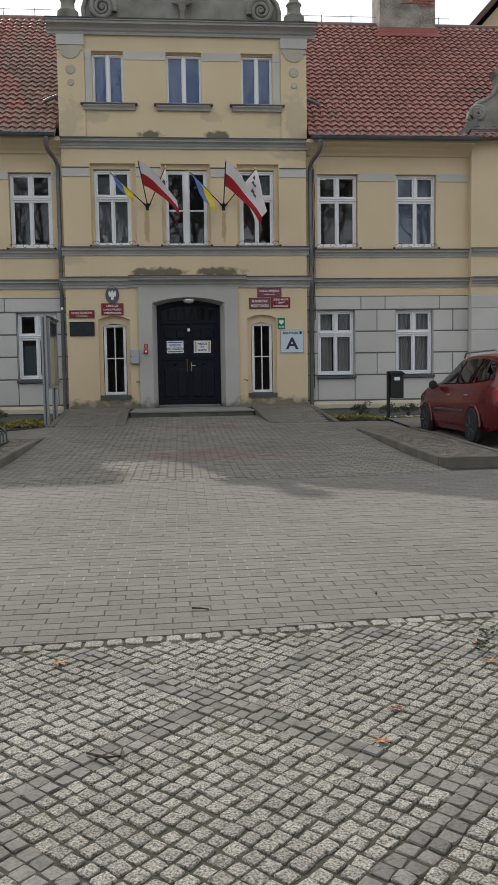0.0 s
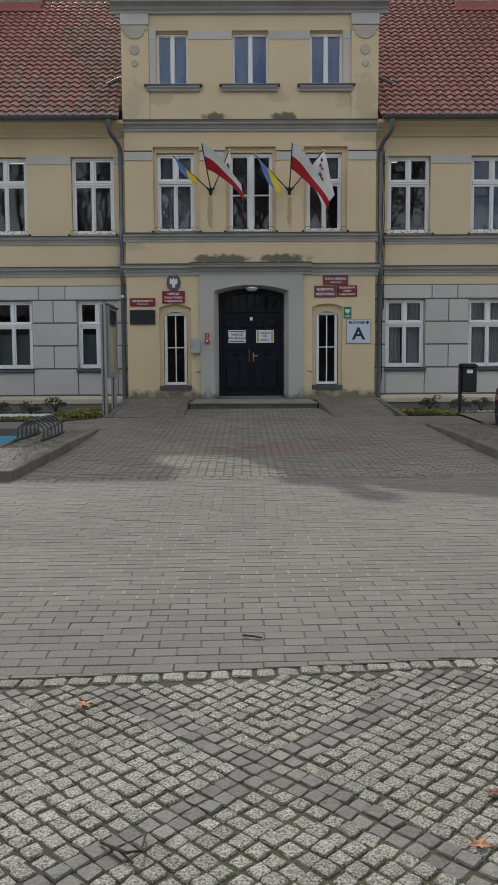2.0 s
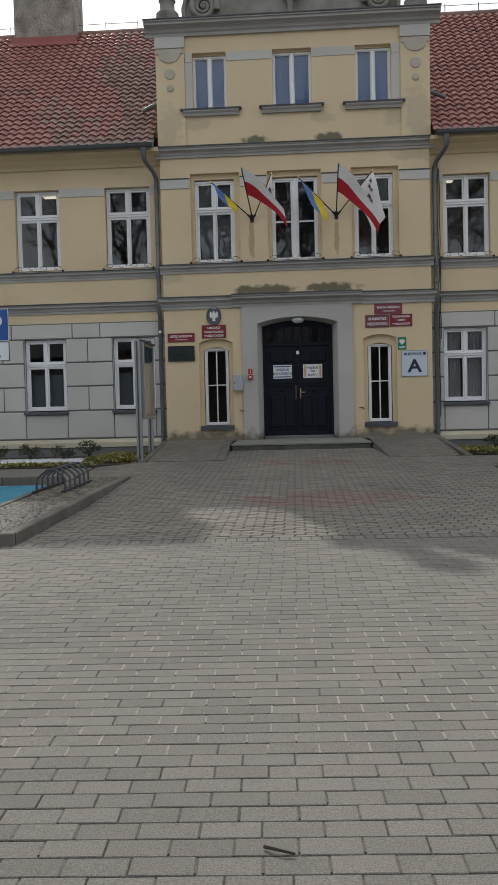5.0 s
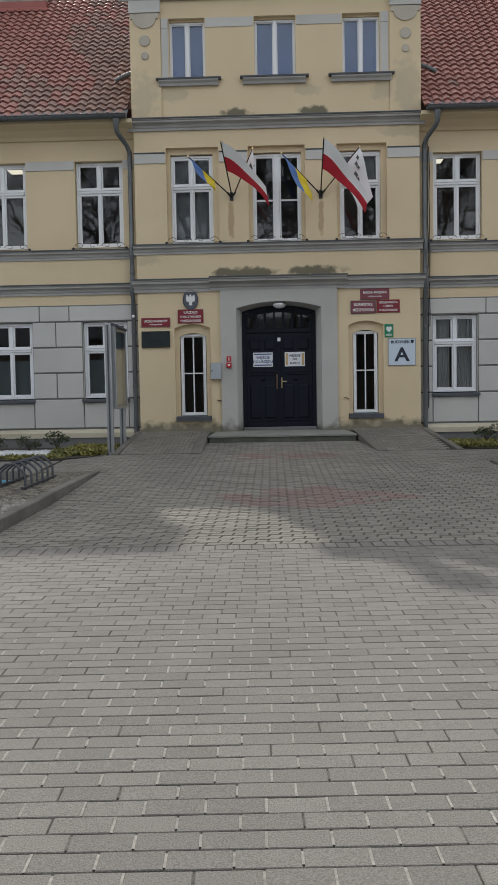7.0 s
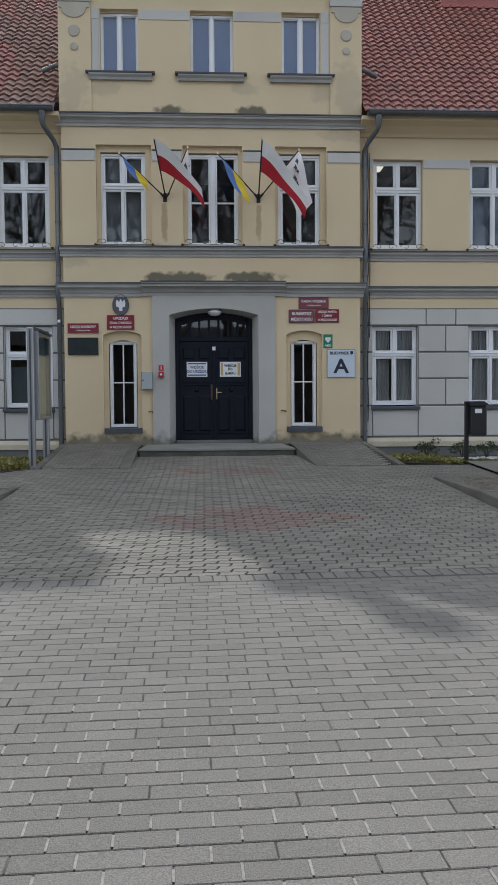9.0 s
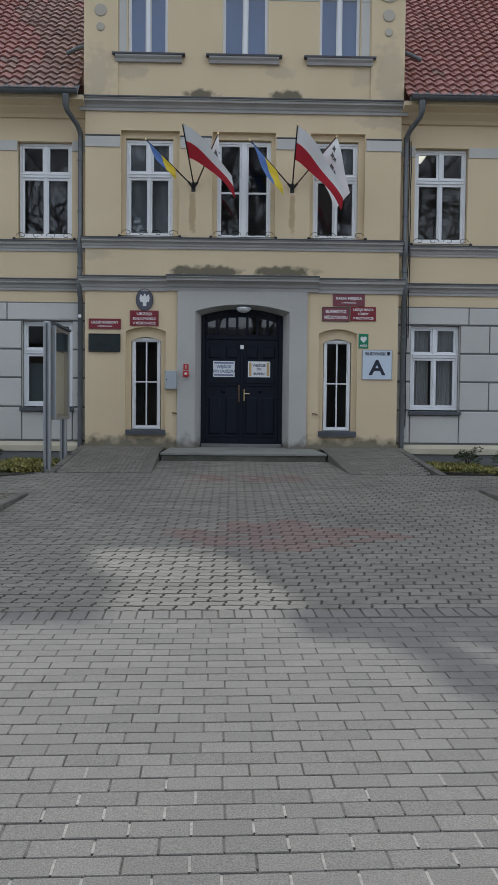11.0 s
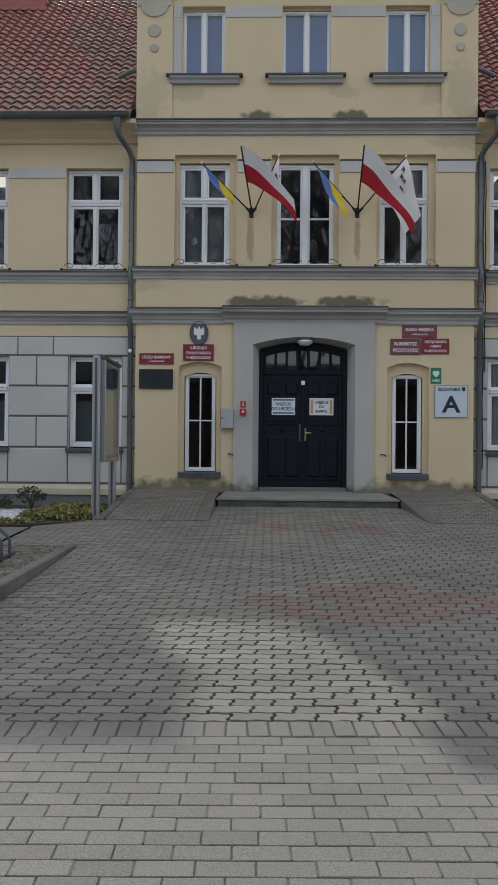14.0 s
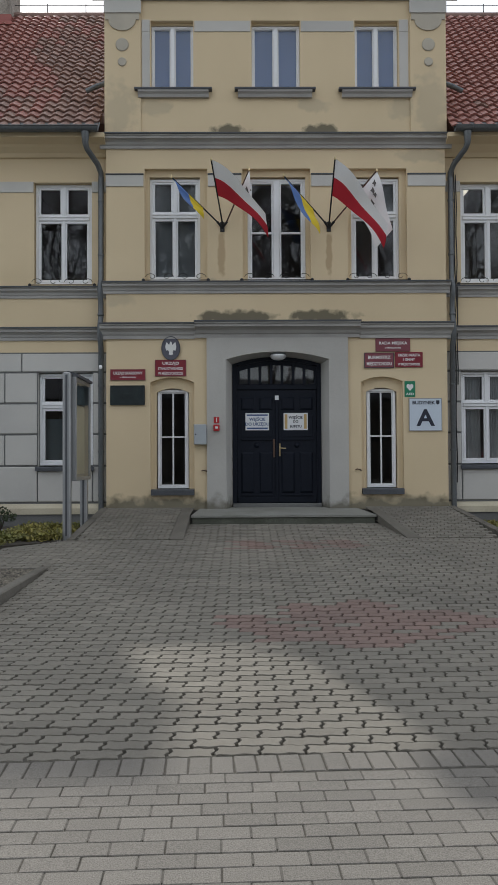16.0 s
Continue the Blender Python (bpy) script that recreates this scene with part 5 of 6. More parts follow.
for x, y, h in ((-7.3, -1.0, 0.55), (-6.85, -1.0, 0.35), (-6.1, -0.95, 0.38), (-5.35, -0.9, 0.33), (-4.75, -0.9, 0.45), (4.35, -0.7, 0.45), (5.1, -0.65, 0.4), (5.6, -0.7, 0.34), (6.5, -0.7, 0.42)):
    o = thing("shrub", (x, y, BEDZ), "small dark evergreen shrub in the gravel bed", "shrub", "bed shrubs")
    g = Geo()
    tips = []
    for i in range(7):
        a = i * 0.9
        tip = (x + 0.17 * math.cos(a), y + 0.17 * math.sin(a), BEDZ + h * rnd.uniform(0.5, 1.0))
        g.tube([(x, y, BEDZ - 0.01), (x + 0.07 * math.cos(a), y + 0.07 * math.sin(a), BEDZ + h * 0.45), tip], [0.008, 0.006, 0.003], 4)
        tips.append((*tip[:2], tip[2] - 0.13, 0.10, 0.17, 46))
    part("stems", g, TWIG, o)
    lv = new("foliage", mesh_of("foliage", leaves("", None, tips, SHRUB, 0.055), SHRUB, (x, y, BEDZ), fix=False))
    lv.parent = o


# ---- signs and fittings on the front ----
def sign(name, x0, x1, z0, z1, m, label, cat, lines, group="", d=0.022, edge=None, y=-0.001):
    o = thing(name, ((x0 + x1) / 2, y, z0), label, cat, group)
    part("plate", Geo().box(x0, x1, y - d, y, z0, z1, 0.005), m, o)
    if edge:
        part("rim", frame_bars(Geo(), x0 - 0.006, x1 + 0.006, z0 - 0.006, z1 + 0.006, 0.012, y - d - 0.003, y, 0.003), edge, o)
    for txt, x, z, h, mm, st in lines:
        lettering("lettering", txt, mm, o, x, y - d - 0.001, z, h, stretch=st)
    return o


sign("office_sign", -2.22, -1.665, 2.365, 2.655, REDSIGN, "dark red enamel registry office sign with white letters", "sign",
     [("URZĄD", -1.94, 2.570, 0.052, WHITEP, 1.25), ("STANU CYWILNEGO", -1.942, 2.478, 0.048, WHITEP, 0.72), ("W MIĘDZYCHODZIE", -1.942, 2.39, 0.048, WHITEP, 0.72)], "red office signs", edge=REDSIGN2)
o = sign("office_sign", -3.03, -2.405, 2.295, 2.485, REDSIGN, "long dark red tax office sign with white letters", "sign",
         [("URZĄD SKARBOWY", -2.717, 2.395, 0.052, WHITEP, 0.80)], "red office signs", edge=REDSIGN2)
lettering("lettering", "w Międzychodzie", WHITEP, o, -2.717, -0.024, 2.332, 0.03)
o = sign("office_sign", 1.79, 2.425, 2.795, 3.035, REDSIGN2, "faded red council sign with white letters", "sign",
         [("RADA MIEJSKA", 2.108, 2.925, 0.052, WHITEP, 1.1)], "red office signs")
lettering("lettering", "w Międzychodzie", WHITEP, o, 2.108, -0.024, 2.85, 0.03)
sign("office_sign", 1.585, 2.12, 2.50, 2.77, REDSIGN2, "faded red mayor's office sign with white letters", "sign",
     [("BURMISTRZ", 1.853, 2.66, 0.060, WHITEP, 0.95), ("MIĘDZYCHODU", 1.853, 2.545, 0.060, WHITEP, 0.75)], "red office signs", edge=STEEL)
sign("office_sign", 2.145, 2.65, 2.505, 2.785, REDSIGN, "dark red town office sign with white letters", "sign",
     [("URZĄD MIASTA", 2.398, 2.705, 0.048, WHITEP, 0.85), ("I GMINY", 2.398, 2.625, 0.046, WHITEP, 0.9), ("W MIĘDZYCHODZIE", 2.398, 2.54, 0.044, WHITEP, 0.70)], "red office signs")
sign("aed_sign", 2.315, 2.51, 1.965, 2.255, AEDG, "small green defibrillator sign with white heart", "sign", [("AED", 2.412, 2.0, 0.042, WHITEP, 1.3)], d=0.012)
g = Geo().prism([(2.412, 2.075), (2.352, 2.14), (2.352, 2.18), (2.372, 2.20), (2.395, 2.20), (2.412, 2.18), (2.429, 2.20), (2.452, 2.20), (2.472, 2.18), (2.472, 2.14)], "y", -0.016, -0.014)
solo("heart_symbol", g, WHITEP, "white heart on the green sign", "symbol")
o = sign("building_sign", 2.395, 2.985, 1.35, 1.935, SIGNW, "pale blue-white building letter plate with dark writing", "sign",
         [("BUDYNEK", 2.655, 1.83, 0.062, NAVY, 1.05), ("A", 2.69, 1.445, 0.30, NAVY, 1.1)], edge=ALU)
part("crest", Geo().prism([(2.885, 1.90), (2.885, 1.845), (2.915, 1.82), (2.945, 1.845), (2.945, 1.90)], "y", -0.027, -0.023), NAVY, o)
# oval shield with a plain white shape
o = thing("oval_shield", (-1.935, -0.01, 2.66), "grey oval shield with a white emblem shape above a sign", "shield")
el = [(-1.935 + 0.165 * math.cos(t * math.pi / 16), 2.87 + 0.212 * math.sin(t * math.pi / 16)) for t in range(32)]
part("oval", Geo().prism(el, "y", -0.03, -0.001), OVAL, o)
part("rim", Geo().tube([(x, -0.028, z) for x, z in el] + [(el[0][0], -0.028, el[0][1])], 0.009, 6), DARKM, o)
em = [(0, 0.13), (0.02, 0.10), (0.03, 0.06), (0.06, 0.10), (0.085, 0.11), (0.10, 0.03), (0.085, -0.04), (0.05, -0.03), (0.03, -0.07), (0.04, -0.11), (0, -0.12)]
part("emblem", Geo().prism([(-1.935 + x, 2.865 + z) for x, z in em] + [(-1.935 - x, 2.865 + z) for x, z in em[-2:0:-1]], "y", -0.036, -0.031), WHITEP, o)
o = thing("memorial_plaque", (-2.72, -0.01, 1.84), "dark bronze memorial plaque with raised lines", "plaque")
part("plate", Geo().box(-3.035, -2.41, -0.04, -0.001, 1.84, 2.195, 0.01), PLAQUE, o)
part("rim", frame_bars(Geo(), -3.035, -2.41, 1.84, 2.195, 0.018, -0.047, -0.02, 0.006), PLAQUE, o)
for i in range(5):
    part("raised_bar", Geo().box(-2.95 + 0.03 * (i % 2), -2.50 - 0.04 * (i % 3), -0.044, -0.041, 1.90 + 0.05 * i, 1.922 + 0.05 * i), PLAQUE, o)
o = thing("meter_box", (-1.38, -0.05, 1.12), "grey metal meter box beside the portal", "box")
part("case", Geo().box(-1.505, -1.292, -0.11, -0.001, 1.125, 1.47, 0.01), BOXG, o)
part("lid", Geo().box(-1.515, -1.29, -0.122, -0.111, 1.115, 1.478, 0.006), BOXG, o)
part("hinge_side", Geo().box(-1.52, -1.51, -0.118, -0.02, 1.115, 1.478), BLACKM, o)
part("lock", Geo().lathe([(0.012, -0.13), (0.014, -0.122)], (-1.485, 0, 1.30), 10, "y"), BLACKM, o)
o = thing("alarm_box", (-1.11, -0.05, 1.36), "small red fire alarm button box with red sign over it", "alarm")
part("case", Geo().box(-1.165, -1.055, -0.11, -0.051, 1.36, 1.475, 0.008), REDBOX, o)
part("button", Geo().box(-1.135, -1.085, -0.116, -0.111, 1.40, 1.44, 0.004), WHITEP, o)
part("sign_plate", Geo().box(-1.16, -1.06, -0.062, -0.051, 1.50, 1.615, 0.003), REDBOX, o)
part("symbol", Geo().box(-1.118, -1.102, -0.066, -0.063, 1.52, 1.60), WHITEP, o)
for x, z in ((-1.33, 0.62), (1.46, 0.63)):
    solo("wall_ring", Geo().tube([(x - 0.05, -0.02, z + 0.02), (x - 0.03, -0.05, z + 0.03), (x + 0.03, -0.05, z + 0.02), (x + 0.05, -0.01, z)], 0.012, 6), RUST, "rusty iron stub in the plaster", "fitting", "iron stubs")


# ---- flags ----
def cloth(a, b, fly, sag, wave, n=16, lo=0.0, hi=1.0):
    """A strip of a flag between the shares lo and hi of the hoist a-b; fly: where the free edge goes."""
    g = Geo()
    a, b, fly = Vector(a), Vector(b), Vector(fly)
    side = Vector((0.15, -1, 0.1)).normalized()
    rows = 4
    for j in range(rows + 1):
        h = lo + (hi - lo) * j / rows
        for i in range(n + 1):
            u = i / n
            p = a.lerp(b, h) + fly * u + Vector((0, 0, -sag)) * u * u
            # folds gather the cloth towards the lower edge
            p += (a - b) * h * 0.35 * u
            p += side * (wave * math.sin(u * 7 + h * 2.4) * u ** 0.6 + 0.4 * wave * math.sin(h * 6 + u * 3) * u)
            g.v.append(tuple(p))
    m = n + 1
    front_ = [(j * m + i, j * m + i + 1, (j + 1) * m + i + 1, (j + 1) * m + i) for j in range(rows) for i in range(n)]
    k = len(g.v)
    g.v += [(x, y + 0.004, z) for x, y, z in g.v]
    g.f = front_ + [tuple(k + q for q in f[::-1]) for f in front_]
    return g


def flag(root, tip, fly, sag, wave, stripes, label, hoist=0.62, emblem=None):
    o = thing("flag", root, label, "flag", "front flags")
    part("pole", Geo().tube([root, tip], 0.014, 8), BLACKM if not emblem else RUST, o)
    part("finial", Geo().lathe([(0.004, -0.03), (0.02, -0.012), (0.02, 0.012), (0.003, 0.045)], tip, 8), BRASS, o)
    t, r = Vector(tip), Vector(root)
    b = t + (r - t).normalized() * hoist
    for name, m, lo, hi in stripes:
        st = part(name, cloth(t, b, fly, sag, wave, lo=lo, hi=hi), m, o, smooth=80)
    if emblem:
        a_, f_ = Vector(t), Vector(fly)
        for u, h, q in emblem:
            p = a_.lerp(b, h) + f_ * u + Vector((0, 0, -sag)) * u * u + (t - b) * h * 0.35 * u
            side = Vector((0.15, -1, 0.1)).normalized()
            p += side * (wave * math.sin(u * 7 + h * 2.4) * u ** 0.6 + 0.4 * wave * math.sin(h * 6 + u * 3) * u + 0.012)
            pts = [(p.x + q * rr * math.cos(k), p.z + 1.4 * q * rr * math.sin(k)) for k, rr in ((0, 1), (0.9, 0.5), (1.6, 1.1), (2.5, 0.6), (3.2, 1), (4.1, 0.5), (4.8, 1.2), (5.6, 0.5))]
            part("emblem_shape", Geo().prism(pts, "y", p.y - 0.003, p.y), FGREY, o)
    return o


PL = [("white_stripe", FWHITE, 0.0, 0.5), ("red_stripe", FRED, 0.5, 1.0)]
UA = [("blue_stripe", FBLUE, 0.0, 0.5), ("yellow_stripe", FYEL, 0.5, 1.0)]
for x in (-0.99, 0.955):
    o = thing("flag_bracket", (x, 0, 5.05), "three-armed black iron flag bracket", "bracket", "flag brackets")
    part("plate", Geo().box(x - 0.04, x + 0.04, -0.02, -0.001, 5.0, 5.18, 0.005), BLACKM, o)
    for d in (-0.09, 0.0, 0.09):
        part("socket", Geo().tube([(x, -0.02, 5.07), (x + d, -0.10, 5.16)], 0.022, 8), BLACKM, o)
flag((-1.06, -0.09, 5.14), (-1.86, -0.65, 5.78), (0.20, -0.03, -0.26), 0.14, 0.06, UA, "blue and yellow flag hanging limp from a slanted pole", 0.78)
flag((-0.99, -0.10, 5.15), (-1.16, -0.85, 6.02), (0.92, -0.10, -0.50), 0.50, 0.07, PL, "white over red flag blowing from a black pole", 0.66)
flag((-0.92, -0.09, 5.14), (-0.50, -0.62, 5.92), (0.03, 0.05, -0.42), 0.16, 0.05, [("cloth", FWHITE, 0.0, 1.0)], "white flag furled beside a striped pole", 0.30, [(0.5, 0.4, 0.07), (0.8, 0.6, 0.06)])
flag((0.885, -0.09, 5.14), (0.10, -0.65, 5.80), (0.30, -0.04, -0.48), 0.20, 0.07, UA, "blue and yellow flag drooping from a slanted pole", 0.80)
flag((0.955, -0.10, 5.15), (0.98, -0.85, 6.03), (0.86, -0.12, -0.72), 0.48, 0.08, PL, "white over red flag drooping from a black pole", 0.66)
flag((1.025, -0.09, 5.14), (1.74, -0.62, 5.90), (0.26, 0.02, -0.75), 0.30, 0.06, [("cloth", FWHITE, 0.0, 1.0)], "white town flag with dark emblem shapes", 0.66,
     [(0.16, 0.22, 0.045), (0.24, 0.34, 0.05), (0.34, 0.30, 0.04), (0.40, 0.45, 0.07), (0.52, 0.42, 0.05), (0.55, 0.60, 0.04)])

# ---- notice board ----
nb = thing("notice_board", (-3.28, -1.85, -0.35), "aluminium framed glass notice board on two posts", "notice board")
for y in (-2.46, -1.18):
    p = part("post", Geo().box(-3.345, -3.225, y - 0.055, y + 0.055, -0.42, 2.16, 0.02), ALU, nb)
    part("groove", Geo().box(-3.30, -3.27, y - 0.058, y - 0.0555, -0.3, 2.12), DARKM, p)
part("back_panel", Geo().box(-3.30, -3.27, -2.40, -1.23, 0.56, 2.04), ALU, nb)
part("case_frame", Geo().box(-3.26, -3.16, -2.40, -2.34, 0.52, 2.10, 0.008).box(-3.26, -3.16, -1.30, -1.24, 0.52, 2.10, 0.008)
     .box(-3.26, -3.16, -2.34, -1.30, 0.52, 0.58, 0.008).box(-3.26, -3.16, -2.34, -1.30, 2.04, 2.10, 0.008), ALU, nb)
part("cap", Geo().prism([(-3.36, 2.10), (-3.13, 2.10), (-3.13, 2.14), (-3.28, 2.19), (-3.36, 2.16)], "y", -2.39, -1.24), DARKM, nb, "dark weather cap")
part("map_sheet", Geo().box(-3.262, -3.25, -2.33, -1.31, 0.62, 1.70), MAPP, nb, "yellowed town map")
part("header_sheet", Geo().box(-3.262, -3.25, -2.33, -1.31, 1.72, 2.02), BLIND2, nb)
p = part("glass_door", Geo().add([(-3.175, -2.34, 0.58), (-3.175, -1.30, 0.58), (-3.175, -1.30, 2.04), (-3.175, -2.34, 2.04)], [(0, 1, 2, 3)]), GLASS, nb)
p.visible_shadow = False

# ---- bicycle rack ----
rk = thing("bicycle_rack", (-3.7, -6.5, isl_z(0, -6.5)), "galvanised steel bicycle rack with six bent hoops", "bicycle rack")
for i in range(6):
    y = -7.40 + 0.26 * i
    z = isl_z(0, y)
    part("hoop", Geo().tube([(-3.84, y, z), (-3.84, y, z + 0.20), (-3.81, y + 0.02, z + 0.24), (-3.69, y + 0.05, z + 0.335), (-3.57, y + 0.05, z + 0.335),
                             (-3.45, y + 0.02, z + 0.24), (-3.42, y, z + 0.20), (-3.42, y, z)], 0.017, 8), STEEL, rk, smooth=60)
for x in (-3.84, -3.42):
    part("rail", Geo().tube([(x, -7.55, isl_z(0, -7.55) + 0.04), (x, -5.95, isl_z(0, -5.95) + 0.04)], 0.02, 8), STEEL, rk)

# ---- parking sign ----
ps = thing("parking_sign", (-5.97, -3.25, -0.36), "blue parking sign with white plate on a grey post", "road sign")
part("post", Geo().tube([(-5.97, -3.22, -0.45), (-5.97, -3.22, 2.76)], 0.03, 12), STEEL, ps, smooth=60)
part("post_cap", Geo().lathe([(0.033, 2.76), (0.03, 2.79), (0.01, 2.80)], (-5.97, -3.22, 0), 12), BLACKM, ps)
bl = part("blue_plate", Geo().box(-6.285, -5.655, -3.275, -3.262, 2.125, 2.755, 0.004), PSIGN, ps)
part("rim", frame_bars(Geo(), -6.285, -5.655, 2.125, 2.755, 0.012, -3.279, -3.262, 0.003), WHITEP, bl)
lettering("lettering", "P", WHITEP, bl, -5.97, -3.277, 2.225, 0.43, stretch=1.15)
wp = part("white_plate", Geo().box(-6.285, -5.655, -3.275, -3.262, 1.735, 2.115, 0.004), PAPER, ps)
part("rim", frame_bars(Geo(), -6.285, -5.655, 1.735, 2.115, 0.014, -3.278, -3.262, 0.003), BLACKM, wp)
ring = [(-6.0 + 0.095 * math.cos(t * 0.3 + 2.2), -3.279, 1.875 + 0.095 * math.sin(t * 0.3 + 2.2)) for t in range(15)]
part("wheel_symbol", Geo().tube(ring, 0.016, 6), BLACKM, wp)
part("seat_symbol", Geo().tube([(-6.02, -3.279, 2.0), (-6.02, -3.279, 1.91), (-5.91, -3.279, 1.91), (-5.87, -3.279, 1.82), (-5.83, -3.279, 1.83)], 0.015, 6), BLACKM, wp)

# ---- litter bin ----
bn = thing("litter_bin", (4.75, -2.15, -0.34), "black metal litter bin hung on a post", "litter bin")
part("post", Geo().box(4.655, 4.725, -2.19, -2.12, -0.42, 0.80, 0.008), BLACKM, bn)
part("body", Geo().box(4.728, 5.03, -2.30, -2.0, 0.16, 0.72, 0.02), BLACKM, bn)
part("lid", Geo().prism([(4.70, 0.72), (5.05, 0.72), (5.05, 0.745), (4.97, 0.80), (4.70, 0.80)], "y", -2.32, -1.98), BLACKM, bn)
part("label_plate", Geo().box(4.80, 4.93, -2.306, -2.301, 0.58, 0.66), PAPER, bn)

# ---- parked car ----
def wheel(car, x, y, z, s):
    w = part("wheel", Geo().lathe([(0.19, -0.10), (0.285, -0.10), (0.31, -0.075), (0.315, 0.0), (0.31, 0.075), (0.285, 0.10), (0.19, 0.10)], (x, y, z), 28, "x"), RUBBER, car, smooth=40)
    part("rim", Geo().lathe([(0.195, s * -0.095), (0.20, s * -0.07), (0.17, s * -0.05), (0.06, s * -0.055), (0.05, s * -0.08), (0.02, s * -0.085)], (x, y, z), 24, "x"), RIM, w, smooth=40)
    for i in range(5):
        a = 2 * math.pi * i / 5
        part("spoke", Geo().tube([(x - s * 0.075, y + 0.05 * math.cos(a), z + 0.05 * math.sin(a)), (x - s * 0.085, y + 0.19 * math.cos(a), z + 0.19 * math.sin(a))], [0.03, 0.022], 6), RIM, w)


CX, CY, CZ = 5.74, -5.95, -0.545
car = thing("parked_car", (CX, CY, CZ), "dark red estate car with roof rails, parked", "car")
ST = [  # along the car (forward), floor, belt height, roof height, half width at the belt, half width at the roof
    (2.17, 0.42, 0.60, 0.60, 0.60, 0.50), (2.10, 0.28, 0.70, 0.71, 0.74, 0.62), (1.9, 0.20, 0.80, 0.82, 0.83, 0.70), (1.5, 0.18, 0.90, 0.94, 0.86, 0.72),
    (1.05, 0.18, 0.94, 1.00, 0.87, 0.70), (0.78, 0.18, 0.95, 1.08, 0.87, 0.66), (0.4, 0.18, 0.95, 1.30, 0.875, 0.60), (0.1, 0.18, 0.95, 1.42, 0.875, 0.57), (-0.4, 0.18, 0.96, 1.48, 0.88, 0.57),
    (-1.0, 0.18, 0.97, 1.48, 0.88, 0.57), (-1.5, 0.20, 0.98, 1.45, 0.87, 0.56), (-1.85, 0.24, 0.99, 1.36, 0.85, 0.54), (-2.1, 0.28, 0.98, 1.12, 0.80, 0.56), (-2.22, 0.34, 0.92, 0.94, 0.72, 0.60)]
g = Geo()
for t, z0, zb, zr, wb, wr_ in ST:
    z0, zb, zr = z0, zb * 1.06, zr * 1.07
    half_ = [(0.0, zr + 0.015), (wr_ * 0.7, zr), (wr_, zr - 0.035), ((wr_ + wb) / 2 - 0.01, (zr + zb) / 2), (wb - 0.035, zb), (wb, zb - 0.05), (wb + 0.02, (zb + z0) / 2 + 0.05), (wb, z0 + 0.14), (wb - 0.06, z0), (0.0, z0)]
    full = [(-x, z) for x, z in half_[::-1][:-1]] + half_[:-1]
    g.v += [(CX + x, CY + t, CZ + z) for x, z in full]
n = len(full)
for i in range(len(ST) - 1):
    g.f += [(i * n + k, i * n + (k + 1) % n, (i + 1) * n + (k + 1) % n, (i + 1) * n + k) for k in range(n)]
g.f += [tuple(range(n)), tuple((len(ST) - 1) * n + k for k in range(n))]
body = part("body", g, CARRED, car, smooth=32)


def side_x(t, z):
    """Half width of the cabin at station t and height z."""
    for a, b in zip(ST, ST[1:]):
        if b[0] <= t <= a[0]:
            f = (a[0] - t) / (a[0] - b[0])
            zb, zr, wb, wr_ = (a[i] + (b[i] - a[i]) * f for i in (2, 3, 4, 5))
            zb, zr = zb * 1.06, zr * 1.07
            top_, bot = zr - 0.035, zb
            q = min(1, max(0, (z - bot) / max(0.02, top_ - bot)))
            mid = (wr_ + wb) / 2 - 0.01
            return (wb - 0.035) * (1 - 2 * q) + mid * 2 * q if q < 0.5 else mid * (2 - 2 * q) + wr_ * (2 * q - 1)
    return 0.8


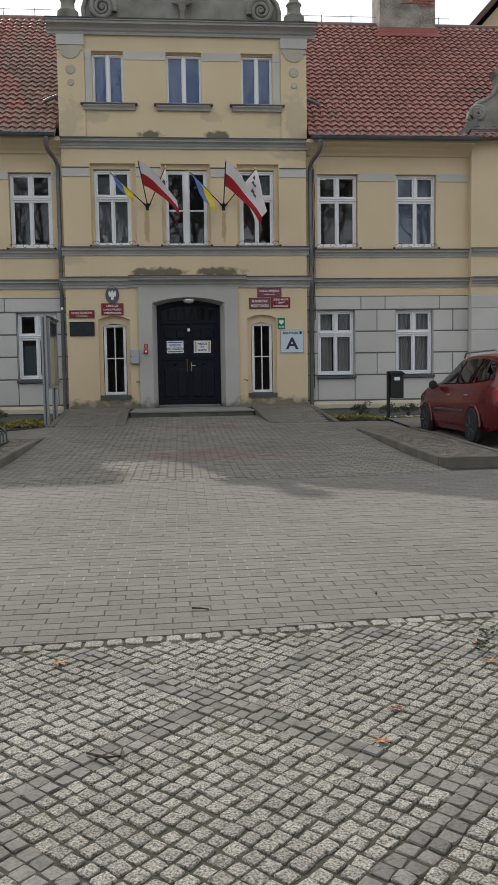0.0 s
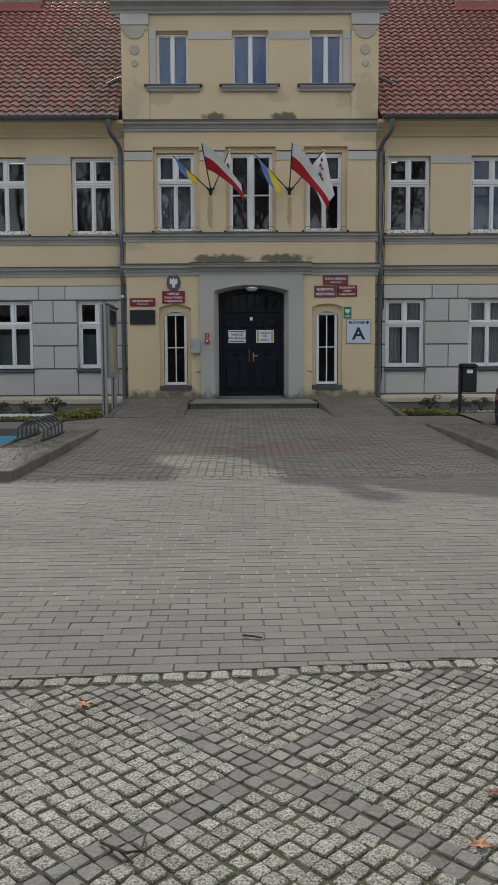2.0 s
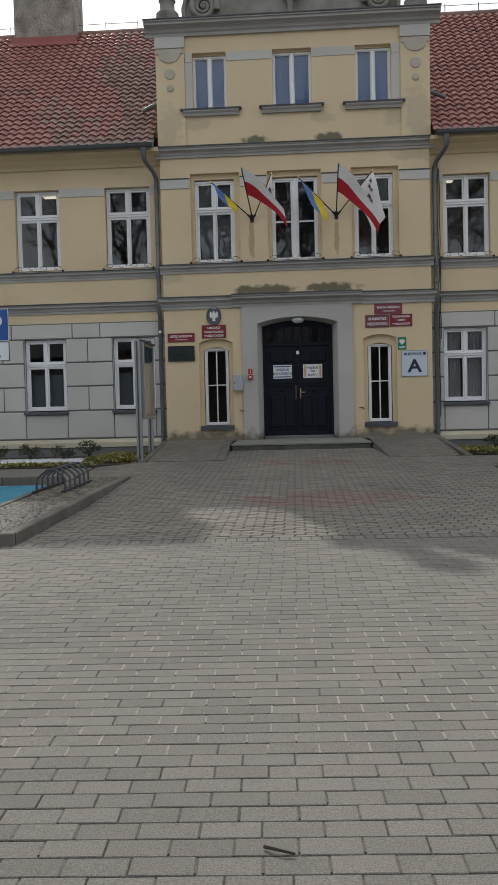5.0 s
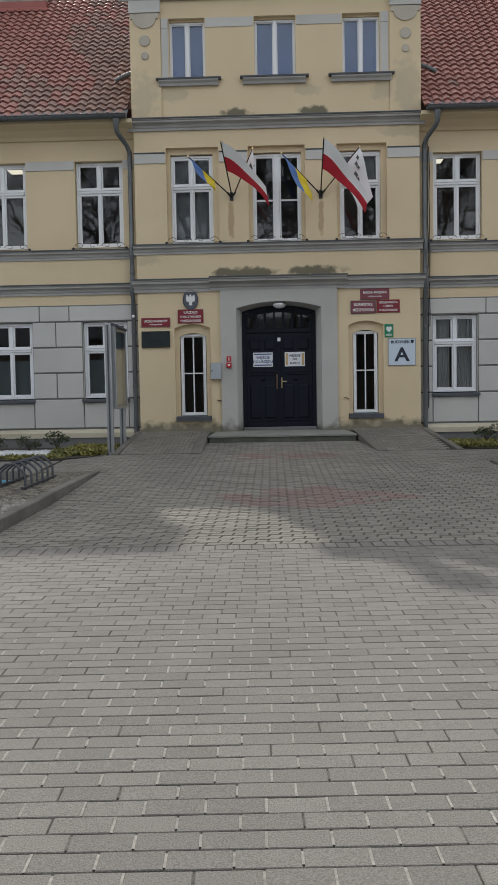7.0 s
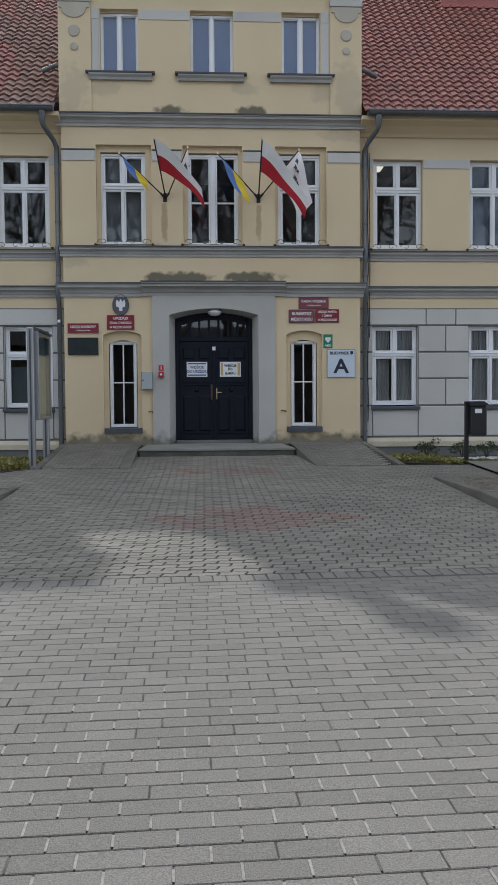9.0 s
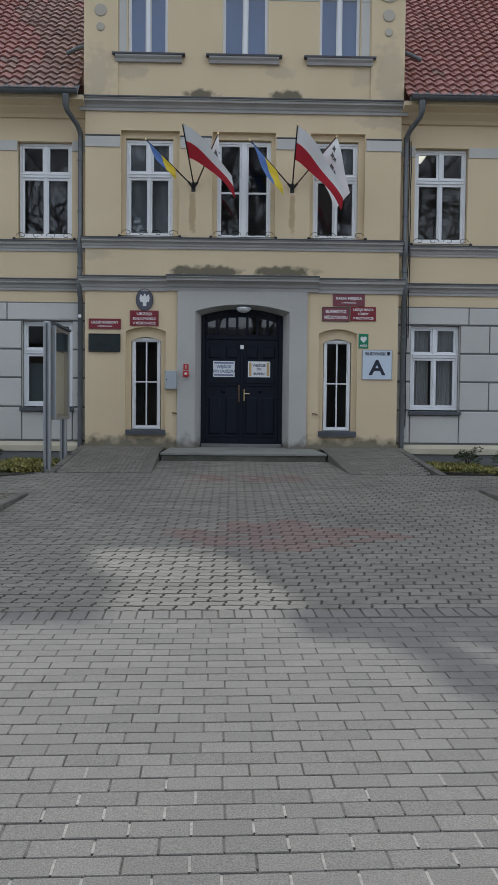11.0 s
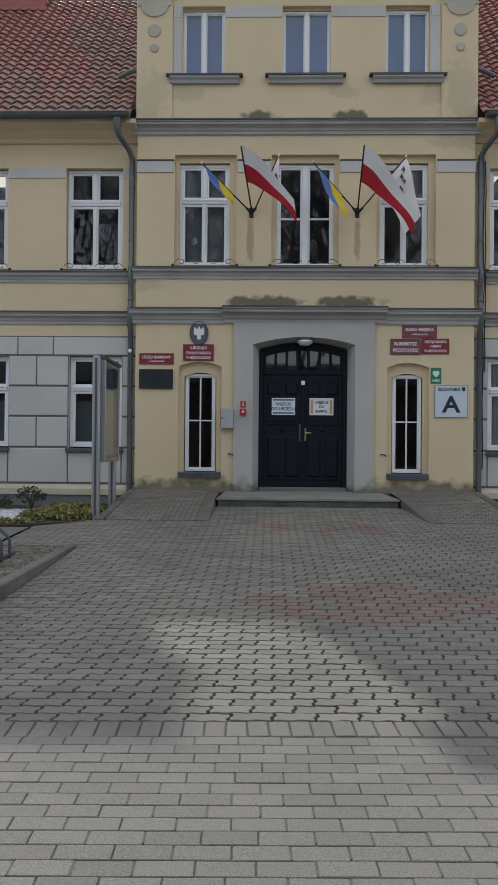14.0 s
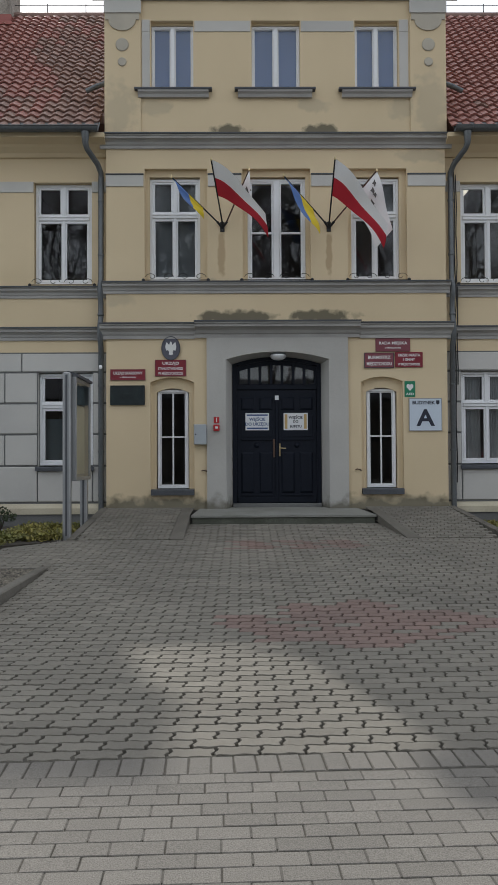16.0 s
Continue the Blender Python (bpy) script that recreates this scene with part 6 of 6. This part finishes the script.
for s in (-1, 1):
    for name, poly in (("front_side_window", [(0.70, 0.985), (-0.28, 0.995), (-0.28, 1.40), (0.12, 1.34)]), ("rear_side_window", [(-0.36, 0.995), (-1.10, 1.005), (-1.16, 1.40), (-0.36, 1.405)]),
                       ("quarter_window", [(-1.20, 1.01), (-1.92, 1.06), (-1.72, 1.33), (-1.24, 1.395)])):
        poly = [(t, 1.065 * z) for t, z in poly]
        n = 7

        def patch(off):
            g = Geo()
            for i in range(n + 1):
                for j in range(n + 1):
                    u, v = i / n, j / n
                    t = (poly[0][0] * (1 - u) + poly[1][0] * u) * (1 - v) + (poly[3][0] * (1 - u) + poly[2][0] * u) * v
                    z = (poly[0][1] * (1 - u) + poly[1][1] * u) * (1 - v) + (poly[3][1] * (1 - u) + poly[2][1] * u) * v
                    g.v.append((CX + s * (side_x(t, z) + off), CY + t, CZ + z))
            g.f = [(i * (n + 1) + j, (i + 1) * (n + 1) + j, (i + 1) * (n + 1) + j + 1, i * (n + 1) + j + 1) for i in range(n) for j in range(n)]
            return g
        part(name, patch(0.012), CARDARK, body, smooth=60)
        part("window_glass", patch(0.018), CARGLASS, car, smooth=60)
    for y, rr in ((1.33, 0.36), (-1.30, 0.36)):
        lip = [(CX + s * 0.885, CY + y + rr * math.cos(math.pi * k / 14), CZ + 0.31 + rr * math.sin(math.pi * k / 14)) for k in range(15)]
        part("wheel_arch", Geo().tube(lip, 0.028, 8), CARRED, body, smooth=60)
        part("arch_lining", Geo().lathe([(0.01, -0.02), (rr - 0.02, -0.02), (rr - 0.02, 0.02), (0.01, 0.02)], (CX + s * 0.87, CY + y, CZ + 0.31), 24, "x"), CARDARK, body)
        wheel(car, CX + s * 0.83, CY + y, CZ + 0.315, -s)
    mt = 0.62
    mr = part("mirror", Geo().lathe([(0.02, -0.07), (0.075, -0.06), (0.09, 0.0), (0.07, 0.05), (0.02, 0.07)], (CX + s * 0.98, CY + mt, CZ + 1.03), 14, "y"), CARDARK, car, "dark door mirror", smooth=50)
    part("mirror_arm", Geo().box(CX + s * 0.92 - 0.06, CX + s * 0.92 + 0.06, CY + mt - 0.03, CY + mt + 0.03, CZ + 0.98, CZ + 1.02, 0.01), CARDARK, mr)
    for t in (-0.05, -0.98):
        part("door_handle", Geo().box(CX + s * 0.895 - 0.015, CX + s * 0.895 + 0.015, CY + t - 0.09, CY + t + 0.09, CZ + 0.83, CZ + 0.86, 0.01), ALU, car)
    part("side_strip", Geo().box(CX + s * 0.895 - 0.012, CX + s * 0.895 + 0.012, CY - 0.85, CY + 0.85, CZ + 0.54, CZ + 0.585, 0.008), RIM, car)
    part("roof_rail", Geo().tube([(CX + s * 0.54, CY + 0.05, CZ + 1.53), (CX + s * 0.54, CY - 0.05, CZ + 1.63), (CX + s * 0.54, CY - 1.5, CZ + 1.63), (CX + s * 0.54, CY - 1.62, CZ + 1.53)], 0.018, 8), ALU, car, smooth=60)
    part("tail_light", Geo().box(CX + s * 0.72 - 0.09, CX + s * 0.72 + 0.09, CY - 2.19, CY - 2.05, CZ + 0.72, CZ + 0.98, 0.03), REDBOX, car)
    part("headlight", Geo().box(CX + s * 0.62 - 0.12, CX + s * 0.62 + 0.12, CY + 2.0, CY + 2.11, CZ + 0.60, CZ + 0.72, 0.03), WHITE, car)

# ---- small things on the ground ----
def fallen_leaf(x, y, size, m, a):
    z = ground_z(y) + 0.006
    pts = []
    for k in range(15):
        r = size * (1.0 if k % 3 == 1 else 0.52 if k % 3 == 0 else 0.62)
        t = a + 2 * math.pi * k / 15
        pts.append((x + r * math.cos(t), y + r * math.sin(t), z + 0.007 + 0.005 * math.sin(3 * t)))
    g = Geo().add(pts + [(x, y, z + 0.004)], [(k, (k + 1) % 15, 15) for k in range(15)])
    g.tube([(x, y, z + 0.004), (x + size * 1.3 * math.cos(a + 2), y + size * 1.3 * math.sin(a + 2), z + 0.01)], 0.002, 4)
    solo("fallen_leaf", g, m, "dry curled maple leaf on the cobbles", "leaf", "fallen leaves")


for x, y, s_, m_ in ((-0.87, -17.02, 0.045, DRYLEAF), (0.49, -18.0, 0.042, DRYLEAF), (0.62, -17.72, 0.038, DRYLEAF2), (1.22, -17.25, 0.04, DRYLEAF), (1.25, -16.98, 0.035, DRYLEAF)):
    fallen_leaf(x, y, 0.85 * s_, m_, rnd.uniform(0, 6))


def twig(pts, r):
    solo("twig", Geo().tube([(x, y, ground_z(y) + z) for x, y, z in pts], [r * (1 - 0.15 * i) for i in range(len(pts))], 5), TWIG, "thin dark fallen twig", "twig", "fallen twigs")


twig([(-0.21, -16.20, 0.01), (-0.16, -16.23, 0.016), (-0.11, -16.24, 0.01)], 0.006)
twig([(-0.60, -18.0, 0.012), (-0.54, -18.06, 0.03), (-0.50, -18.05, 0.028), (-0.50, -17.95, 0.014)], 0.006)
twig([(-0.63, -17.98, 0.012), (-0.57, -18.03, 0.02), (-0.52, -18.08, 0.012)], 0.005)
twig([(0.95, -16.05, 0.01), (0.96, -16.01, 0.012)], 0.007)
bo = solo("stone_bollard", Geo().lathe([(0.085, -0.85), (0.085, -0.60), (0.095, -0.585), (0.095, -0.57), (0.07, -0.55), (0.02, -0.54)], (1.50, -17.12, 0), 14), COB, "low weathered granite bollard", "bollard", smooth=40)
wd = []
for _ in range(26):
    wd.append((rnd.uniform(1.22, 1.6), rnd.uniform(-17.5, -16.85), ground_z(-17) + 0.0, 0.04, 0.04, 9))
g = leaves("", None, wd, SHRUB, 0.03)
solo("weeds", g, SHRUB, "small weeds between cobbles at the bollard", "weeds", kind="stuff", fix=False)

# ---- behind the walker: bare trees, and unseen houses added for the reflections ----
def tree(x, y, h, seed):
    r = random.Random(seed)
    o = thing("bare_tree", (x, y, ground_z(y)), "tall leafless tree across the square", "tree", "bare trees")
    lim = Geo()

    def grow(p, d, L, rad, lev):
        q = [p]
        for i in range(3):
            d = (d + Vector((r.uniform(-1, 1), r.uniform(-1, 1), r.uniform(-0.3, 0.6))) * 0.16).normalized()
            q.append(q[-1] + d * L / 3)
        lim.tube(q, [rad, rad * 0.85, rad * 0.7, rad * 0.55], 6 if lev < 2 else 3, cap=False)
        if lev < 5:
            for k in range(3 if lev < 4 else 4):
                a = r.uniform(0, 6.28)
                s1 = d.cross(Vector((math.cos(a), math.sin(a), 0.3))).normalized()
                f = r.choice((2, 3, 3))
                grow(q[f], (d + s1 * r.uniform(0.5, 0.95)).normalized(), L * r.uniform(0.58, 0.8), rad * 0.60, lev + 1)
    base = Vector((x, y, ground_z(y) - 0.1))
    part("trunk", Geo().tube([base, base + Vector((0.05, 0, h * 0.15)), base + Vector((0.1, 0.1, h * 0.3))], [h * 0.013, h * 0.010, h * 0.009], 10), BARK, o, smooth=60)
    for k in range(6):
        a = k * 1.1 + r.uniform(-0.4, 0.4)
        grow(base + Vector((0.1, 0.1, h * (0.2 + 0.035 * k))), Vector((0.5 * math.cos(a), 0.5 * math.sin(a), 1)).normalized(), h * 0.24, h * 0.006, 1)
    ob = new("limbs", mesh_of("limbs", lim, BARK, base_of[o.name], fix=False))
    ob.parent = o


for x, y, h, s_ in ((-9, -36, 20, 1), (-2.5, -39, 22, 2), (4.5, -36, 19, 3), (11, -40, 20, 4), (-16, -40, 21, 5), (18, -38, 19, 6), (-5.5, -46, 24, 7), (1.5, -47, 23, 8), (8, -47, 24, 9), (-12, -47, 22, 10)):
    tree(x, y, 1.3 * h, s_)
# made-up row of houses, kept dark so the lower panes mirror less sky
for i, (x0, x1, h) in enumerate(((-40, -21, 6.0), (-21, -7, 6.6), (-7, 8, 5.8), (8, 24, 6.4), (24, 42, 6.0))):
    o = thing("reflected_house", ((x0 + x1) / 2, -58, -0.9), "plain dark house, unseen, added to darken window reflections", "house", "houses across the square")
    part("wall", Geo().box(x0, x1, -66, -56, -0.95, h), FARWALL, o)
    part("roof", Geo().prism([(-55.6, h), (-61, h + 3), (-66.4, h)], "x", x0, x1), DARKM, o)
    k = int((x1 - x0) / 3)
    for j in range(k):
        for z in (0.3, 3.3):
            xc = x0 + (x1 - x0) * (j + 0.5) / k
            part("window", Geo().box(xc - 0.5, xc + 0.5, -55.98, -55.9, z, z + 1.7), DARKM, o)

# ---- paving pieces, roof tiles ----
lay_tiles(roof_l, -13.0, -3.14, 6.0)
lay_tiles(roof_r, 3.16, 13.0 - TW, 6.0)


def joined(name, parent, groups):
    for m, g in groups.items():
        if g.v:
            ob = new(name, mesh_of(name, g, m, base_of[parent.name], fix=False))
            ob.parent = parent
            tagged(ob, kind="stuff")


def stone_geo(w, d, c=0.0035, h=0.03):
    g = Geo()
    a, b = w / 2, d / 2
    vs = [(-a + c, -b + c, 0), (a - c, -b + c, 0), (a - c, b - c, 0), (-a + c, b - c, 0), (-a, -b, -c), (a, -b, -c), (a, b, -c), (-a, b, -c), (-a, -b, -h), (a, -b, -h), (a, b, -h), (-a, b, -h)]
    return g.add(vs, [(0, 1, 2, 3)] + [(4 + i, 4 + (i + 1) % 4, (i + 1) % 4, i) for i in range(4)] + [(8 + i, 8 + (i + 1) % 4, 4 + (i + 1) % 4, 4 + i) for i in range(4)])


def lay(x, y, lift=0.0, turn=0.0):
    s = (ground_z(y + 0.05) - ground_z(y - 0.05)) / 0.1
    return Matrix.Translation((x, y, ground_z(y) + lift)) @ Matrix.Rotation(math.atan(s), 4, 'X') @ Matrix.Rotation(turn, 4, 'Z')


rnd = random.Random(21)
# road pavers 20 x 10 in running bond
road = thing("road", (0, -13.6, ground_z(-13.6)), "grey concrete block road in running bond", kind="structure")
g = Geo()
for k in range(13):
    yy = -10.53 - 0.51 * k
    g.v += [(-7.8, yy, ground_z(yy) - 0.007), (8.6, yy, ground_z(yy) - 0.007)]
g.f = [(2 * k + 1, 2 * k, 2 * k + 2, 2 * k + 3) for k in range(11)]
part("joint_sand", g, ROADJOINT, road)
PW, CR, SKEW = 0.2105, 0.1035, 0.034      # paver pitch, course depth, slant of the courses to the house front
pg = stone_geo(PW - 0.0062, CR - 0.0052, 0.0028)
pm = mesh_of("paver", pg, PAVER, fix=False)
sg = stone_geo(0.099, 0.199)
rest, made = {PAVER: Geo()}, 0
fill, dull = Geo(), Geo()


def edge_y(x):
    return -16.60 + 0.03 * math.sin(x * 0.9) + 0.075 * x


for r in range(-3, 66):
    off = rnd.uniform(-0.012, 0.012)
    for c in range(-38, 42):
        x = c * PW + (PW / 2 if r % 2 else 0) + off
        y = -10.755 - CR * (r + 0.5) + SKEW * (x + 0.4)
        top = -10.735 + 0.05 * (x + 0.4)
        if y + CR * 0.1 > top:
            continue
        cut = max(0.0, edge_y(x) - (y - CR / 2)) / CR
        if cut > 0.85:
            continue
        trim = max(0.0, y + CR / 2 - top) / CR
        m = lay(x, y + (cut - trim) * CR / 2, rnd.uniform(-0.0022, 0.001), SKEW + rnd.uniform(-0.008, 0.008) * (cut == 0)) @ Matrix.Diagonal((1, 1 - cut - trim, 1, 1))
        if made < 300 and abs(x + 0.2) < 1.15 and y < -13.2:
            piece("paver", pm, road, m)
            made += 1
        else:
            rest[PAVER].add([m @ Vector(p) for p in pg.v], pg.f)
        # sand swept into the upright joints: pale in the middle of the drive, duller towards its rims
        if abs(x) < 6 and cut == 0 and trim == 0:
            pale = -15.5 < y < -12.7 and rnd.random() < min(0.85, (-12.7 - y) * 0.9)
            if pale or rnd.random() < 0.7:
                q = lay(x + PW / 2, y + SKEW * PW / 2, -0.0008 if pale else -0.002, SKEW)
                j = CR * rnd.uniform(0.30, 0.46)
                (fill if pale else dull).add([q @ Vector(p) for p in ((-0.0048, -j, 0), (0.0048, -j, 0), (0.0048, j, 0), (-0.0048, j, 0))], [(0, 1, 2, 3)])
for c in range(-64, 70):
    x = c * 0.1085
    m = lay(x, -10.64 + 0.05 * (x + 0.4), rnd.uniform(-0.003, 0.002), 0.05 + rnd.uniform(-0.02, 0.02))
    rest[PAVER].add([m @ Vector(p) for p in sg.v], sg.f)
joined("joint_fill", road, {PALESAND: fill, DULLSAND: dull})
joined("pavers", road, rest)
part("joint_sand", Geo().add([(-8.0, y, ground_z(y) - 0.006) for y in (-16.3, -15.0, -13.5, -12.0, -10.6)] + [(8.6, y, ground_z(y) - 0.006) for y in (-16.3, -15.0, -13.5, -12.0, -10.6)],
     [(i, i + 5, i + 6, i + 1) for i in range(4)]), ROADJOINT, road)
ex = [-4.4 + 0.225 * i for i in range(41)]
part("joint_sand", Geo().add([(x, edge_y(x) - 0.004, ground_z(edge_y(x)) - 0.006) for x in ex] + [(x, -16.3, ground_z(-16.3) - 0.006) for x in ex],
     [(i, i + 1, i + 42, i + 41) for i in range(40)]), ROADJOINT, road)

# wave-edged pavers of the forecourt
court = thing("pavement", (0, -6.5, ground_z(-6.5)), "grey and red interlocking wave-edged paving of the forecourt", kind="structure")
UW, UD = 0.229, 0.1145


def uni_geo():
    def wave(t):
        return 0.0062 * math.sin(4 * math.pi * t)
    k, e = 0.0072, 0.0090
    n = 12
    bot = [(-UW / 2 + UW * i / n, -UD / 2 + wave(i / n) + k) for i in range(n + 1)]
    top_ = [(-UW / 2 + UW * i / n, UD / 2 + wave(i / n) - k) for i in range(n, -1, -1)]
    rgt = [(UW / 2 - e - 0.012, -UD / 6), (UW / 2 - e + 0.012, UD / 6)]
    lft = [(-UW / 2 + e + 0.012, UD / 6), (-UW / 2 + e - 0.012, -UD / 6)]
    bot[0] = (bot[0][0] + e - 0.004, bot[0][1])
    bot[-1] = (bot[-1][0] - e - 0.004, bot[-1][1])
    top_[0] = (top_[0][0] - e + 0.004, top_[0][1])
    top_[-1] = (top_[-1][0] + e + 0.004, top_[-1][1])
    ring = bot + rgt + top_ + lft
    q = len(ring)
    g = Geo().add([(x * 0.98, y * 0.96, 0) for x, y in ring] + [(x, y, -0.005) for x, y in ring] + [(x, y, -0.045) for x, y in ring],
                  [tuple(range(q))] + [(q + i, q + (i + 1) % q, (i + 1) % q, i) for i in range(q)] + [(2 * q + i, 2 * q + (i + 1) % q, q + (i + 1) % q, q + i) for i in range(q)])
    return g


ug = uni_geo()
um = {m: mesh_of("paver", ug, m, fix=False) for m in (UNI, UNIRED)}
rest, made = {UNI: Geo(), UNIRED: Geo()}, 0


def red_at(x, y):
    j = 0.12 * math.sin(9 * x + 4 * y)
    a = abs(x - 0.30) / 1.45 + abs(y + 7.65) / 0.95 < 1 + j and y < -6.85 + j + 0.35 * (x - 0.3) ** 2
    b = abs(x - 0.05) < 0.95 + j and -3.6 < y < -2.75 and (x * 3.7 + y * 5) % 1.3 > 0.35
    return a or b


for r in range(84):
    y = -10.53 + UD * (r + 0.5)
    for c in range(-29, 33):
        x = c * UW + (UW / 2 if r % 2 else 0)
        xl = -2.955 if y < -5.0 else -3.98 if y < -2.62 else -1.58
        xr = 3.41 if y < -4.4 else 4.6 if y < -2.62 else 1.70 + 0.15 * (-1.3 - y)
        a, b = max(x - UW / 2, xl), min(x + UW / 2, xr)
        if y > -1.36 or b - a < 0.04:
            continue
        w, x = (b - a) / UW, (a + b) / 2
        slant = 0.05 * min(1.0, max(0.0, (-4.0 - y) / 6.5))
        m = lay(x, y + slant * (x + 0.4), rnd.uniform(-0.003, 0.002), slant + rnd.uniform(-0.012, 0.012)) @ Matrix.Diagonal((w, 1, 1, 1))
        k = UNIRED if red_at(x, y) and rnd.random() < 0.93 else UNI
        if made < 300 and y < -7.6 and abs(x + 0.4) < 1.4:
            piece("paver", um[k], court, m)
            made += 1
        else:
            rest[k].add([m @ Vector(p) for p in ug.v], ug.f)
joined("pavers", court, rest)
# sloping flanks beside the step
for s in (-1, 1):
    g = Geo()
    fl = thing("ramp_flank", (s * 2.4, -1.3, -0.15), "paved slope from the forecourt up to the wall foot", kind="structure")
    for r in range(23):
        for c in range(9):
            v = (r + 0.5) / 23
            y = -2.60 + 2.58 * v
            x = s * (1.66 + 0.17 * (c + (0.5 if r % 2 else 0)))
            if (s < 0 and x < -3.13 - 0.02 * (1 - v)) or (s > 0 and x > 3.12 + 0.2 * (1 - v)) or abs(x) < 1.64 + (0.32 * (1 - v) if s > 0 else 0.1 * (1 - v)):
                continue
            m = Matrix.Translation((x, y, -0.345 + 0.325 * v + rnd.uniform(-0.002, 0.002))) @ Matrix.Rotation(0.125, 4, 'X') @ Matrix.Diagonal((0.74, 0.98, 1, 1))
            g.add([m @ Vector(p) for p in ug.v], ug.f)
    joined("pavers", fl, {UNI: g})
    q = [(s * 1.52, -2.6, -0.39), (s * 3.2, -2.6, -0.39), (s * 3.13, 0.0, -0.065), (s * 1.42, 0.0, -0.065)]
    part("bedding", Geo().add(q + [(x, y, z - 0.3) for x, y, z in q], [(0, 1, 2, 3), (4, 7, 6, 5), (0, 4, 5, 1), (1, 5, 6, 2), (2, 6, 7, 3), (3, 7, 4, 0)]), JOINT, fl)

# small granite setts with dark diagonal bands
plaza = thing("cobbled_square", (0, -18.5, ground_z(-18.5)), "pale granite sett paving with dark diagonal bands", kind="structure")


def cob_geo(seed):
    """A roughly square sett with knocked corners and an uneven top."""
    r = random.Random(seed)
    k, c = 0.0316, 0.006
    ring = []
    for sx, sy in ((-1, -1), (1, -1), (1, 1), (-1, 1)):
        jx, jy = r.uniform(-0.0035, 0.001), r.uniform(-0.0035, 0.001)
        X, Y, cc = sx * (k + 1.4 * jx), sy * (k + 1.4 * jy), c * r.uniform(0.5, 1.3)
        two = [(X, Y - sy * cc), (X - sx * cc, Y)]
        ring += two if sx * sy > 0 else two[::-1]
    q = len(ring)
    tops = [(x * 0.92 + r.uniform(-0.002, 0.002), y * 0.92 + r.uniform(-0.002, 0.002), r.uniform(-0.003, 0.0005)) for x, y in ring]
    return Geo().add(tops + [(x, y, -0.006) for x, y in ring] + [(x, y, -0.04) for x, y in ring] + [(r.uniform(-0.012, 0.012), r.uniform(-0.012, 0.012), r.uniform(-0.001, 0.003))],
                     [(i, (i + 1) % q, 3 * q) for i in range(q)] + [(q + i, q + (i + 1) % q, (i + 1) % q, i) for i in range(q)] + [(2 * q + i, 2 * q + (i + 1) % q, q + (i + 1) % q, q + i) for i in range(q)])


part("joint_sand", Geo().add([(-4.4, -22.5, -0.879), (4.6, -22.5, -0.879), (4.6, -18.5, ground_z(-18.5) - 0.0085), (-4.4, -18.5, ground_z(-18.5) - 0.0085), (4.6, -16.20, ground_z(-16.20) - 0.010), (-4.4, -16.85, ground_z(-16.85) - 0.010)], [(0, 1, 2, 3), (3, 2, 4, 5)]), SETTJOINT, plaza)
cg = [cob_geo(i) for i in range(14)]
cm = {(i, m): mesh_of("cobble", g, m, smooth=30, fix=False) for i, g in enumerate(cg) for m in (COB, COBD)}
rest, made = {COB: Geo(), COBD: Geo()}, 0
C0 = Vector((-0.072, -17.53))
E1, E2 = Vector((0.7071, -0.7071)), Vector((0.7071, 0.7071))
P = 0.0669
NB = 18
for i in range(-80, 90):
    for j in range(-80, 90):
        wob = 0.007 * math.sin(i * 0.43 + j * 0.27)
        p = C0 + E1 * (i * P + rnd.uniform(-0.004, 0.004)) + E2 * (j * P + wob + rnd.uniform(-0.004, 0.004))
        if not (-4.2 < p.x < 4.5 and -22.4 < p.y < edge_y(p.x) - 0.125):
            continue
        dark = (i + 1) % NB in (0, 1) or (j + 1) % NB in (0, 1)
        k = COBD if dark else COB
        w = rnd.randrange(14)
        m = lay(p.x, p.y, rnd.uniform(-0.005, 0.003), math.pi / 4 + (rnd.uniform(-0.12, 0.12) if not dark else rnd.uniform(-0.05, 0.05))) @ Matrix.Diagonal((rnd.uniform(0.90, 1.05), rnd.uniform(0.90, 1.04), 1, 1) if not dark else (rnd.uniform(0.97, 1.04), rnd.uniform(0.97, 1.04), 1, 1)) @ Matrix.Rotation(rnd.uniform(-0.05, 0.05), 4, 'X')
        if made < 300 and abs(p.x) < 0.75 and p.y > -18.3:
            piece("cobble", cm[w, k], plaza, m)
            made += 1
        else:
            rest[k].add([m @ Vector(v) for v in cg[w].v], cg[w].f)
# border row of setts along the road
x = -4.2
while x < 4.5:
    w = rnd.randrange(14)
    m = lay(x, edge_y(x) - 0.052, rnd.uniform(-0.004, 0.003), rnd.uniform(-0.06, 0.06)) @ Matrix.Diagonal((rnd.uniform(1.4, 1.65), 1.35, 1, 1))
    rest[COB].add([m @ Vector(v) for v in cg[w].v], cg[w].f)
    x += 0.105
joined("cobbles", plaza, rest)
